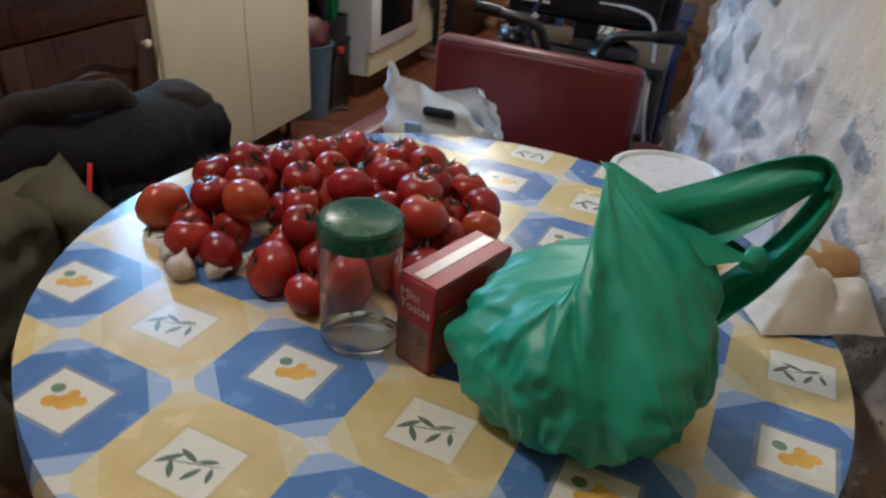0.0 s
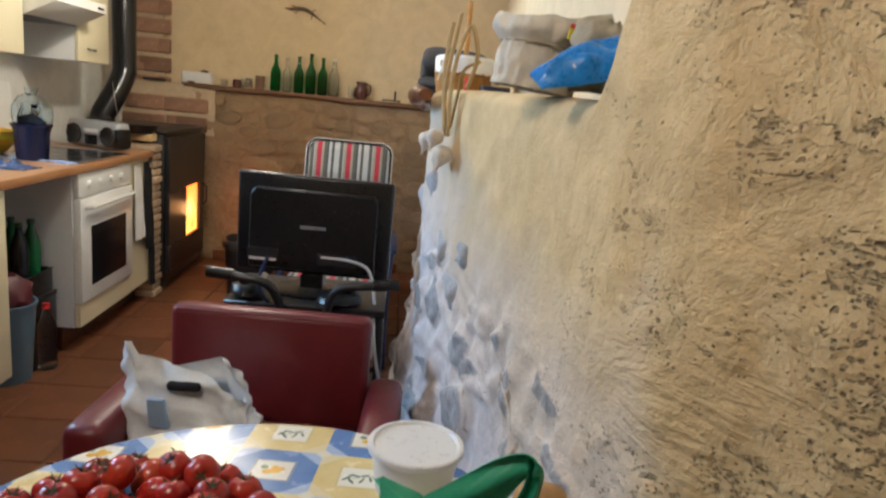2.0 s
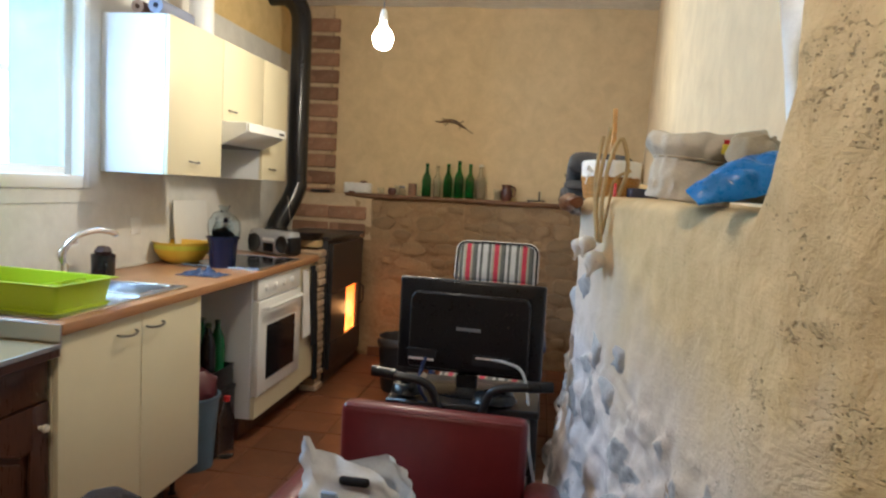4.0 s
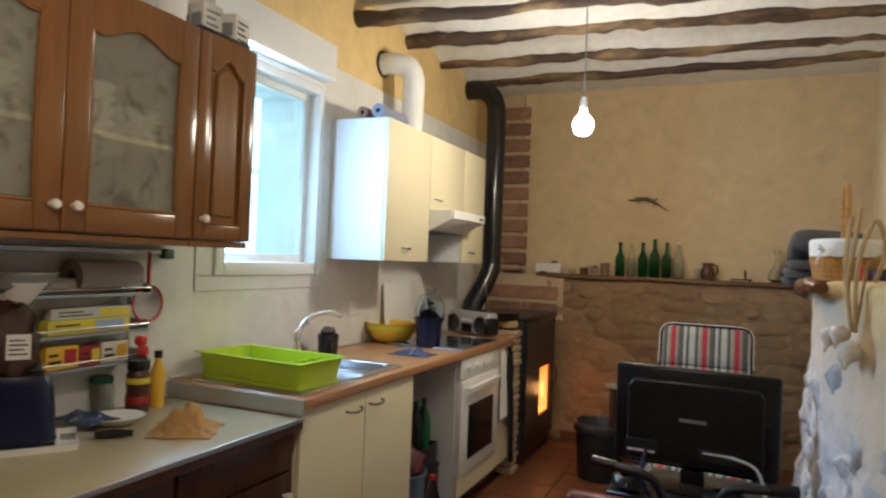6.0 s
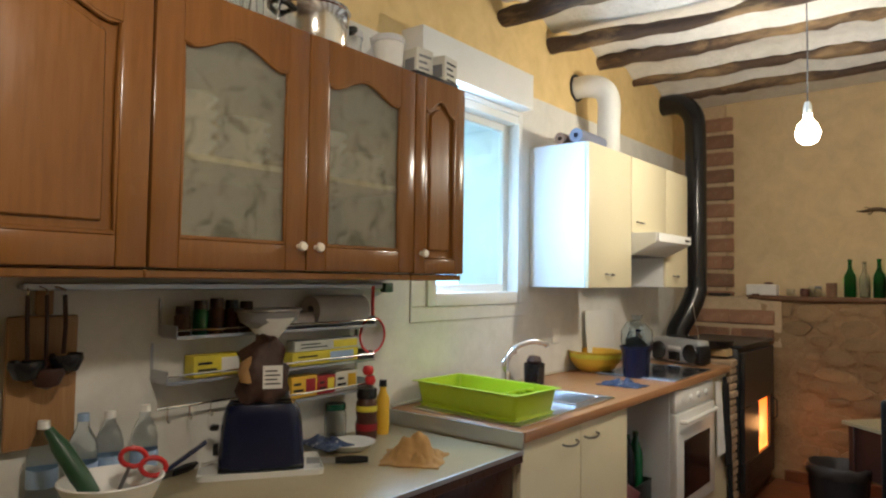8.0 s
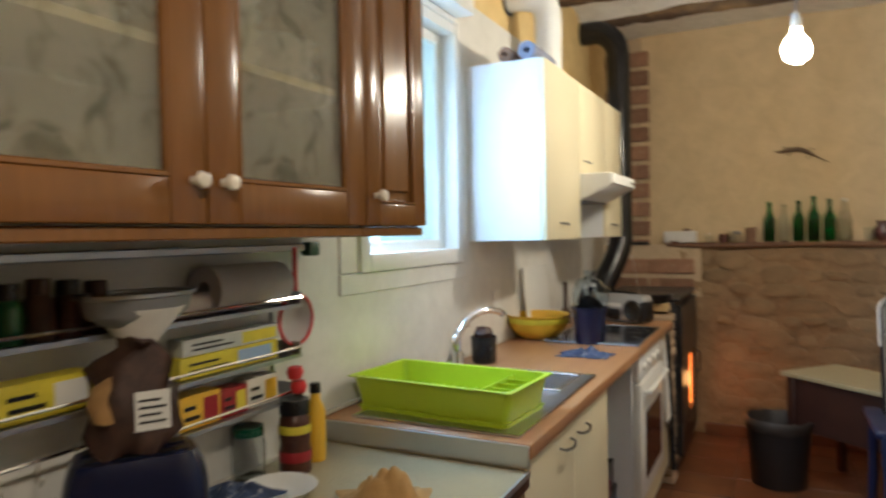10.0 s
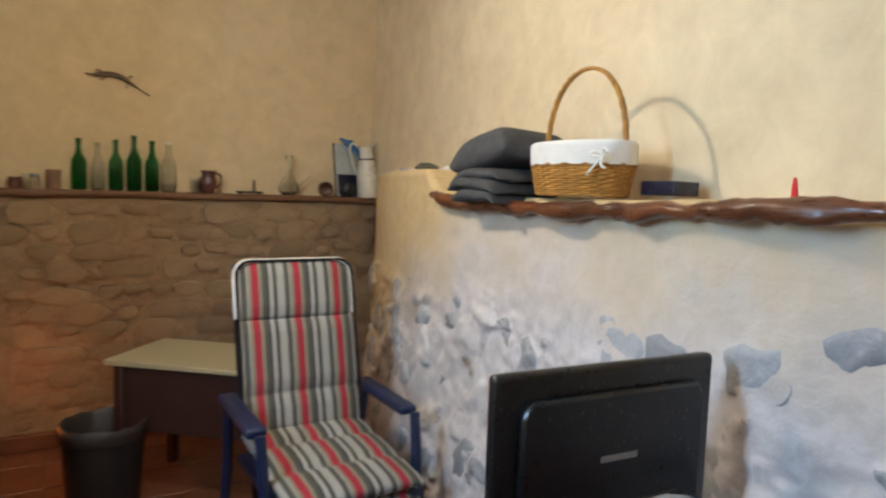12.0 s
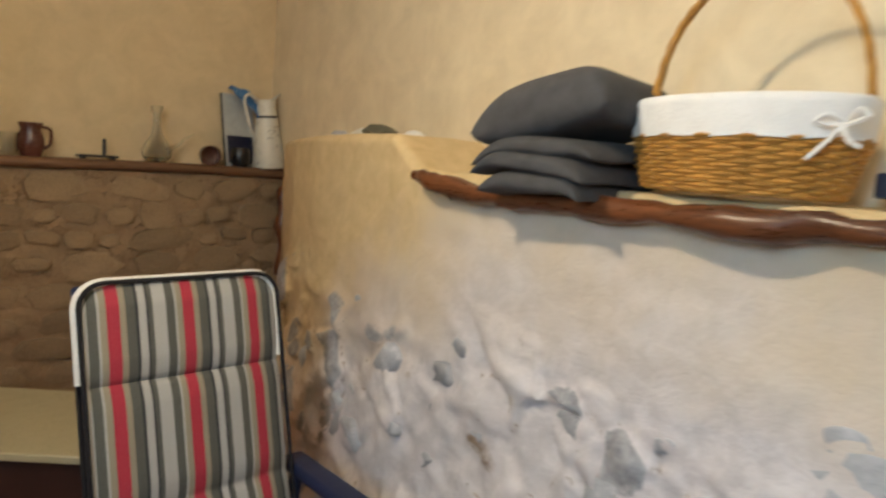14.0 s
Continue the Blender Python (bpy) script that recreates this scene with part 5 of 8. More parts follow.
for i in range(34):
    a = 2 * math.pi * i / 34
    part("upright", tube([oval(a, 0.86, 0.002), oval(a, 0.93, 0.04), oval(a, 1.0, 0.085)], 0.0022, 5), M_WICKER, bk)
for r in range(14):
    z = 0.006 + r * 0.0064
    k = 0.87 + 0.13 * z / 0.09
    pts = []
    for i in range(136):
        a = 2 * math.pi * i / 136
        off = 1 + 0.030 * math.cos(34 * a / 2 * 1.0 + math.pi * r)
        pts.append(oval(a, k * off, z))
    part("wicker_strand", tube(pts, 0.0036, 5, closed=True), M_WICKER, bk)
part("base", lathe([(0, 0.0), (0.86, 0.0), (0.86, 0.006), (0, 0.006)], 40, squash=(BA, BB)), M_WICKER, bk)


def lining(u, v):
    a = 2 * math.pi * u
    wr = 0.010 * noise.noise(Vector((math.cos(a) * 5, math.sin(a) * 5, v * 2)))
    if v < 0.5:
        s = v / 0.5
        p = oval(a, 1.035 + 0.02 * s + wr, 0.088 + 0.062 * s + 0.004 * noise.noise(Vector((a * 3, 1, 1))))
    elif v < 0.6:
        p = oval(a, 1.01 + wr, 0.152)
    else:
        s = (v - 0.6) / 0.4
        p = oval(a, 0.96 - 0.08 * s + wr, 0.146 - 0.12 * s)
    return p


part("lining", sheet(lining, 96, 20, wrap=True), M_LINEN, bk, "white cotton lining folded over the rim", smooth=75)
for s in (0, 1, 2):
    pts = []
    for i in range(49):
        t = i / 48
        a = math.pi * t
        y = -0.180 * math.cos(a) - 0.006
        z = 0.10 + 0.262 * math.sin(a) ** 0.8
        ph = 14 * math.pi * t + s * 2 * math.pi / 3
        pts.append((0.0055 * math.cos(ph), y + 0.0055 * math.sin(ph) * math.sin(a), z + 0.0055 * math.sin(ph) * math.cos(a) * 0.5))
    part("handle_strand", tube(pts, 0.0050, 6), M_WICKER, bk)
for y in (-0.180,):
    bow = bmesh.new()
    for c in ([(-0.10, y, 0.118), (-0.115, y - 0.02, 0.135), (-0.118, y - 0.035, 0.125), (-0.105, y, 0.115)], [(-0.10, y, 0.118), (-0.115, y + 0.018, 0.13), (-0.12, y + 0.03, 0.118), (-0.105, y, 0.115)], [(-0.105, y, 0.116), (-0.12, y + 0.015, 0.09), (-0.125, y + 0.035, 0.068)], [(-0.105, y, 0.116), (-0.118, y - 0.012, 0.095), (-0.12, y - 0.03, 0.085)]):
        tube(curve_pts(c, 8), 0.0035, 5, bm=bow)
    part("ribbon_bow", bow, M_LINEN, bk, "white ribbon bow tied at the rim", at=(0.030, -0.004, -0.010))

# ---- folded grey cloth pile ----


def folded(name, at, lx, ly, h, sag, seed, label):
    def f(u, v):
        a = 2 * math.pi * v
        x = lx / 2 * math.copysign(abs(math.cos(a)) ** 0.35, math.cos(a))
        z = h / 2 * math.copysign(abs(math.sin(a)) ** 0.7, math.sin(a)) + h / 2
        y = ly * (u - 0.5)
        e = 0.06 + 0.94 * math.sqrt(max(0.0, 1 - (abs(u - 0.5) * 2) ** 3.2))
        z = h / 2 + (z - h / 2) * e
        n = noise.noise(Vector((x * 7, y * 7, seed))) - 1.1 * abs(noise.noise(Vector((x * 3, y * 5 + z * 16, seed + 9))))
        return (x + 0.008 * n, y * (1 + 0.03 * n), z + sag * (u - 0.5) + 0.018 * noise.noise(Vector((x * 5, y * 6, seed + 5))) - 0.10 * max(0, abs(u - 0.5) - 0.25) ** 2 * 4)
    bm = sheet(f, 60, 56)
    bmesh.ops.remove_doubles(bm, verts=bm.verts, dist=1e-4)
    bmesh.ops.holes_fill(bm, edges=[e for e in bm.edges if e.is_boundary])
    return solo(name, bm, M_GREY, at, label, "folded cloth", "grey cloth pile", smooth=75)


folded("folded_cloth", (0.440, 3.775, 1.324), 0.27, 0.240, 0.044, 0.010, 1, "dark grey folded fleece at the bottom of the pile")
folded("folded_cloth", (0.442, 3.780, 1.360), 0.28, 0.265, 0.042, -0.006, 2, "dark grey folded fleece low in the pile")
folded("folded_cloth", (0.450, 3.785, 1.395), 0.27, 0.280, 0.040, -0.022, 6, "dark grey folded fleece in the middle of the pile")
folded("folded_cloth", (0.462, 3.785, 1.424), 0.28, 0.31, 0.118, -0.045, 3, "plump grey folded fleece on top of the pile")
solo("dark_box", boxes((-0.05, 0.05, -0.055, 0.055, 0, 0.038), bev=0.003), M_NAVYBOX, (0.58, 3.235, 1.362), "small dark blue printed box behind the basket", "box")
solo("red_clip", slab([(-0.008, 0, 0), (0.008, 0, 0), (0.007, 0, 0.03), (0.004, 0, 0.048), (0.0, 0, 0.045), (-0.004, 0, 0.022)], 0.009, axis=1, bev=0.002), M_RED, (0.44, 2.80, 1.358), "small red plastic clip standing on the ledge", "clip", rot=(0, 0, 80))
for i, (x, y, sx) in enumerate(((0.66, 4.92, 0.03), (0.68, 4.80, 0.04), (0.65, 4.68, 0.05), (0.70, 4.58, 0.035))):
    bm = rough_up(lathe([(0, 0), (0.8 * sx, 0.002), (sx, 0.4 * sx), (0.6 * sx, 0.8 * sx), (0, sx * 0.9)], 12, squash=(1, 1.4)), 0.010, 40, i)
    solo("ledge_rubble", bm, (M_STONE_W, M_ENAMEL, M_OLIVE, M_LINEN)[i], (x, y, 1.435), "small pale lump of rubble on the wall top", "rubble", smooth=50)

# ---- bottles and pots on the far ledge ----
BZ = 1.3005


def bottle(x, h, r, mat, label, y=5.905, name="glass_bottle", cap=None):
    ob = thing(name, (x, y, BZ), label, "bottle", "bottles on the ledge")
    p = [(0, 0.006), (r * 0.5, 0.004), (r * 0.8, 0.0), (r, 0.006), (r, h * 0.50), (r * 0.92, h * 0.58), (r * 0.5, h * 0.70), (r * 0.36, h * 0.78), (r * 0.34, h * 0.94), (r * 0.42, h * 0.945), (r * 0.42, h * 0.985), (r * 0.30, h), (r * 0.24, h * 0.99), (r * 0.26, h * 0.78), (r * 0.4, h * 0.70), (r * 0.86, h * 0.57), (r * 0.92, h * 0.5), (r * 0.92, 0.012), (0, 0.014)]
    part("glass", lathe(p, 24), mat, ob, smooth=60)
    if cap:
        part("cap", lathe([(0, h + 0.003), (r * 0.40, h + 0.002), (r * 0.44, h * 0.95), (r * 0.46, h * 0.95), (0, h + 0.004)], 14), cap, ob)
    return ob


for x, h, r in ((-0.70, 0.262, 0.037), (-0.530, 0.265, 0.036), (-0.443, 0.292, 0.038), (-0.355, 0.270, 0.037)):
    bottle(x, h, r, M_GREENGLASS, "empty green glass bottle on the ledge")
bottle(-0.615, 0.245, 0.031, M_CLEAR, "empty clear glass bottle on the ledge")
bottle(-0.272, 0.268, 0.039, M_CLEAR, "empty clear swing-top bottle on the ledge", cap=M_ENAMEL)


def pot(name, x, prof, mat, label, cat, rot=(0, 0, 0), y=5.905, handle=None, z=BZ, lid=None, sp=None):
    ob = thing(name, (x, y, z), label, cat, rot=rot)
    part("body", lathe(prof, 26), mat, ob, smooth=60)
    if handle:
        part("handle", tube(curve_pts(handle, 14), 0.006, 8), mat, ob)
    if lid:
        part("lid", lathe(lid, 22), M_GREYP, ob)
    if sp:
        part("spout", tube(curve_pts(sp[0], 10), sp[1], 8), mat, ob)
    return ob


def tumbler(x, h, r, label):
    pot("small_glass", x, [(0, 0.003), (r * 0.85, 0), (r, h), (r * 0.92, h), (r * 0.78, 0.006), (0, 0.007)], M_CLEAR, label, "glass")


wb = thing("white_dish", (-1.26, 5.905, BZ), "white oblong enamel dish with a chipped edge", "dish")
part("body", boxes((-0.105, 0.105, -0.05, 0.05, 0.0, 0.082), bev=0.012, seg=3), M_LINEN, wb)
part("chip", boxes((-0.06, -0.01, -0.053, -0.0505, 0.0, 0.012), bev=0.0), M_TERRA, wb, "dark chipped patch")
solo("tin_cover", lathe([(0, 0), (0.03, 0), (0.028, 0.012), (0, 0.018)], 16), M_TERRA, (-1.22, 5.92, BZ + 0.083), "small brown lid lying on the white dish", "lid")
tumbler(-1.07, 0.05, 0.026, "low clear drinking glass on the ledge")
pot("small_pot", -0.98, [(0, 0), (0.028, 0), (0.032, 0.03), (0.026, 0.05), (0.028, 0.056), (0, 0.054)], M_TERRA, "small brown glazed pot", "pot")
tumbler(-0.93, 0.075, 0.024, "tall clear glass on the ledge")
pot("spice_jar", -0.895, [(0, 0), (0.022, 0), (0.024, 0.05), (0.019, 0.058), (0, 0.058)], M_CLEAR, "small glass jar with a dark lid", "jar", lid=[(0, 0.075), (0.022, 0.074), (0.023, 0.058), (0, 0.058)])
pot("tin_can", -0.813, [(0, 0), (0.034, 0), (0.034, 0.098), (0.030, 0.098), (0.030, 0.006), (0, 0.006)], M_RUST, "rusty brown open tin can", "tin")
jugp = [(0, 0), (0.034, 0), (0.046, 0.035), (0.044, 0.07), (0.034, 0.10), (0.042, 0.125), (0.038, 0.125), (0.030, 0.10), (0.038, 0.07), (0, 0.012)]
pot("brown_jug", -0.065, jugp, M_TERRA, "round brown glazed jug", "jug", handle=[(0.036, 0, 0.112), (0.066, 0, 0.10), (0.064, 0, 0.05), (0.044, 0, 0.03)])
tumbler(-0.135, 0.085, 0.03, "cloudy clear tumbler beside the brown jug")
rk = thing("small_iron_rack", (0.165, 5.905, BZ), "small dark iron stand lying on the ledge", "stand")
part("frame", tube([(-0.07, -0.03, 0.012), (0.07, -0.03, 0.012), (0.07, 0.03, 0.012), (-0.07, 0.03, 0.012)], 0.005, 6, closed=True), M_BLACKM, rk)
part("foot", boxes((-0.06, -0.05, -0.03, 0.03, 0.0, 0.010), bev=0.001), M_BLACKM, rk)
part("foot", boxes((0.05, 0.06, -0.03, 0.03, 0.0, 0.010), bev=0.001), M_BLACKM, rk)
part("peg", lathe([(0, 0), (0.007, 0), (0.007, 0.068), (0, 0.07)], 10), M_BLACKM, rk, at=(0.025, 0, 0.014))
po = [(0, 0.004), (0.035, 0), (0.058, 0.022), (0.060, 0.045), (0.045, 0.082), (0.022, 0.115), (0.014, 0.16), (0.013, 0.195), (0.022, 0.215), (0.024, 0.232), (0.018, 0.236), (0.009, 0.20), (0.010, 0.16), (0.018, 0.115), (0.040, 0.08), (0.054, 0.045), (0.052, 0.024), (0, 0.008)]
pot("glass_porron", 0.395, po, M_CLEAR, "clear glass wine pitcher with a long thin spout", "pitcher", sp=([(0.045, 0, 0.05), (0.085, 0, 0.075), (0.125, 0, 0.11), (0.155, 0, 0.125)], [0.016, 0.011, 0.008, 0.007, 0.007, 0.006, 0.006, 0.005, 0.005, 0.004, 0.004]))
mug = pot("brown_mug", 0.615, [(0, 0.0), (0.034, 0.0), (0.042, 0.02), (0.043, 0.075), (0.039, 0.075), (0.038, 0.02), (0, 0.008)], M_TERRA, "brown glazed mug lying on its side", "mug", rot=(0, 90, -100), z=BZ + 0.043)
pic = thing("leaning_picture", (0.785, 5.93, BZ), "dark framed picture leaning with a blue cloth over it", "picture", rot=(-8, 0, 12))
part("frame", boxes((-0.085, 0.085, -0.006, 0.0, 0.0, 0.33), bev=0.003), M_GREYLITE, pic, "pale grey frame")
part("frame_edge", boxes((-0.089, -0.0855, -0.008, 0.002, 0.0, 0.33), bev=0), M_BLACKM, pic, "dark frame edge")
part("print", boxes((-0.070, 0.070, -0.0075, -0.0065, 0.14, 0.32), bev=0), M_SILVER2, pic, "pale print")
part("print_lower", boxes((-0.070, 0.070, -0.0075, -0.0065, 0.012, 0.138), bev=0), M_NAVYBOX, pic, "dark lower print")
pot("dark_pot", 0.755, [(0, 0), (0.035, 0), (0.046, 0.03), (0.044, 0.065), (0.038, 0.085), (0, 0.08)], M_BLACKG, "round dark glazed pot", "pot", y=5.875)


def blue_rag(u, v):
    x, y = (u - 0.5) * 0.17, (v - 0.5) * 0.07
    return (x, y - 0.05 * max(0, 0.5 - v), 0.02 * noise.noise(Vector((x * 20, y * 30, 1))) - 0.5 * max(0, x) - 1.6 * max(0, 0.5 - v) * (0.05 + 0.09 * u))


solo("blue_cloth", sheet(blue_rag, 30, 14, thick=0.004), M_BLUECLOTH, (0.815, 5.925, BZ + 0.345), "blue and white cloth hung over the picture", "cloth", rot=(0, 8, 0), smooth=70)
ej = thing("enamel_jug", (0.905, 5.885, BZ + 0.001), "tall chipped cream enamel jug with a handle", "jug", rot=(0, 5, 190))
part("body", lathe([(r, z * 1.2) for r, z in [(0, 0.0), (0.074, 0.0), (0.076, 0.006), (0.064, 0.10), (0.050, 0.19), (0.041, 0.240), (0.045, 0.262), (0.042, 0.262), (0.038, 0.240), (0.060, 0.10), (0.060, 0.01), (0, 0.008)]], 34), M_ENAMEL, ej, smooth=60)
part("lip", slab([(-0.02, -0.025, 0.302), (-0.02, 0.025, 0.302), (-0.050, 0.018, 0.322), (-0.086, 0.0, 0.345), (-0.050, -0.018, 0.322)], 0.004, axis=2), M_ENAMEL, ej)
part("handle", tube(curve_pts([(0.044, 0, 0.295), (0.085, 0, 0.335), (0.118, 0, 0.31), (0.096, 0, 0.20), (0.066, 0, 0.125)], 18), 0.007, 8), M_ENAMEL, ej)
part("band", lathe([(0.0600, 0.127), (0.0605, 0.130), (0.0590, 0.134)], 34), M_BLACKM, ej, "dark painted line")
part("band", lathe([(0.0500, 0.232), (0.0510, 0.235), (0.0485, 0.241)], 34), M_BLACKM, ej, "dark painted line")

# lizard ornament on the wall
lz = thing("lizard_ornament", (-0.50, 5.965, 1.862), "dark metal lizard ornament fixed to the wall", "ornament")
body = curve_pts([(-0.165, 0, 0.038), (-0.12, 0, 0.035), (-0.07, 0, 0.045), (-0.01, 0, 0.040), (0.045, 0, 0.012), (0.09, 0, -0.018), (0.14, 0, -0.048)], 30)
part("body", tube(body, [0.003 + 0.012 * math.sin(math.pi * min(1, i / 30 * 1.15)) ** 1.3 if i < 27 else 0.004 for i in range(31)], 8), M_BRONZE, lz)
for x, z, dx, dz in ((-0.07, 0.04, -0.03, 0.022), (-0.065, 0.035, -0.02, -0.024), (0.03, 0.02, 0.02, 0.028), (0.035, 0.01, -0.005, -0.030)):
    part("leg", tube([(x, 0, z), (x + dx, 0.002, z + dz), (x + dx * 1.6, 0.004, z + dz * 0.8)], 0.0035, 5), M_BRONZE, lz)

# ---- patio chair ----


def stripes():
    m, nt, b = nodes("striped_cushion")
    v = coords(nt)
    x = add(nt, "ShaderNodeSeparateXYZ", {0: v}).outputs[0]
    f = maths(nt, "FRACT", maths(nt, "MULTIPLY", maths(nt, "ADD", x, 0.234), 1 / 0.160))
    W, G, K, R, T = (0.37, 0.355, 0.33), (0.070, 0.070, 0.055), (0.012, 0.012, 0.015), (0.36, 0.008, 0.028), (0.26, 0.22, 0.15)
    st = [(0.0, W), (0.13, G), (0.25, W), (0.28, T), (0.36, R), (0.52, T), (0.60, G), (0.72, K), (0.76, W), (0.86, K), (0.89, G), (0.95, W)]
    n = nt.nodes.new("ShaderNodeValToRGB")
    nt.links.new(f, n.inputs[0])
    n.color_ramp.interpolation = "CONSTANT"
    el = n.color_ramp.elements
    while len(el) < len(st):
        el.new(0.5)
    for e, (p, c) in zip(el, st):
        e.position, e.color = p, (*c, 1)
    fine = noise_of(nt, v, 220, 3)
    finish(nt, b, mix(nt, 0.04, n.outputs[0], fine), 0.9, fine, 0.4, 0.002)
    return m


M_STRIPE = stripes()
pc = thing("reclining_chair", (-0.018, 4.40, 0), "dark blue plastic garden armchair with a striped padded cushion", "chair")


def pad(w, l, seams, puff, n=60, corner=0.0):
    """A padded strip: x across, y along, puffed between cross seams, with rounded corners at its far end."""
    def f(u, v):
        a = 2 * math.pi * v
        sx, sz = math.cos(a), math.sin(a)
        x = w / 2 * math.copysign(abs(sx) ** 0.5, sx)
        y = l * u
        d = min([abs(y - s) for s in seams])
        k = 0.35 + 0.65 * min(1.0, d / 0.05) ** 0.5
        side = 1 - 0.25 * (abs(x) / (w / 2)) ** 4
        over = max(0.0, y - (l - corner))
        if corner:
            x *= 1 - (corner - math.sqrt(max(0.0, corner ** 2 - over ** 2))) / (w / 2)
        return (x * (1 - 0.03 * (1 - k)), y, puff * (1 + math.copysign(abs(sz) ** 0.6, sz) * k * side))
    bm = sheet(f, n, 36)
    bmesh.ops.remove_doubles(bm, verts=bm.verts, dist=1e-4)
    bmesh.ops.holes_fill(bm, edges=[e for e in bm.edges if e.is_boundary])
    return bm


tiltb = 76
bc = part("back_cushion", pad(0.455, 0.66, [0.0, 0.165, 0.44, 0.66], 0.034, 90, 0.055), M_STRIPE, pc, "padded back cushion striped in red, white, grey and black", at=(0, 0.0, 0.415), rot=(tiltb, 0, 0), smooth=60)
def cushion_edge(z, grow):
    """The outline of the back cushion: up one side, round two corners, down the other."""
    w, l, r = 0.2275 + grow, 0.66 + grow, 0.055
    left = [(-w, y, z) for y in (0.03, 0.16, 0.30, 0.45)]
    bend = [(-w + r - r * math.cos(a), l - r + r * math.sin(a), z) for a in (k * math.pi / 12 for k in range(7))]
    half = left + bend
    return half + [(-x, y, q) for x, y, q in reversed(half)]


part("piping", tube(cushion_edge(0.058, 0.001), 0.0055, 7), M_BLACKCLOTH, bc, "dark piping round the front edge")
part("piping", tube(cushion_edge(0.012, 0.001), 0.0055, 7), M_BLACKCLOTH, bc, "dark piping round the back edge")
part("top_welt", tube(cushion_edge(0.036, 0.002)[3:-3], 0.011, 8), M_LINEN, bc, "white side band")
part("seat_cushion", pad(0.46, 0.56, [0.0, 0.20, 0.40], 0.030), M_STRIPE, pc, "padded seat cushion with the same stripes", at=(0, -0.56, 0.375), rot=(4, 0, 0), smooth=60)
part("front_roll", pad(0.45, 0.30, [0.0, 0.30], 0.028), M_STRIPE, pc, "hanging front flap with the same stripes", at=(0, -0.545, 0.385), rot=(-108, 0, 0), smooth=60)
part("seat_frame", boxes((-0.24, 0.24, -0.54, 0.02, 0.345, 0.372), bev=0.01, seg=2), M_BLUEARM, pc)
part("back_frame", boxes((-0.225, 0.225, 0.0, 0.66, -0.022, -0.002), bev=0.008), M_BLUEARM, pc, at=(0, 0.0, 0.415), rot=(tiltb, 0, 0))
for s in (-1, 1):
    part("armrest", rough_up(boxes((s * 0.268 - 0.034, s * 0.268 + 0.034, -0.36, 0.06, 0.560, 0.594), bev=0.012, seg=3), 0.0, 1), M_BLUEARM, pc, "dark blue moulded armrest")
    for y0, y1 in ((-0.40, -0.50), (0.02, 0.12)):
        part("leg", tube([(s * 0.27, y0, 0.585), (s * 0.262, (y0 + y1) / 2, 0.30), (s * 0.27, y1, 0.0)], [0.018, 0.020, 0.016], 8), M_BLUEARM, pc)

# ---- desk, bin ----
dk = thing("low_desk", (-0.65, 5.10, 0), "low dark wooden desk with a beige top in the corner", "desk", rot=(0, 0, -41))
part("top", boxes((0, 0.74, 0, 0.44, 0.578, 0.600), bev=0.003), M_BEIGE, dk, "beige laminate top")
part("front_panel", boxes((0.06, 0.71, 0.02, 0.038, 0.30, 0.577), bev=0.003), M_DBROWN, dk)
for x, y in ((0.06, 0.03), (0.69, 0.03), (0.06, 0.41), (0.69, 0.41)):
    part("leg", boxes((x - 0.02, x + 0.02, y - 0.02, y + 0.02, 0.0, 0.577), bev=0.003), M_DBROWN, dk)
bn = thing("waste_bin", (-0.655, 5.03, 0), "black wire-mesh waste bin with a bag rolled over its rim", "bin")
part("body", lathe([(0, 0.0), (0.135, 0.0), (0.137, 0.01), (0.162, 0.35), (0.158, 0.35), (0.133, 0.012), (0, 0.010)], 40), M_BLACKM, bn)
bm = lathe([(0.160, 0.30), (0.168, 0.325), (0.169, 0.350), (0.160, 0.362), (0.150, 0.350), (0.145, 0.20)], 40)
rough_up(bm, 0.012, 22, 3)
part("bag_rim", bm, M_BAGGREY, bn, "dull grey bin bag folded over the rim", smooth=70)

# ---- television on a wheeled metal stand ----
tv = thing("flat_television", (0.009, 2.850, 0.697), "black flat television seen from the back", "television", rot=(0, 0, -4))
part("back_shell", boxes((-0.243, 0.243, -0.012, 0.016, 0.055, 0.368), bev=0.010, seg=3), M_BLACKP, tv)
part("raised_back", slab([(-0.20, -0.013, 0.07), (0.20, -0.013, 0.07), (0.20, -0.013, 0.30), (0.185, -0.013, 0.325), (-0.185, -0.013, 0.325), (-0.20, -0.013, 0.30)], -0.020, axis=1, bev=0.006), M_BLACKP, tv)
part("screen", boxes((-0.235, 0.235, 0.0165, 0.018, 0.07, 0.355), bev=0), M_DARKGLASS, tv)
part("maker_mark", boxes((-0.04, 0.04, -0.0345, -0.0335, 0.205, 0.216), bev=0), M_GREYP, tv, "grey bar standing for the maker's mark")
part("socket_panel", boxes((-0.20, -0.105, -0.0365, -0.034, 0.095, 0.135), bev=0.002), M_BLACKM, tv, "black socket recess")
part("socket_panel", boxes((0.02, 0.14, -0.0365, -0.034, 0.095, 0.130), bev=0.002), M_BLACKM, tv, "black socket recess")
part("label_strip", boxes((-0.195, -0.11, -0.0375, -0.0367, 0.096, 0.104), bev=0), M_SILVER, tv, "pale strip")
part("label_strip", boxes((0.03, 0.12, -0.0375, -0.0367, 0.118, 0.124), bev=0), M_SILVER, tv, "pale strip")
part("neck", boxes((-0.035, 0.035, -0.02, 0.01, 0.0, 0.056), bev=0.004), M_BLACKP, tv)
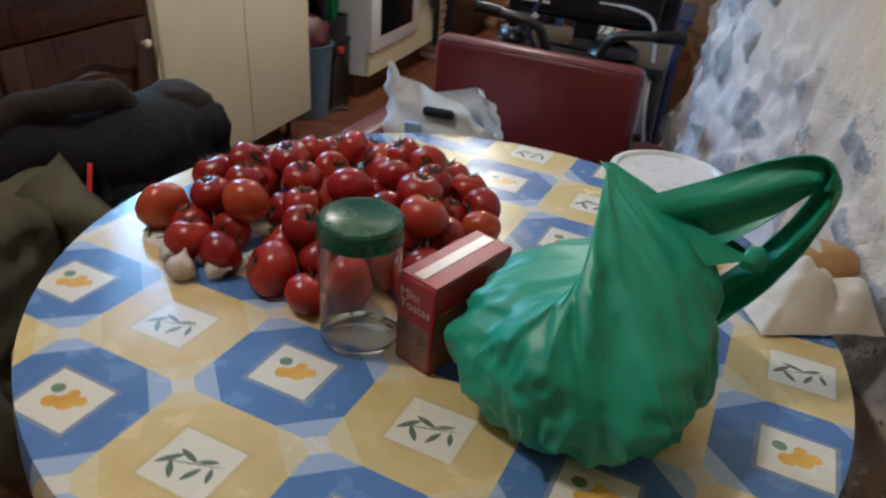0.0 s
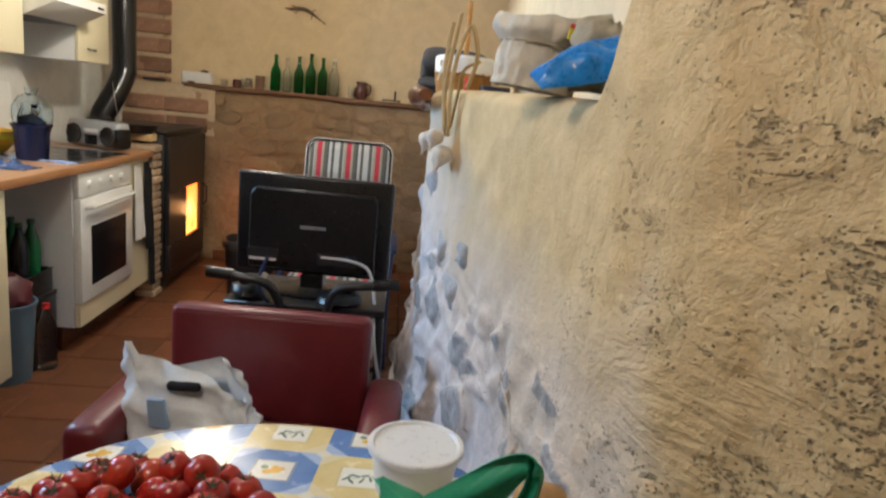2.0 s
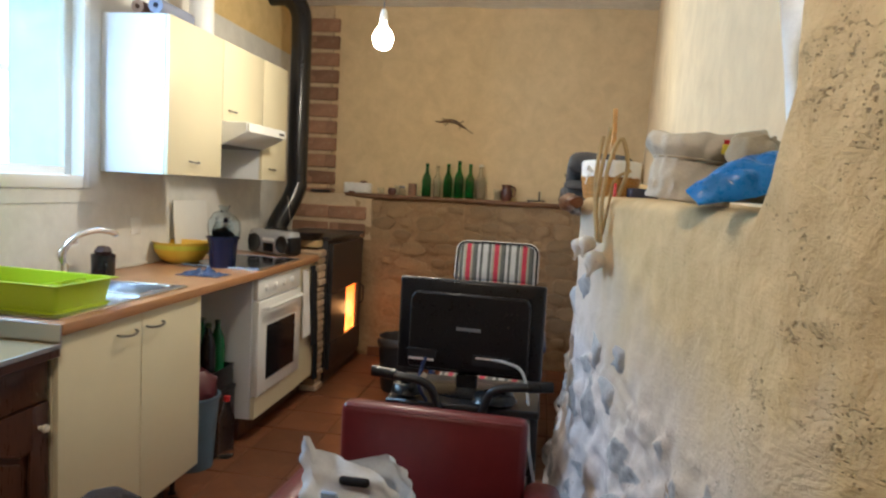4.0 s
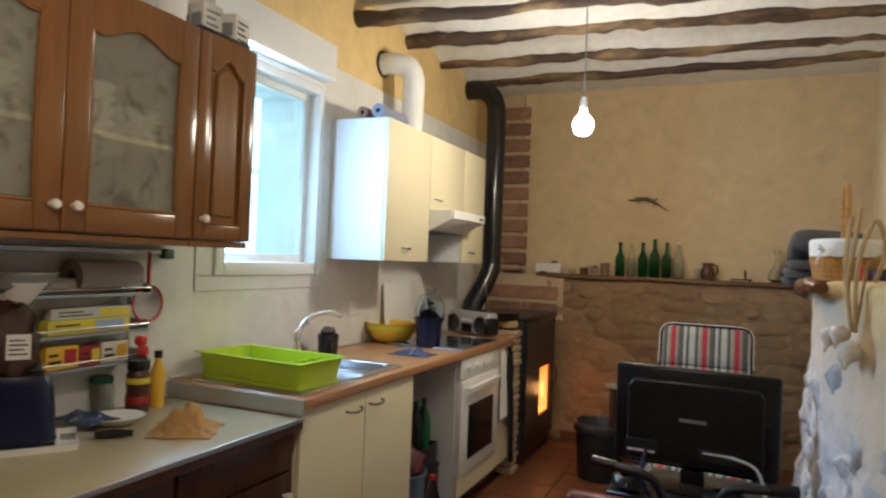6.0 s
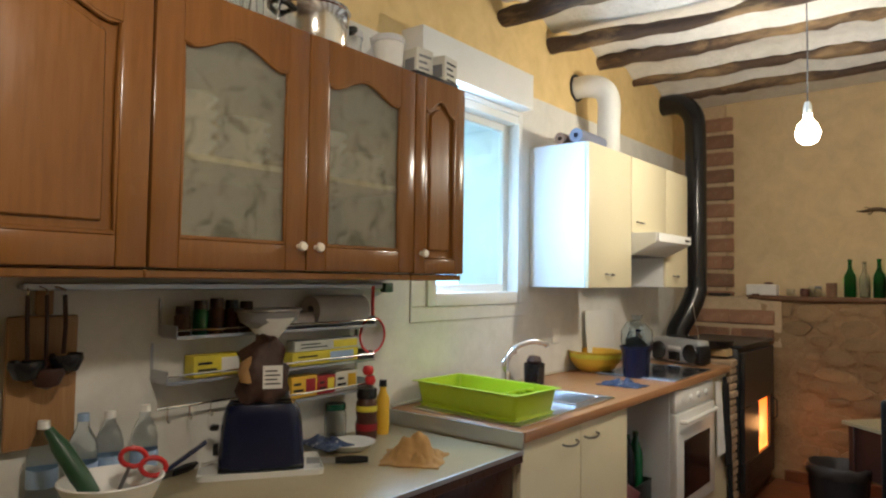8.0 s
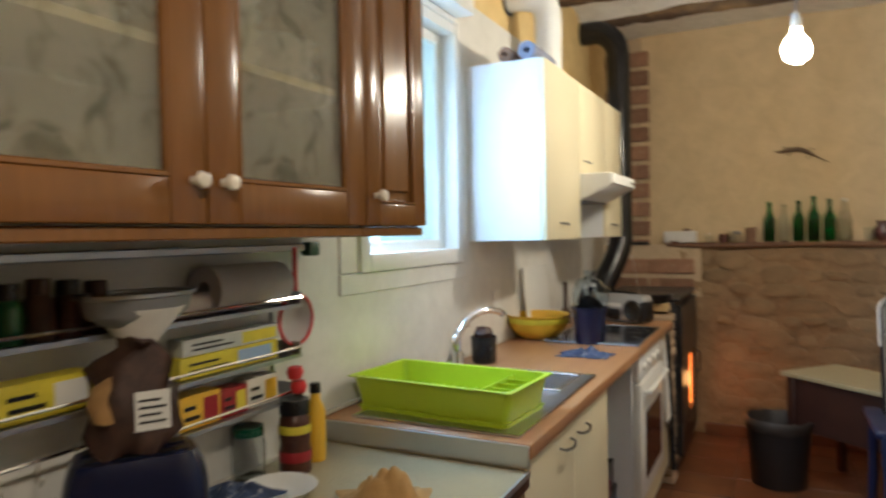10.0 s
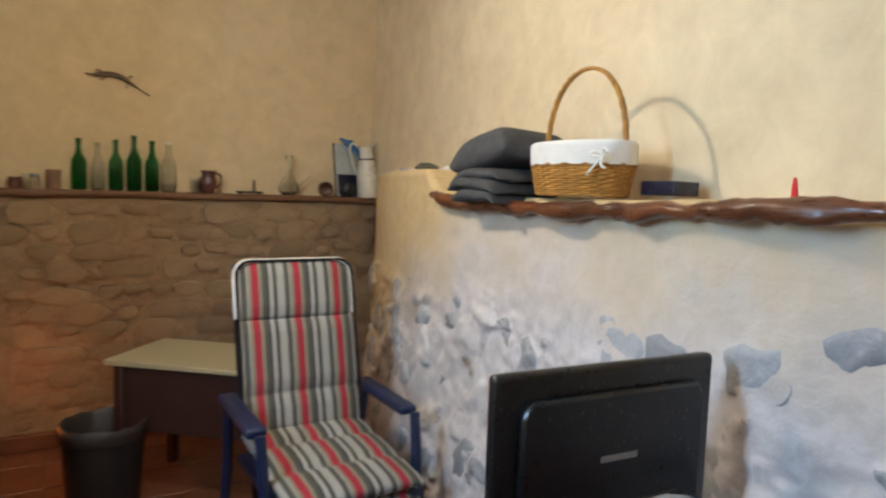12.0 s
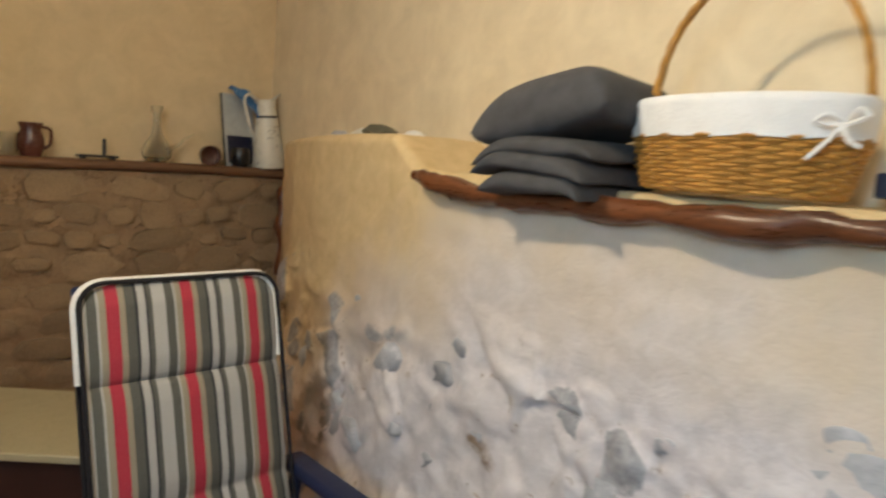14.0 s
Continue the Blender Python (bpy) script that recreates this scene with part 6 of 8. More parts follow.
part("foot", lathe([(0, 0), (0.11, 0), (0.115, 0.006), (0.05, 0.016), (0, 0.018)], 30, squash=(1.3, 0.85)), M_BLACKP, tv, at=(0, 0, -0.003))
ts = thing("tubular_stand", (0.01, 2.85, 0), "black tubular metal stand carrying the television", "stand")
part("shelf", boxes((-0.24, 0.24, -0.16, 0.16, 0.672, 0.696), bev=0.004), M_BLACKM, ts)
part("shelf", boxes((-0.23, 0.23, -0.15, 0.15, 0.36, 0.378), bev=0.004), M_BLACKM, ts)
for sx in (-1, 1):
    for sy in (-1, 1):
        part("leg", tube([(sx * 0.225, sy * 0.145, 0.68), (sx * 0.235, sy * 0.155, 0.02)], 0.013, 10), M_BLACKM, ts)
    part("handlebar", tube(curve_pts([(sx * 0.06, -0.17, 0.655), (sx * 0.085, -0.20, 0.745), (sx * 0.12, -0.21, 0.775), (sx * 0.19, -0.21, 0.785), (sx * 0.27, -0.20, 0.79)], 22), 0.013, 10), M_BLACKM, ts, "curved black handlebar")
    part("grip", tube([(sx * 0.20, -0.209, 0.787), (sx * 0.275, -0.199, 0.791)], 0.017, 10), M_BLACKP, ts)
for z in (0.20, 0.50):
    part("crossbar", tube([(-0.23, -0.15, z), (0.23, -0.15, z)], 0.010, 8), M_BLACKM, ts)
solo("white_cable", tube(curve_pts([(0.05, 2.825, 0.815), (0.13, 2.80, 0.815), (0.19, 2.79, 0.79), (0.215, 2.76, 0.70), (0.225, 2.66, 0.60), (0.255, 2.65, 0.45), (0.27, 2.66, 0.30), (0.22, 2.68, 0.12), (0.20, 2.70, 0.006)], 50), 0.005, 8), M_GREYLITE, (0, 0, 0), "pale cable hanging from the television", "cable")
solo("cable_tag", boxes((-0.008, 0.008, -0.001, 0.001, -0.02, 0.02), bev=0), M_PAPER, (-0.115, 2.675, 0.775), "small white tag on a cable", "tag", rot=(0, 35, 0))
solo("blue_cable", tube(curve_pts([(-0.13, 2.825, 0.80), (-0.13, 2.72, 0.77), (-0.12, 2.68, 0.74), (-0.10, 2.69, 0.70)], 16), 0.006, 8), M_BLUEARM, (0, 0, 0), "blue cable behind the television", "cable")
db = thing("set_top_box", (-0.03, 2.80, 0.379), "black set-top box on the lower shelf", "box")
part("case", boxes((-0.15, 0.15, -0.09, 0.09, 0, 0.045), bev=0.004), M_BLACKP, db)
for x, w, h in ((-0.17, 0.05, 0.045), (0.11, 0.07, 0.035)):
    solo("cable_coil", rough_up(lathe([(w * 0.4, 0), (w, h * 0.3), (w * 0.9, h * 0.8), (w * 0.45, h)], 20), 0.008, 40), M_BLACKP, (x, 2.74, 0.697), "bundle of black cable on the stand", "cable", smooth=70)

# ---- burgundy armchair ----
rc = thing("leather_armchair", (-0.05, 2.30, 0), "burgundy leather armchair pushed up to the table", "armchair", rot=(0, 0, -3))


def cushion(x0, x1, y0, y1, z0, z1, r=0.02, sag=0.0):
    bm = bmesh.new()
    box(bm, x0, x1, y0, y1, z0, z1, bev=r, seg=3)
    return bm


part("backrest", cushion(-0.262, 0.262, 0.135, 0.205, 0.40, 0.750, 0.022), M_BURG, rc)
part("seat", cushion(-0.255, 0.255, -0.28, 0.134, 0.36, 0.46, 0.025), M_BURG, rc)
for s in (-1, 1):
    part("armrest", cushion(s * 0.31 - 0.048, s * 0.31 + 0.048, -0.22, 0.20, 0.32, 0.58, 0.03), M_BURG, rc)
    for y in (-0.24, 0.17):
        part("leg", boxes((s * 0.29 - 0.02, s * 0.29 + 0.02, y - 0.02, y + 0.02, 0.0, 0.33), bev=0.004), M_DBROWN, rc)
part("top_seam", tube([(-0.245, 0.141, 0.741), (0.245, 0.141, 0.741)], 0.004, 6), M_BURG, rc, "rounded seam")
for x in (-0.18, -0.06, 0.06, 0.18):
    part("stud", lathe([(0, 0.004), (0.005, 0.003), (0.006, 0), (0, 0)], 10), M_CHROME, rc, at=(x, 0.206, 0.72), rot=(-90, 0, 0))


def shopper(u, v):
    a = 2 * math.pi * u
    h = 0.225 * v
    w, d = 0.160 - 0.015 * v, 0.07 - 0.055 * v
    cx, sx = math.cos(a), math.sin(a)
    wr = 0.022 * noise.noise(Vector((cx * 2.5, sx * 2.5, v * 5))) + 0.008 * noise.noise(Vector((cx * 8, sx * 8, v * 11)))
    return ((w + wr) * math.copysign(abs(cx) ** 0.7, cx), (d + wr) * math.copysign(abs(sx) ** 0.7, sx), h + 0.030 * math.sin(2 * a) * v - 0.05 * v * max(0, cx) ** 3  + 0.03 * v * (cx < -0.6) - 0.012 * v * (cx > 0.5))


wbg = thing("white_carrier_bag", (-0.165, 2.215, 0.462), "white and pale blue plastic carrier bag on the armchair", "plastic bag", rot=(0, -6, -14))
bm = sheet(shopper, 72, 24, wrap=True)
part("bag_body", bm, M_WHITEBAG, wbg, smooth=70)
part("hand_hole", boxes((-0.03, 0.050, -0.044, -0.024, 0.178, 0.199), bev=0.009, seg=3), M_BLACKCLOTH, wbg, "dark cut-out handle opening")
part("print_patch", rough_up(boxes((-0.08, -0.03, -0.050, -0.040, 0.09, 0.16), bev=0.01), 0.004, 30), M_BLUEPRINT, wbg, "pale blue printed patch")

# ---- chair with coats beside the table ----
cc = thing("coat_chair", (-0.64, 1.63, -0.0), "dark wooden chair hung with coats beside the table", "chair", rot=(0, 0, 68))
part("seat", boxes((-0.21, 0.21, -0.40, 0.0, 0.43, 0.46), bev=0.008), M_DBROWN, cc)
part("backrest", boxes((-0.20, 0.20, 0.0, 0.022, 0.60, 0.72), bev=0.008), M_DBROWN, cc)
for x, y in ((-0.19, -0.38), (0.19, -0.38), (-0.19, 0.0), (0.19, 0.0)):
    part("leg", boxes((x - 0.018, x + 0.018, y - 0.012, y + 0.018, 0, 0.43 if y < -0.1 else 0.72), bev=0.004), M_DBROWN, cc)


def drape(w, drop_a, drop_b, thick, seed, flare=0.08):
    def f(u, v):
        x = (u - 0.5) * w
        s = v * (drop_a + drop_b) - drop_a
        n = 0.04 * noise.noise(Vector((x * 6, s * 5, seed))) + 0.03 * abs(noise.noise(Vector((x * 14, s * 9, seed)))) + 0.012 * noise.noise(Vector((x * 30, s * 22, seed)))
        r = 0.05
        if abs(s) < r:
            y, z = s, math.sqrt(max(0.0, r * r - s * s)) * 0.8
        else:
            y, z = math.copysign(r + flare * (abs(s) - r) + n, s), -(abs(s) - r)
        z += 0.02 * noise.noise(Vector((x * 7, seed, 3))) - 0.6 * max(0, abs(x) - 0.17) ** 1.3
        return (x * (1 + 0.12 * abs(s)), y + n * 0.5, z)
    return sheet(f, 46, 40, thick=thick)


def garment(name, at, rot, label, cat, mat, dims, seed, trim=None, sleeves=True, limp=0.022):
    ob = thing(name, at, label, cat, rot=rot)
    w, da, db, th = dims
    part("body", rough_up(rough_up(drape(w, da, db, th, seed, 0.10), limp, 7, seed), 0.009, 24, seed), mat, ob, smooth=75)
    for s in (-1, 1) if sleeves else ():
        c = curve_pts([(s * w * 0.36, 0.02, 0.02), (s * w * 0.42, 0.09, -0.08), (s * w * 0.40, 0.12, -db * 0.45), (s * w * 0.34, 0.15, -db * 0.85)], 22)
        part("sleeve", rough_up(tube(c, [0.052 - 0.0007 * i for i in range(23)], 14), 0.022, 13, seed + s), mat, ob, smooth=75)
    part("collar", rough_up(tube(curve_pts([(-0.11, -0.03, 0.035), (-0.05, -0.05, 0.062), (0.05, -0.05, 0.062), (0.11, -0.03, 0.035)], 16), 0.022, 10), 0.012, 20, seed), mat, ob, smooth=75)
    if trim:
        part("piping", tube(curve_pts([(0.02, 0.09, 0.0), (0.05, 0.13, -0.10), (0.03, 0.17, -0.22), (0.06, 0.20, -0.34)], 22), 0.004, 6), trim, ob, "thin red edge")
    return ob


garment("brown_coat", (-0.65, 1.63, 0.700), (0, 0, 68), "dark brown coat thrown over the chair back", "coat", M_BROWNCLOTH, (0.52, 0.34, 0.30, 0.026), 3.0, sleeves=False, limp=0.010)
garment("black_jacket", (-0.625, 1.635, 0.680), (0, 0, 248), "black jacket with a thin red edge under the coat", "jacket", M_BLACKCLOTH, (0.50, 0.30, 0.52, 0.018), 8.0, M_RED, sleeves=False, limp=0.012)
garment("olive_jumper", (-0.62, 1.40, 0.645), (0, 0, 270), "olive jumper hanging off the end of the chair", "jumper", M_OLIVE, (0.34, 0.22, 0.40, 0.020), 12.0)

# ---- hats, bag and garlic on the wall top ----


def capshape(r, h, seed):
    def f(u, v):
        a = 2 * math.pi * u
        t = v * math.pi / 2
        n = 0.010 * noise.noise(Vector((math.cos(a) * 2, math.sin(a) * 2, v * 3 + seed)))
        return ((r * math.cos(t) + n) * math.cos(a) * 1.12, (r * math.cos(t) + n) * math.sin(a), (h + n) * math.sin(t))
    bm = sheet(f, 40, 14, wrap=True)
    bmesh.ops.remove_doubles(bm, verts=bm.verts, dist=1e-4)
    return bm


def peak(r, l):
    return sheet(lambda u, v: ((r + l * v) * math.cos((u - 0.5) * 1.9) * 1.05, (r + l * v) * math.sin((u - 0.5) * 1.9) * (1 - 0.25 * v), 0.016 - 0.035 * v * v - 0.05 * ((u - 0.5) * 2) ** 2 * (1 - v)), 24, 8, thick=0.003)


def slumped(u, v):
    """A soft hat standing on its crown band: a straight band below, a crumpled, sunken top."""
    a = 2 * math.pi * u
    c, q = math.cos(a), math.sin(a)
    n = noise.noise(Vector((c * 1.6, q * 1.6, 3 + v * 2)))
    f = abs(noise.noise(Vector((c * 3.4, q * 3.4, v * 4))))
    if v < 0.45:
        r, z = 0.066 + 0.004 * n, 0.072 * v / 0.45
    elif v < 0.75:
        k = (v - 0.45) / 0.3
        r, z = 0.066 + 0.016 * math.sin(k * 2.4) + 0.012 * n * k, 0.072 + 0.048 * k + 0.016 * n * k
    else:
        k = (v - 0.75) / 0.25
        r, z = (0.077 + 0.012 * n) * (1 - k), 0.120 + 0.016 * n * (1 - k) - 0.022 * math.sin(k * 1.57)
    return (1.12 * (r - 0.012 * f) * c, (r - 0.012 * f) * q, z)


cp = thing("baseball_hat", (0.470, 1.93, 1.358), "worn beige cloth hat slumped on the wall top", "hat", rot=(0, 6, 0))
bm = sheet(slumped, 72, 44, wrap=True)
bmesh.ops.remove_doubles(bm, verts=bm.verts, dist=1e-4)
part("crown", bm, M_CAPW, cp, smooth=70)
part("seam", tube([(0.0675 * math.cos(i * math.pi / 16), 0.0675 * math.sin(i * math.pi / 16), 0.071) for i in range(32)], 0.0022, 6, closed=True), M_CAP, cp, "darker seam round the band")
part("badge", boxes((-0.010, 0.012, -0.0865, -0.081, 0.082, 0.100), bev=0.002), M_YPRINT, cp, "yellow badge", at=(0.018, 0, 0), rot=(0, 0, 10))
part("badge_top", boxes((-0.008, 0.010, -0.0868, -0.081, 0.1005, 0.107), bev=0.001), M_RED, cp, "red strip of the badge", at=(0.018, 0, 0), rot=(0, 0, 10))
cp = thing("olive_hat", (0.543, 1.815, 1.420), "grey-green cloth cap lying behind the beige hat", "hat", rot=(20, -24, 60))
part("crown", rough_up(capshape(0.040, 0.058, 5), 0.014, 22, 4), M_CAP, cp, smooth=70)
part("peak", peak(0.038, 0.026), M_OLIVE, cp, smooth=60)
solo("dark_cloth", rough_up(lathe([(0, 0), (0.035, 0.004), (0.042, 0.03), (0.034, 0.06), (0, 0.068)], 18), 0.016, 26, 3), M_OLIVE, (0.555, 1.86, 1.362), "crumpled dark cloth behind the hat", "cloth", smooth=70)


def packet(u, v):
    x, y = (u - 0.5) * 0.165, (v - 0.5) * 0.086
    e = max(0.0, 1 - (2 * abs(u - 0.5)) ** 2.5) * max(0.0, 1 - (2 * abs(v - 0.5)) ** 2.5)
    return (x, y * (0.45 + 0.55 * min(1.0, u * 2.2)), 0.004 + e * (0.020 + 0.014 * abs(noise.noise(Vector((x * 22, y * 30, 2))))) + 0.004 * noise.noise(Vector((x * 40, y * 40, 6))))


bm = sheet(packet, 40, 30, thick=0.006)
solo("blue_packet", bm, M_BLUEBAG, (0.512, 1.745, 1.392), "shiny blue plastic packet lying on the wall top", "packet", rot=(38, -22, 12), smooth=60)
solo("packet_label", boxes((-0.018, 0.018, -0.007, 0.007, 0.0, 0.001), bev=0), M_WHITEP, (0.500, 1.722, 1.398), "small white label on the blue packet", "label", rot=(46, -22, 14))
solo("hanging_light_bag", sheet(lambda u, v: (0.02 * math.sin(u * 6) + 0.01 * noise.noise(Vector((u * 4, v * 4, 9))), (u - 0.5) * 0.14 * (1 - 0.5 * v), -0.26 * v), 20, 26, thick=0.003), M_WHITEBAG, (0.578, 1.668, 1.70), "thin white plastic bag hanging at the wall end", "plastic bag", rot=(0, 0, 80), smooth=60)


gs = thing("garlic_string", (0.365, 2.42, 1.345), "plaited dry stalks with garlic bulbs hanging from the wall", "garlic string")
for k, c in enumerate(([(0.0, 0.02, -0.10), (-0.012, 0.01, 0.0), (-0.005, 0.0, 0.09), (0.01, 0.0, 0.19)], [(0.004, 0.0, -0.10), (0.0, -0.02, 0.02), (0.012, -0.03, 0.11), (0.035, -0.04, 0.16), (0.055, -0.03, 0.09), (0.04, 0.0, 0.02)], [(-0.005, 0.0, -0.09), (-0.016, 0.02, 0.03), (-0.012, 0.03, 0.12), (-0.004, 0.03, 0.17)], [(0.008, 0.01, -0.08), (0.02, 0.02, 0.0), (0.03, 0.02, 0.06), (0.07, 0.02, 0.085)])):
    part("stalk", tube(curve_pts(c, 18), 0.0055 if k < 3 else 0.004, 7), M_STALK, gs)
for x, y, z, R in ((-0.028, 0.03, -0.115, 0.024), (0.010, -0.01, -0.145, 0.027), (-0.012, 0.0, -0.105, 0.023), (0.004, 0.03, -0.160, 0.022)):
    bm = lathe(bulb_profile(R), 20)
    part("garlic_bulb", bm, M_GARLIC, gs, at=(x - 0.015, y, z), rot=(160, 20, 0), smooth=70)

# ---- on and around the kitchen counters ----
M_OLIVEG = paint("dark_green_end", (0.02, 0.07, 0.03), 0.4, 0.2, 20.0, 0.1, 0.001)
M_PETWATER = glassy("thin_clear_bottle", (0.85, 0.92, 0.97), 0.06, 1.15)
M_BLUEDISH = paint("blue_grey_bucket", (0.10, 0.16, 0.22), 0.4, 0.1, 9.0, 0.05, 0.001)
M_DARKRED = paint("dark_red_bag", (0.10, 0.012, 0.018), 0.4, 0.3, 12.0, 0.2, 0.002)
M_BOARD = wood("chopping_board_wood", (0.26, 0.13, 0.05), (0.40, 0.23, 0.10), 0.5, along=2, scale=4.0, bump=0.1)
M_CARTON = paint("pale_carton", (0.66, 0.64, 0.56), 0.6, 0.06, 12.0, 0.1, 0.001)
M_COFFEE = paint("coffee_label", (0.07, 0.022, 0.012), 0.3, 0.5, 20.0, 0.05, 0.001)
M_SILVERP = paint("silver_plastic", (0.42, 0.43, 0.44), 0.32, 0.06, 9.0, 0.05, 0.001, metal=0.4)
M_SPICE = paint("dark_spice", (0.07, 0.03, 0.015), 0.6, 0.4, 40.0, 0.2, 0.001)
M_GREYPINK = paint("grey_paper_roll", (0.40, 0.37, 0.37), 0.8, 0.06, 20.0, 0.2, 0.001)
M_ROLLBLUE = paint("blue_grey_roll", (0.20, 0.22, 0.30), 0.7, 0.06, 20.0, 0.2, 0.001)
WT, BT = 0.9005, 0.8415


def open_tray(w, l, h, t=0.004, taper=0.0, lip=0.0):
    """A hollow tray: outside w by l by h, walls t thick, wider at the top by taper."""
    bm = bmesh.new()
    rings = []
    for dx, z in ((-taper, 0.0), (0.0, h), (lip, h), (lip, h + 0.003), (-t, h + 0.003), (-taper - t, t)):
        a, b = w / 2 + dx, l / 2 + dx
        rings.append([bm.verts.new((x, y, z)) for x, y in ((-a, -b), (a, -b), (a, b), (-a, b))])
    for p, q in zip(rings, rings[1:]):
        for i in range(4):
            j = (i + 1) % 4
            bm.faces.new((p[i], p[j], q[j], q[i]))
    bm.faces.new(rings[0][::-1])
    bm.faces.new(rings[-1])
    es = [e for e in bm.edges if abs(e.verts[0].co.z - e.verts[1].co.z) > h * 0.5]
    bmesh.ops.bevel(bm, geom=es, offset=min(0.018, w * 0.2), segments=3, profile=0.5, affect="EDGES")
    return bm


# dish rack
rack = thing("dish_rack", (-1.475, 2.665, WT + 0.010), "lime-green plastic dish rack beside the sink", "dish rack", rot=(0, 0, -4))
part("tray", open_tray(0.462, 0.246, 0.010, 0.003, 0.0, 0.0), M_LIMEP, rack, "lime-green drip tray", at=(0.0, 0, -0.008))
part("basket", open_tray(0.485, 0.258, 0.082, 0.004, 0.014, 0.010), M_LIMEP, rack, at=(-0.002, 0, 0.003))
part("cutlery_divider", boxes((-0.002, 0.002, -0.108, 0.108, 0.0, 0.058), bev=0), M_LIMEP, rack, at=(0.145, 0, 0.022))
for k in range(3):
    part("cutlery_divider", boxes((0.0, 0.070, -0.002, 0.002, 0.0, 0.056), bev=0), M_LIMEP, rack, at=(0.148, -0.055 + 0.055 * k, 0.022))
for k in range(9):
    part("rib", boxes((-0.0015, 0.0015, -0.105, 0.105, 0.0, 0.010), bev=0), M_LIMEP, rack, at=(-0.19 + 0.036 * k, 0, 0.022))

# sink
sk = thing("kitchen_sink", (-1.44, 2.86, WT), "stainless steel sink with a ridged drainer", "sink")
part("rim", boxes((-0.245, 0.235, -0.375, 0.365, 0.0, 0.004), bev=0.001), M_STEEL, sk)
part("bowl_floor", boxes((-0.18, 0.19, 0.10, 0.335, 0.0045, 0.006), bev=0), M_STEEL, sk)
part("bowl_edge", tube([(-0.18, 0.10, 0.007), (0.19, 0.10, 0.007), (0.19, 0.335, 0.007), (-0.18, 0.335, 0.007)], 0.005, 6, closed=True), M_CHROME, sk)
part("rim_edge", tube([(-0.243, -0.373, 0.004), (0.233, -0.373, 0.004), (0.233, 0.363, 0.004), (-0.243, 0.363, 0.004)], 0.004, 6, closed=True), M_CHROME, sk)
for k in range(8):
    part("drainer_ridge", boxes((-0.16, 0.17, -0.003, 0.003, 0.0, 0.004), bev=0.001), M_STEEL, sk, at=(0, 0.118 + 0.028 * k, 0.006))
fa = thing("mixer_tap", (-1.635, 3.05, WT + 0.004), "chrome mixer tap with a curved spout", "tap")
part("base", lathe([(0, 0), (0.027, 0), (0.026, 0.010), (0.020, 0.018), (0.020, 0.075), (0.016, 0.085), (0, 0.086)], 20), M_CHROME, fa)
part("spout", tube(curve_pts([(0, 0, 0.05), (0.0, 0.0, 0.13), (0.02, 0.05, 0.19), (0.05, 0.13, 0.212), (0.075, 0.20, 0.200), (0.08, 0.215, 0.188)], 22), 0.0125, 12), M_CHROME, fa)
part("lever", tube(curve_pts([(0, 0, 0.08), (-0.012, -0.008, 0.12), (-0.004, 0.03, 0.158), (0.01, 0.07, 0.165)], 12), [0.013, 0.012, 0.011, 0.010, 0.010, 0.009, 0.009, 0.008, 0.008, 0.008, 0.007, 0.007, 0.006], 10), M_CHROME, fa)
mg = thing("scourer_mug", (-1.655, 3.32, WT), "dark mug holding scourers beside the tap", "mug")
part("body", lathe([(0, 0), (0.042, 0), (0.047, 0.012), (0.050, 0.100), (0.046, 0.100), (0.042, 0.012), (0, 0.010)], 22), M_BLACKG, mg)
part("handle", tube(curve_pts([(0.03, -0.03, 0.07), (0.055, -0.055, 0.06), (0.05, -0.05, 0.03), (0.03, -0.03, 0.02)], 10), 0.005, 6), M_BLACKG, mg)
solo("scourer", rough_up(lathe([(0, 0), (0.03, 0.004), (0.036, 0.022), (0.024, 0.040), (0, 0.044)], 16), 0.008, 60, 2), M_DBROWN, (-1.655, 3.32, WT + 0.092), "dark brown scouring pad in the mug", "scourer")

# yellow bowl, planter, cloth, board, utensil
yb = thing("yellow_bowl", (-1.655, 3.96, WT), "yellow plastic bowl with a patterned rim on the worktop", "bowl")
part("bowl", lathe([(0, 0.004), (0.070, 0.0), (0.105, 0.018), (0.135, 0.060), (0.142, 0.105), (0.148, 0.108), (0.148, 0.113), (0.138, 0.110), (0.129, 0.062), (0.100, 0.024), (0, 0.010)], 34), M_YELLOWP, yb, smooth=60)
part("rim_band", lathe([(0.1385, 0.075), (0.1405, 0.085), (0.1425, 0.100), (0.1412, 0.085)], 34), M_YPRINT, yb, "paler printed rim band")
pp = thing("navy_tub", (-1.395, 3.90, WT), "dark navy round plastic tub holding empty bottles", "tub")
part("tub", lathe([(0, 0), (0.064, 0), (0.072, 0.12), (0.080, 0.150), (0.084, 0.150), (0.084, 0.160), (0.074, 0.158), (0.066, 0.12), (0.058, 0.008), (0, 0.008)], 26), M_NAVY, pp)
rnd = random.Random(5)


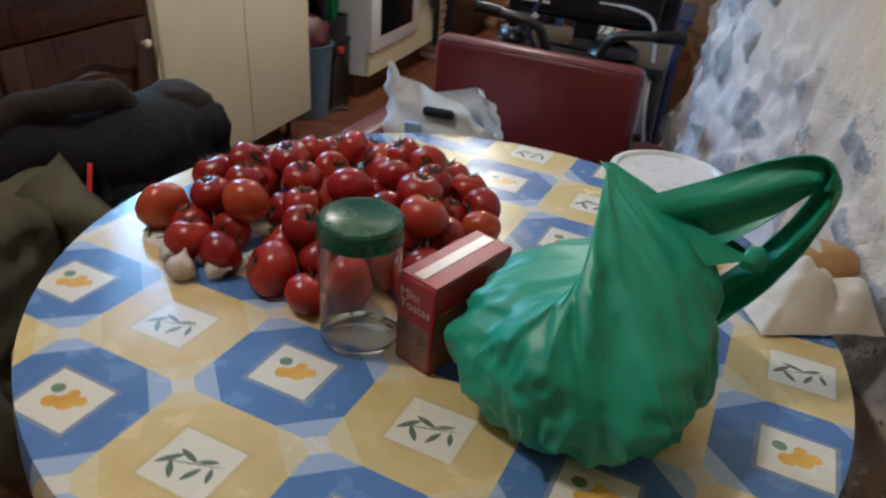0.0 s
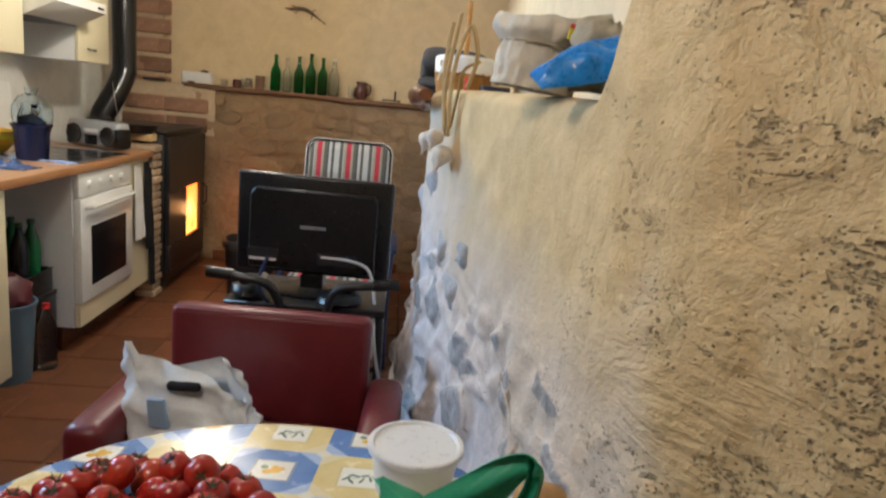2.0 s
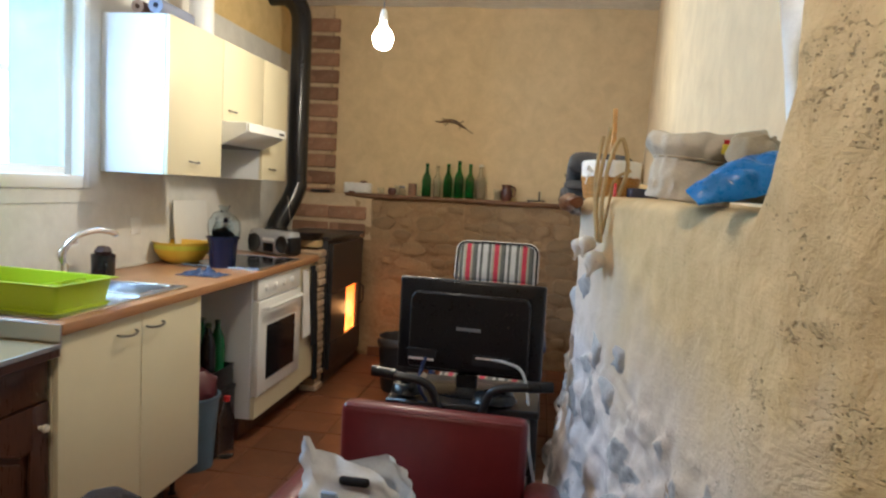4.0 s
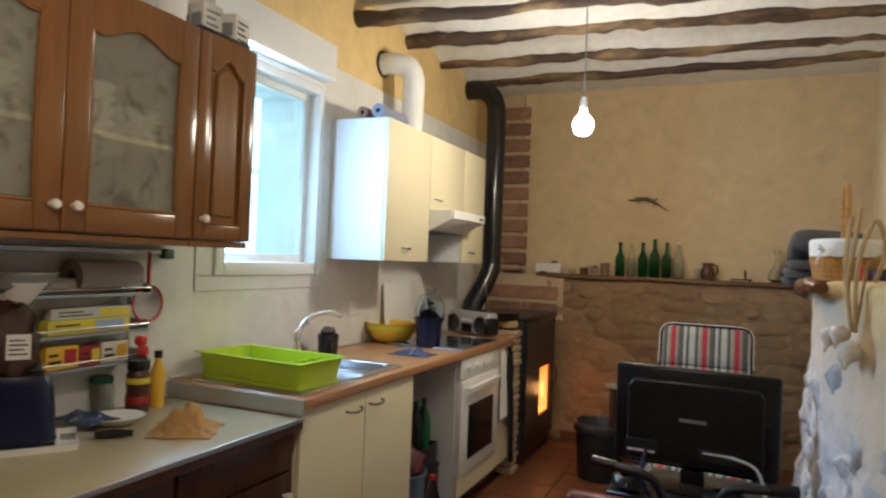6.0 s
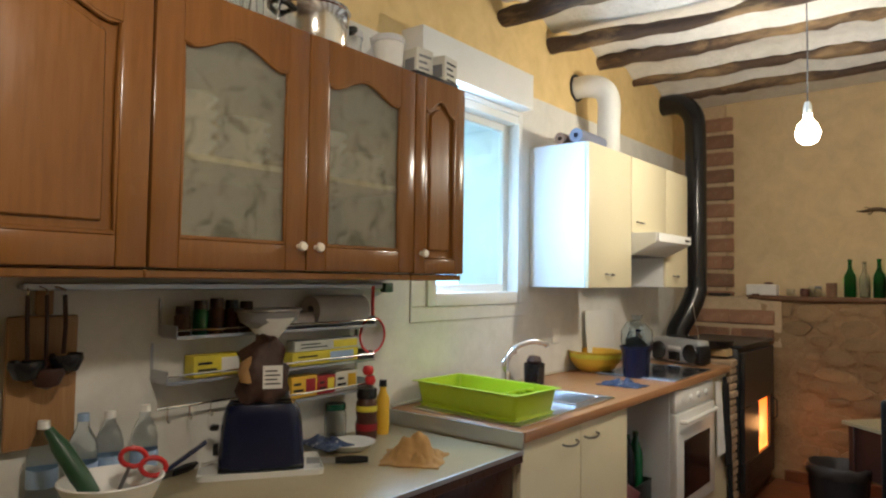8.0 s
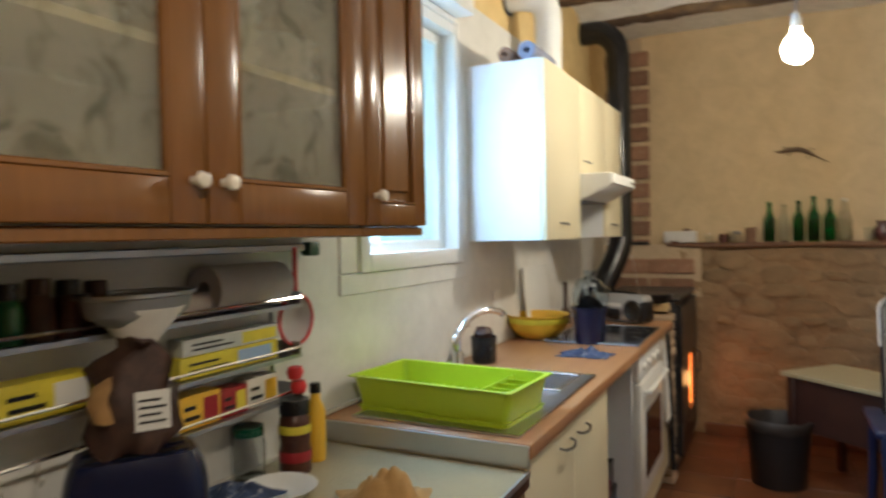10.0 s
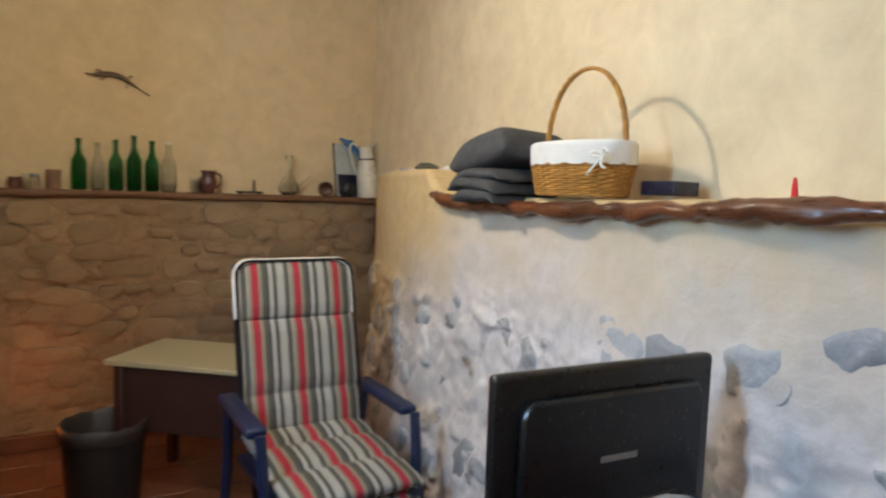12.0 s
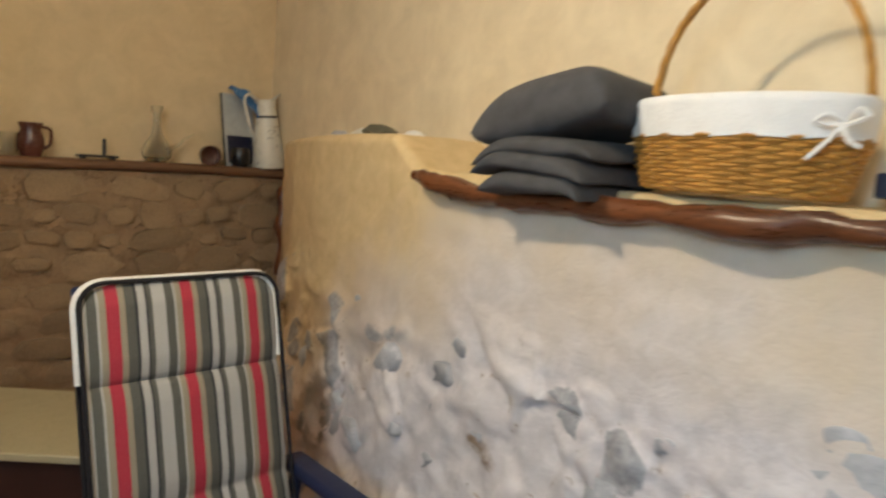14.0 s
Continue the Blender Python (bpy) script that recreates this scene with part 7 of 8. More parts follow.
def pet_bottle(at, h, r, tilt, az, label, cap):
    ob = thing("plastic_bottle", at, label, "bottle", "plastic bottles", rot=(tilt, 0, az))
    p = [(0, 0.010), (r * 0.55, 0.0), (r * 0.95, 0.006), (r, 0.03)]
    for k in range(4):
        z = 0.04 + (h * 0.62 - 0.04) * k / 4
        p += [(r, z), (r * 0.94, z + h * 0.04), (r, z + h * 0.08)]
    p += [(r, h * 0.66), (r * 0.8, h * 0.76), (r * 0.42, h * 0.88), (r * 0.36, h * 0.97), (0, h * 0.972)]
    part("body", lathe(p, 18), M_PETWATER, ob, smooth=50)
    if cap:
        part("cap", lathe([(0, h + 0.006), (r * 0.40, h + 0.005), (r * 0.43, h * 0.94), (0, h * 0.972 + 0.0005)], 14), cap, ob)
    return ob


pet_bottle((-1.415, 3.885, WT + 0.055), 0.20, 0.030, 6, 20, "crumpled clear plastic bottle in the navy tub", M_WHITEP)
pet_bottle((-1.375, 3.915, WT + 0.055), 0.185, 0.029, -8, 60, "clear plastic bottle in the navy tub", M_NAVY)
pet_bottle((-1.395, 3.945, WT + 0.080), 0.175, 0.026, -10, 0, "small clear plastic bottle in the navy tub", M_WHITEP)
solo("dark_rag", rough_up(lathe([(0, 0), (0.05, 0.002), (0.052, 0.02), (0.035, 0.045), (0, 0.05)], 20), 0.014, 30, 7), M_BLACKCLOTH, (-1.395, 3.905, WT + 0.150), "dark lumpy cloth stuffed in the tub", "cloth")

solo("clear_bag", rough_up(lathe([(0.074, 0.0), (0.082, 0.03), (0.080, 0.075), (0.055, 0.115), (0.022, 0.130), (0.030, 0.155), (0.028, 0.156), (0.020, 0.131), (0.052, 0.113), (0.078, 0.074), (0.080, 0.03), (0.072, 0.0)], 28), 0.010, 26, 4), M_PETWATER, (-1.395, 3.905, WT + 0.162), "clear plastic bag bunched over the tub", "bag", smooth=60)


def crumpled_rag(w, l, h, seed, peak_at=(0.0, 0.0)):
    def f(u, v):
        x, y = (u - 0.5) * w, (v - 0.5) * l
        e = max(0.0, 1 - (2 * abs(u - 0.5)) ** 3) * max(0.0, 1 - (2 * abs(v - 0.5)) ** 3)
        p = Vector((x * 16, y * 16, seed))
        d = math.hypot((x - peak_at[0]) / w, (y - peak_at[1]) / l)
        fold = abs(noise.noise(p)) * 0.9 + abs(noise.noise(p * 2.2)) * 0.35
        edge = 1 + 0.22 * noise.noise(Vector((math.atan2(y, x) * 1.5, seed, 0)))
        return (x * edge + 0.010 * noise.noise(p * 1.3), y * edge + 0.010 * noise.noise(p * 1.1 + Vector((5, 5, 5))), 0.003 + h * e * (0.35 + 0.65 * math.exp(-d * d * 5)) * (0.15 + 1.6 * fold))
    return sheet(f, 36, 36, thick=0.004)


solo("blue_grey_dishcloth", crumpled_rag(0.20, 0.13, 0.035, 3), M_BLUERAG, (-1.335, 3.60, WT), "blue and white cloth with a red edge on the worktop", "cloth", smooth=70)
solo("white_chopping_board", boxes((-0.003, 0.003, 0, 0.36, 0, 0.325), bev=0.002, seg=2), M_WHITEP, (-1.722, 4.02, WT), "white plastic chopping board leaning on the wall", "chopping board", rot=(0, -5, 0))
ut = thing("wooden_masher", (-1.68, 4.50, WT), "dark wooden kitchen tool standing by the wall", "kitchen tool")
part("head", lathe([(0, 0), (0.026, 0), (0.028, 0.06), (0.012, 0.085)], 16), M_DBROWN, ut)
part("handle", lathe([(0.011, 0.085), (0.010, 0.20), (0.014, 0.215), (0, 0.225)], 14), M_DBROWN, ut)
hob = thing("glass_hob", (-1.345, 4.15, WT), "black glass hob over the oven", "hob")
part("glass", boxes((-0.245, 0.165, -0.29, 0.29, 0.0, 0.006), bev=0.002), M_DARKGLASS, hob)
part("frame", tube([(-0.245, -0.29, 0.005), (0.165, -0.29, 0.005), (0.165, 0.29, 0.005), (-0.245, 0.29, 0.005)], 0.0035, 6, closed=True), M_STEEL, hob)
for x, y, r in ((-0.14, -0.15, 0.075), (0.06, -0.15, 0.095), (-0.14, 0.14, 0.095), (0.06, 0.14, 0.075)):
    part("cooking_zone", lathe([(r - 0.002, 0.0062), (r - 0.002, 0.0068), (r, 0.0068), (r, 0.0062)], 34), M_GREYP, hob, "thin grey ring", at=(x, y, 0))

bb = thing("boombox", (-1.425, 4.64, WT + 0.004), "silver and black portable radio with two round speakers", "radio", rot=(0, 0, -24))
part("body", boxes((-0.185, 0.185, -0.05, 0.05, 0.0, 0.148), bev=0.024, seg=3), M_SILVERP, bb)
for sx in (-0.122, 0.122):
    s = part("speaker", lathe([(0, 0.0), (0.050, 0.0), (0.056, 0.006), (0.052, 0.012), (0.045, 0.006), (0, 0.003)], 24), M_BLACKP, bb, "round black speaker", at=(sx, -0.049, 0.068), rot=(90, 0, 0))
    part("end_cap", boxes((-0.03, 0.03, -0.052, 0.052, 0.004, 0.122), bev=0.020, seg=2), M_BLACKP, bb, "dark speaker housing", at=(sx * 1.32, 0, 0))
part("tape_deck", boxes((-0.045, 0.045, -0.056, -0.0505, 0.015, 0.070), bev=0.002), M_DARKGLASS, bb)
part("dial", boxes((-0.05, 0.05, -0.055, -0.0505, 0.082, 0.102), bev=0.001), M_WHITEP, bb, "pale tuning dial")
part("handle", tube(curve_pts([(-0.11, 0.01, 0.115), (-0.10, 0.015, 0.148), (0, 0.015, 0.156), (0.10, 0.015, 0.148), (0.11, 0.01, 0.115)], 20), 0.007, 8), M_BLACKP, bb)
part("antenna", tube([(0.12, 0.03, 0.12), (0.05, 0.05, 0.36)], 0.0018, 5), M_CHROME, bb)
solo("socket_plate", boxes((0, 0.008, -0.04, 0.04, -0.04, 0.04), bev=0.003, seg=2), M_WHITEP, (LX + 0.0015, 3.72, 1.10), "white wall socket over the worktop", "wall socket")

# towels on the narrow cabinet


def towel(name, y, w, z0, z1, mat, label, seed):
    h = z1 - z0

    def f(u, v):
        fold = 0.010 * math.sin(u * 15 + seed) * (0.4 + v)
        return (0.008 + 0.012 * v + abs(fold) + 0.004 * noise.noise(Vector((u * 3, v * 5, seed))), (u - 0.5) * w * (0.55 + 0.45 * v ** 0.6) + 0.006 * noise.noise(Vector((u, v * 6, seed))), h * (1 - v))
    return solo(name, sheet(f, 24, 24, thick=0.004), mat, (-1.188, y, z0), label, "towel", smooth=70)


towel("kitchen_towel", 4.545, 0.15, 0.42, 0.83, M_LINEN, "cream kitchen towel hanging on the narrow cabinet", 1)
towel("dark_towel", 4.68, 0.12, 0.34, 0.84, M_BLACKCLOTH, "black cloth hanging beside the cream towel", 4)
towel("oven_cloth", 4.735, 0.05, 0.10, 0.80, M_BLACKCLOTH, "long thin black apron strap", 9)
for y in (4.545, 4.69):
    solo("towel_hook", tube(curve_pts([(0, 0, 0), (0.022, 0, -0.004), (0.026, 0, 0.012)], 8), 0.003, 6), M_CHROME, (-1.190, y, 0.83), "small chrome hook on the cabinet door", "hook")

# open bay under the worktop
bk = thing("blue_bucket", (-1.34, 3.53, 0.0), "blue-grey plastic bin standing under the worktop", "bin")
part("body", lathe([(0, 0.002), (0.095, 0), (0.118, 0.33), (0.126, 0.332), (0.126, 0.345), (0.114, 0.345), (0.090, 0.008), (0, 0.008)], 28), M_BLUEDISH, bk)
solo("red_rubbish_bag", rough_up(lathe([(0, 0), (0.085, 0.01), (0.108, 0.07), (0.100, 0.13), (0.05, 0.17), (0, 0.16)], 26), 0.02, 18, 3), M_DARKRED, (-1.34, 3.53, 0.29), "dark red plastic bag in the bin", "bag")
bay = thing("bottle_crate", (-1.45, 3.72, 0.0), "dark crate stack standing in the open bay", "crate")
part("crate", open_tray(0.36, 0.22, 0.30, 0.008, 0.0, 0.0), M_BLACKP, bay)
part("shelf", boxes((-0.18, 0.18, -0.11, 0.11, 0.306, 0.320), bev=0.002), M_BLACKP, bay)
part("upper_crate", open_tray(0.34, 0.21, 0.10, 0.006, 0.0, 0.0), M_BLACKP, bay, "dark upper crate", at=(0, 0, 0.322))
for k, (dx, dy) in enumerate(((0.11, -0.055), (0.11, 0.04), (0.02, -0.05), (0.02, 0.05))):
    o = thing("green_bottle", (-1.45 + dx, 3.72 + dy, 0.330), "green plastic bottle in the crate", "bottle", "bottles in the crate")
    part("body", lathe([(0, 0), (0.034, 0), (0.036, 0.20), (0.030, 0.24), (0.013, 0.29), (0.013, 0.305), (0, 0.306)], 18), M_GREENLEAF if k % 2 else M_BLACKG, o)
    part("cap", lathe([(0, 0.327), (0.015, 0.325), (0.016, 0.3065), (0, 0.3065)], 12), M_OLIVEG, o)
bcl = pet_bottle((-1.235, 3.66, 0.0), 0.30, 0.040, 0, 0, "large clear bottle on the floor of the open bay", M_RED)
solo("bay_back_panel", boxes((LX + 0.002, LX + 0.012, 3.302, 3.858, 0.0, 0.860), bev=0), M_GREYP, (0, 0, 0), "grey wall behind the open bay", "panel")

# toaster corner
tt = thing("white_tray", (-1.625, 1.765, BT), "white plastic tray under the toaster", "tray", rot=(0, 0, -35))
part("tray", open_tray(0.19, 0.34, 0.014, 0.003, 0.0, 0.0), M_WHITEP, tt)
to = thing("toaster", (-1.625, 1.765, BT + 0.012), "dark navy two-slot toaster on a white tray", "toaster", rot=(0, 0, -35))


def toaster_shell(u, v):
    a = 2 * math.pi * u
    z = 0.172 * v
    k = 1.0 - 0.10 * v - 0.12 * v ** 8
    c, s = math.cos(a), math.sin(a)
    return (0.070 * k * math.copysign(abs(c) ** 0.5, c), 0.120 * k * math.copysign(abs(s) ** 0.4, s), 0.008 + z)


bm = sheet(toaster_shell, 40, 16, wrap=True)
tops = [v for v in bm.verts if v.co.z > 0.1799]
bm.faces.new(sorted(tops, key=lambda v: math.atan2(v.co.y, v.co.x)))
part("shell", bm, M_NAVY, to, smooth=50)
part("foot_ring", boxes((-0.068, 0.068, -0.116, 0.116, 0.0, 0.012), bev=0.003), M_BLACKP, to)
for x in (-0.024, 0.024):
    part("slot", boxes((x - 0.010, x + 0.010, -0.08, 0.08, 0.1802, 0.1825), bev=0), M_BLACKP, to)
part("lever", boxes((-0.016, 0.016, -0.142, -0.118, 0.105, 0.120), bev=0.004), M_BLACKP, to)
part("dial", lathe([(0, 0), (0.018, 0), (0.016, 0.014), (0, 0.015)], 18), M_BLACKP, to, at=(0.0, -0.119, 0.05), rot=(90, 0, 0))
bl = thing("bread_bag", (-1.635, 1.775, BT + 0.1955), "brown paper bag of sliced bread with a white label", "bread bag", rot=(0, 0, -30))
part("bag", rough_up(lathe([(0, 0), (0.062, 0.004), (0.082, 0.04), (0.078, 0.10), (0.055, 0.145), (0.030, 0.165), (0.036, 0.185), (0, 0.18)], 30, squash=(0.66, 0.88)), 0.040, 22, 5), M_MESH, bl, smooth=70)
part("loaf", rough_up(lathe([(0, 0), (0.045, 0.004), (0.055, 0.03), (0.045, 0.06), (0, 0.075)], 20, squash=(0.60, 0.7)), 0.008, 20, 2), M_BREAD, bl, "brown crust", at=(0.020, -0.040, 0.05))
part("label", boxes((0.058, 0.060, -0.01, 0.045, 0.04, 0.105), bev=0), M_WHITEP, bl, "white printed label")
for k in range(4):
    part("text_bar", boxes((0.0603, 0.0608, -0.004, 0.038 - 0.008 * (k % 2), 0.052 + k * 0.012, 0.056 + k * 0.012), bev=0), M_BLACKP, bl, "unreadable printed line")
fn = thing("coffee_funnel", (-1.640, 1.790, 1.195), "white coffee funnel with a paper filter and strainer", "funnel")
part("cone", lathe([(0.010, -0.01), (0.020, 0.008), (0.072, 0.072), (0.076, 0.080), (0.072, 0.080), (0.014, 0.012), (0.008, 0.0)], 28), M_LINEN, fn, smooth=60)
part("strainer_ring", lathe([(0.088, 0.098), (0.094, 0.100), (0.094, 0.106), (0.088, 0.104)], 30, squash=(0.8, 1.15)), M_STEEL, fn)
part("mesh_bowl", lathe([(0.088, 0.098), (0.080, 0.070), (0.050, 0.050), (0, 0.046)], 30, squash=(0.8, 1.15)), M_GREYP, fn, "grey wire mesh")
part("stem", tube([(0, 0, 0.0), (0, 0, -0.03)], 0.010, 10), M_LINEN, fn)
for at in ((-1.755, 1.60, BT), (-1.475, 1.975, BT)):
    kn = thing("knife", (at[0], at[1], at[2] + 0.011), "kitchen knife with a dark handle on the worktop", "knife", rot=(0, 0, -42 if at[0] > -1.6 else 20))
    part("handle", tube([(0, -0.045, 0), (0.004, 0, 0.002), (0, 0.05, 0)], [0.010, 0.013, 0.009], 8), M_BLACKP, kn)
    part("blade", boxes((-0.001, 0.001, -0.13, -0.045, -0.008, 0.010), bev=0), M_STEEL, kn)

cj = thing("coffee_jar", (-1.665, 2.225, BT), "tall jar of instant coffee with a dark lid", "jar")
part("jar", lathe([(0, 0), (0.034, 0), (0.037, 0.006), (0.037, 0.05), (0.034, 0.07), (0.037, 0.09), (0.036, 0.125), (0.028, 0.138), (0, 0.138)], 24), M_COFFEE, cj)
part("lid", lathe([(0, 0.172), (0.033, 0.172), (0.035, 0.168), (0.035, 0.139), (0, 0.139)], 24), M_BLACKP, cj)
part("label", lathe([(0.0375, 0.03), (0.0382, 0.032), (0.0382, 0.052), (0.0375, 0.054)], 24), M_REDBOX, cj, "red and gold label band")
part("label_bar", lathe([(0.0378, 0.095), (0.0386, 0.097), (0.0380, 0.112), (0.0372, 0.114)], 24), M_YPRINT, cj, "yellow label band")
yo = thing("oil_bottle", (-1.672, 2.312, BT), "small yellow bottle with a dark cap", "bottle")
part("body", lathe([(0, 0), (0.022, 0), (0.024, 0.01), (0.024, 0.12), (0.012, 0.15), (0.012, 0.165), (0, 0.166)], 18), M_YELLOWP, yo)
part("cap", lathe([(0, 0.19), (0.013, 0.19), (0.014, 0.1665), (0, 0.1665)], 14), M_BLACKP, yo)
gj = thing("glass_storage_jar", (-1.735, 2.145, BT), "clear glass jar with a green lid", "jar")
part("glass", lathe([(0, 0.003), (0.036, 0), (0.038, 0.008), (0.038, 0.085), (0.032, 0.10), (0.030, 0.10), (0.035, 0.084), (0.035, 0.010), (0, 0.008)], 24), M_CLEAR, gj)
part("lid", lathe([(0, 0.122), (0.034, 0.121), (0.035, 0.117), (0.035, 0.101), (0, 0.1005)], 24), M_GREENCAP, gj)
wd = thing("white_dish", (-1.60, 2.09, BT), "shallow white dish with a blue cloth in it", "dish")
part("dish", lathe([(0, 0.003), (0.05, 0), (0.078, 0.022), (0.082, 0.024), (0.074, 0.024), (0.05, 0.006), (0, 0.007)], 28), M_WHITEP, wd)
solo("blue_sponge_cloth", crumpled_rag(0.15, 0.11, 0.035, 8), M_BLUERAG, (-1.645, 2.02, BT + 0.020), "blue crumpled cloth on a dish", "cloth", smooth=70)
solo("ochre_dishcloth", crumpled_rag(0.19, 0.18, 0.085, 11, (0.02, -0.02)), M_CLOTH, (-1.365, 2.13, BT), "crumpled ochre dishcloth on the beige worktop", "dishcloth", rot=(0, 0, 30), smooth=70)

# bottles and bowl near the toaster
for k, (x, y) in enumerate(((-1.715, 1.22), (-1.695, 1.30), (-1.72, 1.375), (-1.70, 1.455))):
    o = pet_bottle((x, y, BT), 0.205 + 0.008 * (k % 2), 0.033, 0, 25 * k, "empty clear water bottle against the wall", M_WHITEP if k != 1 else M_BLUEPRINT)
    part("label", lathe([(0.0335, 0.06), (0.034, 0.062), (0.034, 0.10), (0.0335, 0.102)], 18), M_BLUEPRINT, o, "blue and white label")
bw = thing("mixing_bowl", (-1.54, 1.30, BT), "white bowl full of kitchen tools", "bowl")
part("bowl", lathe([(0, 0.004), (0.05, 0), (0.09, 0.05), (0.112, 0.095), (0.107, 0.097), (0.085, 0.052), (0.046, 0.008), (0, 0.009)], 30), M_WHITEP, bw, smooth=60)
gu = solo("courgette", lathe([(0, 0), (0.018, 0.01), (0.021, 0.06), (0.019, 0.14), (0.012, 0.17), (0.010, 0.185), (0, 0.186)], 16), M_OLIVEG, (-1.53, 1.26, BT + 0.06), "dark green cucumber leaning out of the bowl", "vegetable", rot=(22, -28, 0))
sc = thing("kitchen_scissors", (-1.545, 1.335, BT + 0.095), "scissors with red handles in the bowl", "scissors", rot=(12, 20, 70))
part("ring", tube([(0.028 * math.cos(a * math.pi / 8), 0.004, 0.04 + 0.022 * math.sin(a * math.pi / 8)) for a in range(16)], 0.006, 8, closed=True), M_RED, sc)
part("ring", tube([(0.05 + 0.028 * math.cos(a * math.pi / 8), 0.0, 0.03 + 0.022 * math.sin(a * math.pi / 8)) for a in range(16)], 0.006, 8, closed=True), M_RED, sc)
part("blade", boxes((-0.004, 0.004, -0.0015, 0.0015, -0.06, 0.02), bev=0), M_STEEL, sc)
lv = solo("blue_grater", boxes((-0.012, 0.012, -0.004, 0.004, 0, 0.17), bev=0.003), M_BLUEARM, (-1.56, 1.385, BT + 0.05), "dark blue handled tool leaning in the bowl", "kitchen tool", rot=(-55, 0, -30))

# rails and small shelves on the wall
RX = LX + 0.012
rl = thing("wall_rail", (RX, 1.17, 1.355), "long metal kitchen rail under the wall cabinets", "rail")
part("rail", boxes((0.012, 0.022, 0.0, 1.20, 0.0, 0.018), bev=0.003), M_STEEL, rl)
part("back_strip", boxes((-0.011, 0.011, 0.0, 1.20, 0.004, 0.014), bev=0.001), M_ALU, rl)
part("end_cap", boxes((0.004, 0.034, 1.2005, 1.245, -0.014, 0.022), bev=0.006, seg=2), M_OLIVEG, rl, "dark green end cap")


def spice_shelf(y0, y1, z, depth, label):
    ob = thing("wire_shelf", (RX, y0, z), label, "shelf", "wall shelves")
    w = y1 - y0
    part("base", boxes((0.0, depth, 0, w, 0, 0.004), bev=0.001), M_STEEL, ob)
    part("front_rail", tube([(depth, 0, 0.022), (depth, w, 0.022)], 0.0035, 6), M_CHROME, ob)
    part("front_lip", boxes((depth + 0.0005, depth + 0.003, 0, w, -0.002, 0.007), bev=0), M_STEEL, ob)
    for yy in (0.0, w - 0.004):
        part("end_plate", boxes((-0.011, depth, yy, yy + 0.004, 0.0045, 0.035), bev=0.001), M_STEEL, ob)
        part("hanger", boxes((-0.011, -0.006, yy, yy + 0.006, 0.036, 0.105), bev=0), M_STEEL, ob)
    return ob


spice_shelf(1.52, 2.27, 1.225, 0.085, "narrow metal wall shelf with spice jars")
spice_shelf(1.50, 2.27, 1.105, 0.080, "narrow metal wall shelf holding rolls of film")
spice_shelf(1.90, 2.27, 1.005, 0.080, "low metal wall shelf with small boxes")
solo("chrome_hook_rail", tube([(0, 0, 0), (0, 0.33, 0)], 0.004, 6), M_CHROME, (RX + 0.03, 1.50, 1.035), "thin chrome rail with hooks", "rail")
for k in range(5):
    solo("rail_hook", tube(curve_pts([(0, 0, 0.006), (0.006, 0, 0.0), (0.004, 0, -0.03), (0.014, 0, -0.040), (0.018, 0, -0.028)], 10), 0.0018, 5), M_CHROME, (RX + 0.028, 1.53 + 0.065 * k, 1.035), "small steel hook on the rail", "hook", "rail hooks")
for k, (y, h, mt) in enumerate(((1.56, 0.070, M_SPICE), (1.615, 0.085, M_GREENLEAF), (1.665, 0.090, M_SPICE), (1.715, 0.085, M_COFFEE), (1.765, 0.080, M_SPICE))):
    o = thing("spice_jar", (RX + 0.042, y, 1.2295), "small spice jar on the metal shelf", "jar", "spice jars")
    part("glass", lathe([(0, 0), (0.021, 0), (0.022, 0.004), (0.022, h * 0.75), (0.017, h * 0.84), (0, h * 0.84)], 18), mt, o)
    part("cap", lathe([(0, h + 0.012), (0.018, h + 0.011), (0.019, h * 0.845), (0, h * 0.845)], 16), M_BLACKP if k % 2 else M_DBROWN, o)
solo("paper_roll", lathe([(0.018, 0), (0.050, 0), (0.050, 0.225), (0.018, 0.225), (0.018, 0)], 28), M_GREYPINK, (RX + 0.046, 2.005, 1.284), "roll of grey-pink kitchen paper on the shelf", "paper roll", rot=(-90, 0, 0))
solo("foil_roll", lathe([(0, 0), (0.024, 0), (0.024, 0.23), (0, 0.23)], 20), M_SILVER, (RX + 0.046, 1.80, 1.256), "thin roll lying on the metal shelf", "roll", rot=(-90, 0, 0))


def printed_box(name, y0, y1, z, d, h, mat, band, label):
    ob = thing(name, (RX + 0.010, y0, z), label, "box", "small boxes on the shelves")
    w = y1 - y0
    part("box", boxes((0, d, 0, w, 0, h), bev=0.0015), mat, ob)
    part("print", boxes((d + 0.0003, d + 0.001, w * 0.55, w * 0.92, h * 0.15, h * 0.85), bev=0), band, ob, "printed patch")
    for k in range(2):
        part("text_bar", boxes((d + 0.0003, d + 0.001, w * 0.08, w * (0.46 - 0.1 * k), h * (0.28 + 0.30 * k), h * (0.40 + 0.30 * k)), bev=0), M_BLACKP, ob, "unreadable printed line")
    return ob


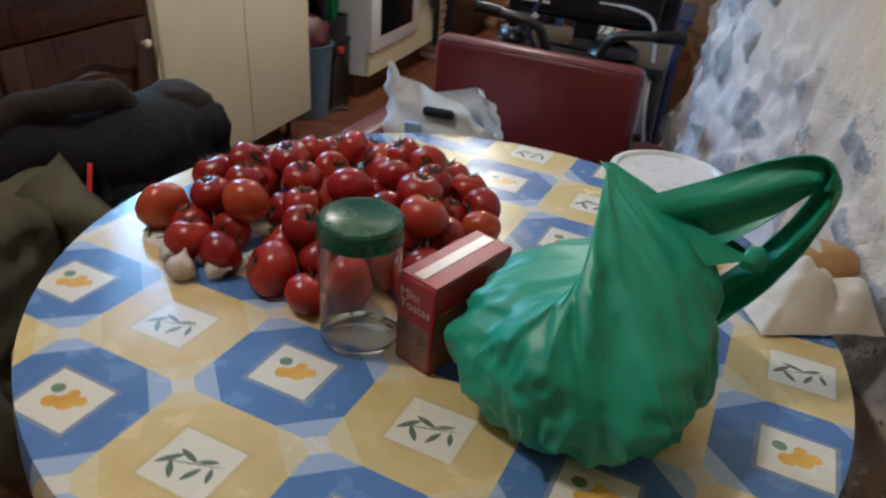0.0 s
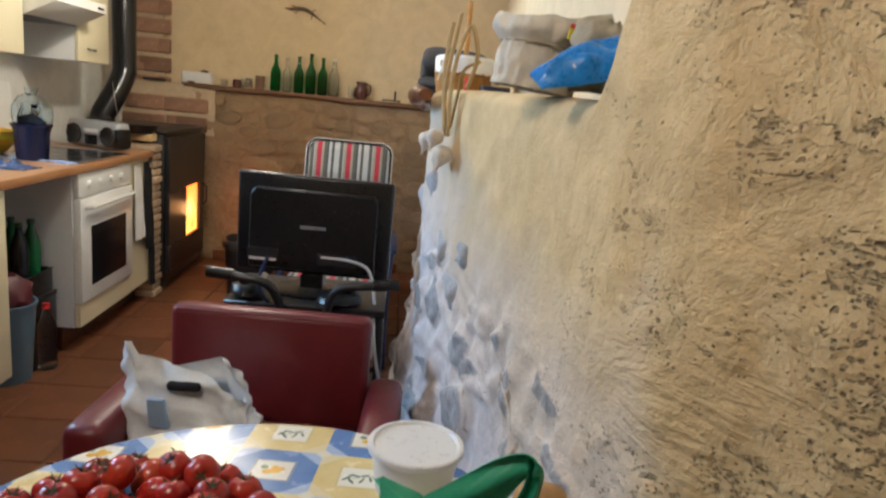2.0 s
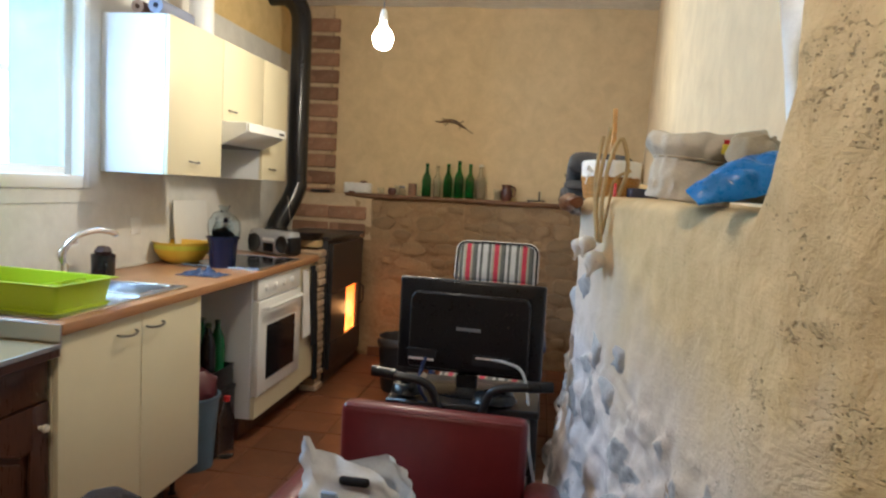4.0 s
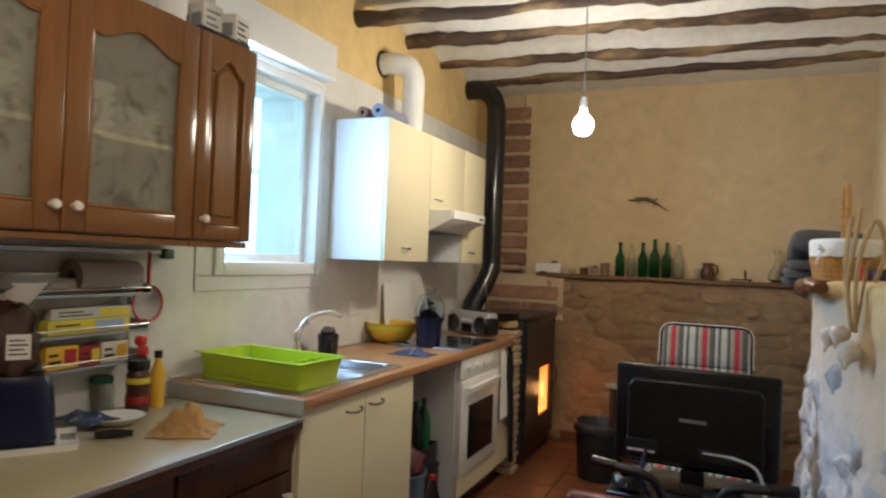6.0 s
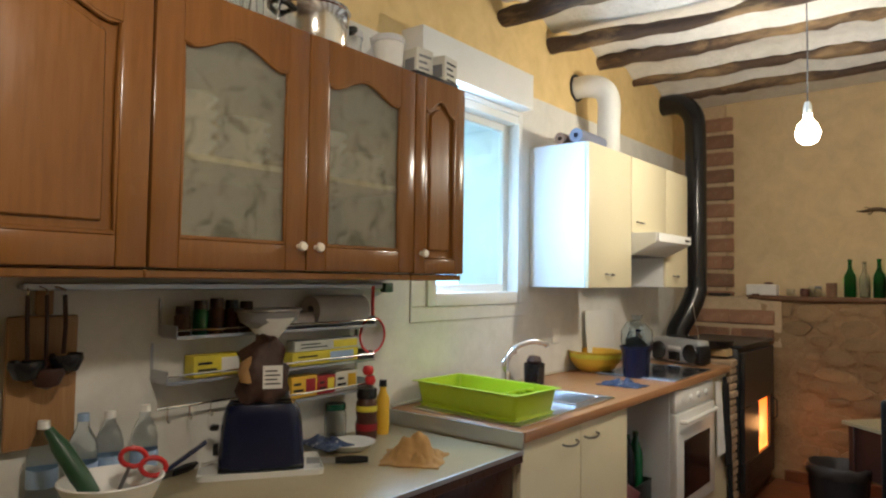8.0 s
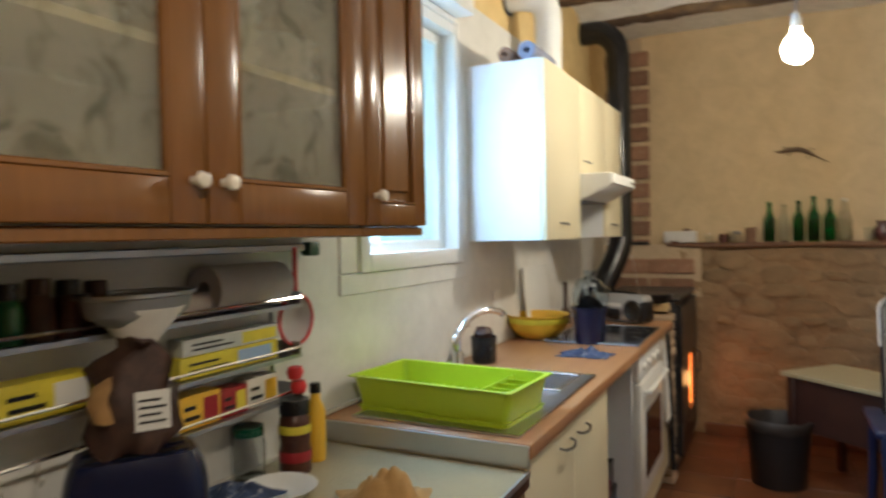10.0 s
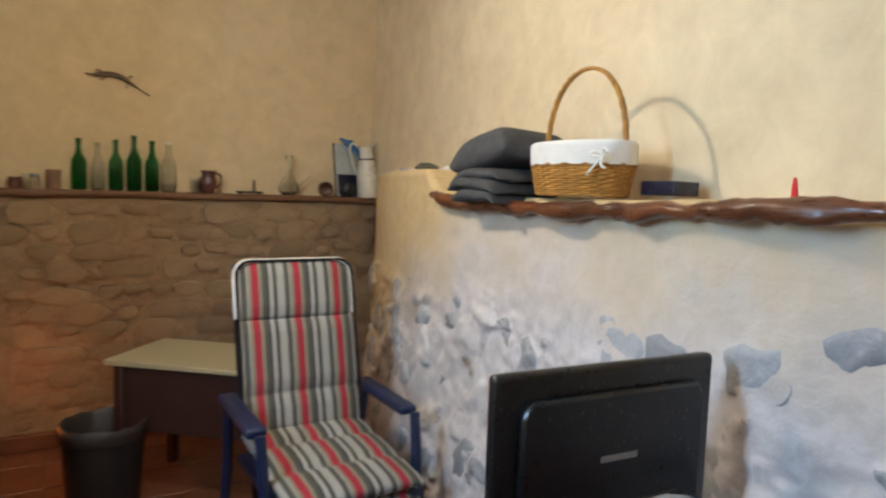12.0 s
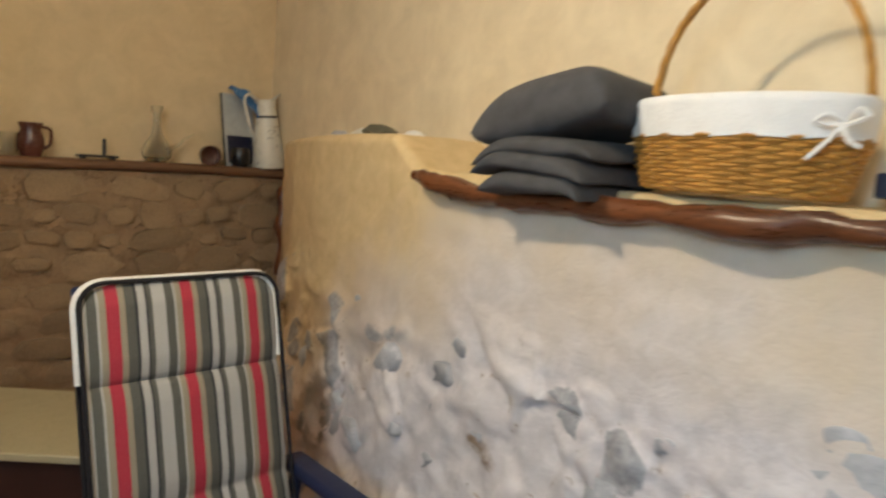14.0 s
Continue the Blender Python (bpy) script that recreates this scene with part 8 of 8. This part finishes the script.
printed_box("cling_film_box", 1.588, 1.745, 1.1095, 0.050, 0.062, M_YPRINT, M_WHITEP, "yellow and white cardboard box on the metal shelf")
printed_box("baking_paper_box", 1.930, 2.215, 1.1095, 0.046, 0.044, M_YPRINT, M_BLUEPRINT, "long yellow and blue film box on the shelf")
printed_box("foil_box", 1.940, 2.235, 1.1545, 0.044, 0.034, M_SILVER2, M_YPRINT, "long pale foil box lying on another box")
printed_box("matches_box", 1.925, 2.030, 1.0095, 0.050, 0.068, M_YELLOWP, M_REDBOX, "orange and yellow small box on the low shelf")
printed_box("matches_box", 2.035, 2.110, 1.0095, 0.048, 0.060, M_REDBOX, M_YPRINT, "red small box on the low shelf")
printed_box("matches_box", 2.115, 2.215, 1.0095, 0.045, 0.066, M_CARTON, M_YELLOWP, "pale box with an orange print on the low shelf")
st2 = thing("red_strainer", (RX + 0.055, 2.285, 1.19), "small round strainer with a red handle hanging from the rail", "strainer")
part("ring", tube([(0, 0.062 * math.cos(a * math.pi / 12), 0.062 * math.sin(a * math.pi / 12)) for a in range(24)], 0.004, 6, closed=True), M_RED, st2)
part("mesh", lathe([(0, -0.022), (0.035, -0.016), (0.060, 0.0)], 24), M_GREYPINK, st2, "fine pale mesh", rot=(0, 90, 0))
part("handle", tube([(0, 0, 0.064), (0, -0.002, 0.12), (0, 0, 0.175)], [0.006, 0.007, 0.006], 8), M_RED, st2)
ap = thing("fruit_magnet", (RX + 0.098, 2.235, 1.040), "small red fruit ornament on the low shelf", "ornament")
for dx, dz in ((0, 0), (0, 0.035)):
    part("fruit", lathe([(0, -0.02), (0.015, -0.014), (0.020, 0.0), (0.015, 0.014), (0, 0.017)], 16), M_RED, ap, at=(0, dx * 0.5 - dz * 0.3, dz))

# chopping board with pans on the rail
cb = thing("wooden_chopping_board", (RX + 0.002, 1.145, 0.985), "wooden chopping board hanging on the wall", "chopping board")
part("board", boxes((0, 0.016, 0, 0.155, 0, 0.31), bev=0.006, seg=2), M_BOARD, cb)
part("handle", boxes((0, 0.016, 0.058, 0.098, 0.3105, 0.375), bev=0.006, seg=2), M_BOARD, cb)
for k, (y, l) in enumerate(((1.175, 0.15), (1.215, 0.17), (1.255, 0.14))):
    o = thing("ladle", (RX + 0.045, y, 1.345), "dark ladle hanging from the rail", "ladle", "hanging ladles", rot=(0, 0, 25 * k))
    part("handle", tube([(0, 0, 0), (0.004, 0, -l * 0.5), (0, 0.004, -l)], 0.005, 6), M_DBROWN, o)
    part("bowl", rough_up(lathe([(0, -0.05), (0.026, -0.040), (0.038, -0.012), (0.036, 0.0), (0.034, -0.010), (0.024, -0.034), (0, -0.042)], 18), 0.002, 30, k), M_BLACKG if k != 1 else M_DBROWN, o, "dark round ladle bowl", at=(0.008, 0.0, -l))
    part("hook", tube(curve_pts([(0, 0, 0), (0, 0, 0.012), (-0.022, 0, 0.020)], 6), 0.0022, 5), M_CHROME, o)

# on top of the wooden cabinets
CT = 2.0725


def printed_carton(at, rot, w, d, h, label, dark=False):
    ob = thing("small_carton", at, label, "carton", "cartons on the cabinets", rot=(0, 0, rot))
    part("carton", boxes((-d / 2, d / 2, -w / 2, w / 2, 0, h), bev=0.002), M_CARTON, ob)
    for k in range(4):
        part("text_bar", boxes((d / 2 + 0.0003, d / 2 + 0.0012, -w * 0.36, w * (0.36 - 0.12 * (k % 3)), h * (0.16 + 0.19 * k), h * (0.23 + 0.19 * k)), bev=0), M_BLACKP if dark else M_GREYP, ob, "unreadable printed line")
    part("print", boxes((-d * 0.35, d * 0.35, -w / 2 - 0.0012, -w / 2 - 0.0003, h * 0.25, h * 0.7), bev=0), M_GREYP, ob, "grey printed patch")
    return ob


solo("dark_tray", open_tray(0.22, 0.24, 0.014, 0.004), M_BLACKP, (-1.56, 2.335, CT), "shallow black tray on the wooden cabinet", "tray")
printed_carton((-1.50, 2.412, CT + 0.006), 8, 0.085, 0.075, 0.105, "small pale carton with dark print on the cabinet", True)
printed_carton((-1.53, 2.315, CT + 0.006), -6, 0.080, 0.070, 0.115, "small pale carton with grey print on the cabinet")
printed_carton((-1.625, 2.36, CT + 0.006), 4, 0.090, 0.075, 0.135, "pale carton standing behind the others")
solo("clear_bag", rough_up(lathe([(0, 0), (0.05, 0.0), (0.062, 0.04), (0.055, 0.10), (0.02, 0.135), (0.03, 0.165), (0.028, 0.166), (0.016, 0.135), (0, 0.12)], 26), 0.014, 22, 8), M_TUBLID, (-1.64, 2.225, CT), "tied translucent plastic bag on the cabinet", "bag")
for x, y, r, h in ((-1.53, 2.165, 0.052, 0.125), (-1.66, 2.090, 0.056, 0.155)):
    o = thing("plastic_tub", (x, y, CT), "white lidded plastic tub on the wooden cabinet", "tub", "tubs on the cabinet")
    part("body", lathe([(0, 0), (r * 0.86, 0), (r * 0.97, h * 0.82), (0, h * 0.82)], 26), M_WHITEP, o)
    part("lid", lathe([(0, h), (r * 0.98, h), (r * 1.04, h * 0.97), (r * 1.04, h * 0.83), (r * 0.98, h * 0.825), (0, h * 0.825)], 26), M_TUBLID, o, "frosted white lid")
pt = thing("steel_pot", (-1.56, 1.87, CT), "polished steel cooking pot with black handles", "pot")
part("body", lathe([(0, 0), (0.098, 0), (0.105, 0.010), (0.105, 0.118), (0.110, 0.122), (0.104, 0.123), (0, 0.121)], 38), M_CHROME, pt, smooth=50)
part("lid", lathe([(0.106, 0.124), (0.106, 0.130), (0.07, 0.148), (0, 0.156)], 38), M_CHROME, pt, smooth=60)
part("lid_knob", lathe([(0, 0.156), (0.012, 0.157), (0.012, 0.168), (0.024, 0.178), (0.018, 0.188), (0, 0.190)], 20), M_BLACKP, pt)
for s in (-1, 1):
    part("handle", tube(curve_pts([(-0.03, s * 0.100, 0.095), (-0.034, s * 0.135, 0.105), (0, s * 0.152, 0.108), (0.034, s * 0.135, 0.105), (0.03, s * 0.100, 0.095)], 16), 0.010, 8), M_BLACKP, pt, "black side handle")
for x, y, h, r in ((-1.50, 1.66, 0.085, 0.035), (-1.56, 1.59, 0.10, 0.034), (-1.49, 1.56, 0.075, 0.036), (-1.60, 1.68, 0.11, 0.03)):
    o = thing("drinking_glass", (x, y, CT), "clear drinking glass stored on the cabinet", "glass", "glasses on the cabinet")
    part("glass", lathe([(0, 0.004), (r * 0.8, 0), (r * 0.82, 0.006), (r, h), (r * 0.93, h), (r * 0.74, 0.010), (0, 0.012)], 22), M_CLEAR, o, smooth=60)
for x, y, r, mt, nm in ((-1.515, 3.462, 0.035, M_ROLLBLUE, "grey-blue"), (-1.605, 3.465, 0.030, M_RUST, "brownish")):
    solo("wrapping_roll", lathe([(r * 0.35, 0), (r, 0), (r, 0.27), (r * 0.35, 0.27), (r * 0.35, 0)], 24), mt, (x, y, 2.063 + r), nm + " paper roll lying on the cream cabinet", "roll", rot=(-90, 0, 0))

# ---- pieces of walls and floor ----
rnd = random.Random(11)


def stone_mesh(name, w, h, d, seed, material, n=11):
    r = random.Random(seed)
    bm = bmesh.new()
    rim, mid, cap = [], [], []
    for i in range(n):
        a = 2 * math.pi * i / n
        k = 0.80 + 0.28 * r.random()
        c, s = math.cos(a), math.sin(a)
        sq = 1 / max(abs(c), abs(s)) ** 0.55
        p = (w / 2 * k * c * sq, h / 2 * k * s * sq)
        rim.append(bm.verts.new((p[0], 0.02, p[1])))
        mid.append(bm.verts.new((p[0] * 0.95, -d * 0.7, p[1] * 0.95)))
        cap.append(bm.verts.new((p[0] * 0.74, -d * (0.9 + 0.3 * r.random()), p[1] * 0.74)))
    for i in range(n):
        j = (i + 1) % n
        bm.faces.new((rim[i], rim[j], mid[j], mid[i]))
        bm.faces.new((mid[i], mid[j], cap[j], cap[i]))
    bm.faces.new(cap)
    if n > 11:
        bmesh.ops.subdivide_edges(bm, edges=list(bm.edges), cuts=1, use_grid_fill=True)
        rough_up(bm, 0.013, 17, seed)
    return to_mesh(name, bm, material, 70 if n > 11 else 55)


STONES = [stone_mesh("stone", w, h, 0.012, s, M_STONE) for s, (w, h) in enumerate([(0.20, 0.10), (0.15, 0.09), (0.24, 0.12), (0.11, 0.08), (0.17, 0.13), (0.13, 0.06), (0.28, 0.10), (0.09, 0.06)])]
farlow = bpy.data.objects["wall_far_low"]


def piece(name, me, parent, m):
    ob = new(name, me)
    ob.parent = parent
    ob.matrix_world = m
    return ob


z = 0.12
while z < 1.22:
    x = -1.05 + rnd.uniform(0, 0.1) if z < 0.9 else -1.40 + rnd.uniform(0, 0.1)
    rowh = rnd.uniform(0.095, 0.125)
    while x < 0.93:
        me = rnd.choice(STONES)
        w = me.vertices[0].co.x * 2
        x += abs(w) / 2
        piece("stone", me, farlow, pose(x, 5.847 - lumps(x, z + 9, 0.030), z + rnd.uniform(-0.012, 0.012), rnd.uniform(-4, 4), rnd.uniform(-9, 9), rnd.uniform(-4, 4)))
        x += abs(w) / 2 + rnd.uniform(0.012, 0.035)
    z += rowh

STONES_W = [stone_mesh("limewashed_stone", w, h, 0.032, s + 40, M_STONE_W, 13) for s, (w, h) in enumerate([(0.20, 0.13), (0.14, 0.10), (0.24, 0.17), (0.10, 0.07), (0.09, 0.12), (0.07, 0.05), (0.05, 0.04), (0.06, 0.045)])]
lowwall = bpy.data.objects["wall_low_thick"]
placed = []
BIG = [(2.79, 1.02, 0), (3.02, 0.985, 0), (3.18, 0.955, 2), (3.06, 0.90, 1), (3.24, 1.04, 5), (3.50, 0.92, 6), (3.60, 0.87, 7), (3.71, 0.885, 3), (4.05, 0.96, 7), (4.10, 0.88, 3), (3.99, 0.86, 6), (4.12, 0.78, 5), (4.36, 0.66, 4), (2.93, 0.78, 2), (3.30, 0.76, 1), (2.62, 1.10, 1), (2.50, 0.95, 4), (2.38, 0.86, 1), (2.30, 0.98, 3)]
for y, z, i in BIG:
    me = STONES_W[i]
    placed.append((y, z, max(abs(v.co.x) for v in me.vertices)))
    slope = math.degrees(math.atan2(face_x(y + 0.05) - face_x(y - 0.05), 0.1))
    piece("stone", me, lowwall, pose(face_x(y) - lumps(y, z, 0.014) + 0.029, y, z, rnd.uniform(-14, 14), rnd.uniform(-30, 30), -90 - slope + rnd.uniform(-6, 6)))
for k in range(150):
    y, z = rnd.uniform(1.9, 5.5), rnd.uniform(0.05, 1.10)
    limit = 0.97 + 0.10 * noise.noise(Vector((y * 1.7, 3, 3))) - (0.12 if y > 4.6 else 0)
    if y < 2.5:
        limit = 0.72 + (y - 1.9) * 0.5
    me = rnd.choice(STONES_W)
    rad = max(abs(v.co.x) for v in me.vertices)
    if z > limit or 2.15 < y < 2.85 or any((y - a) ** 2 + (z - b) ** 2 < (0.82 * (rad + c)) ** 2 for a, b, c in placed):
        continue
    placed.append((y, z, rad))
    slope = math.degrees(math.atan2(face_x(y + 0.05) - face_x(y - 0.05), 0.1))
    piece("stone", me, lowwall, pose(front(y, z) + 0.031, y, z, rnd.uniform(-16, 16), rnd.uniform(-50, 50), -90 - slope + rnd.uniform(-8, 8)))

brick = to_mesh("brick", boxes((-0.114, 0.114, -0.016, 0.02, -0.052, 0.052), bev=0.008), M_BRICK, 40)
half = to_mesh("half_brick", boxes((-0.048, 0.048, -0.016, 0.02, -0.052, 0.052), bev=0.008), M_BRICK, 40)
pillar = bpy.data.objects["brick_pillar"]
for r in range(13):
    z = 1.005 + r * 0.135
    row = [(half, -1.70), (brick, -1.585)] if r % 2 else [(brick, -1.66), (half, -1.52)]
    if r < 2:
        row = row + [(brick, -1.36), (half, -1.21)] if r % 2 else row + [(half, -1.41), (brick, -1.28)]
    yy = 5.828 if z < 1.27 else 5.948
    for me, x in row:
        piece("brick", me, pillar, pose(x, yy, z, rnd.uniform(-1, 1), rnd.uniform(-1, 1), 0))

tile = to_mesh("floor_tile", boxes((-0.146, 0.146, -0.146, 0.146, -0.012, 0.0), bev=0.003), M_FLOORT)
floor = bpy.data.objects["ground_slab"]
for i in range(9):
    for j in range(24):
        x, y = -1.62 + i * 0.30, -1.15 + j * 0.30
        if x > 0.95 or y > 5.85:
            continue
        piece("floor_tile", tile, floor, pose(x, y, rnd.uniform(-0.0008, 0.0008), rnd.uniform(-0.15, 0.15), rnd.uniform(-0.15, 0.15), 0))
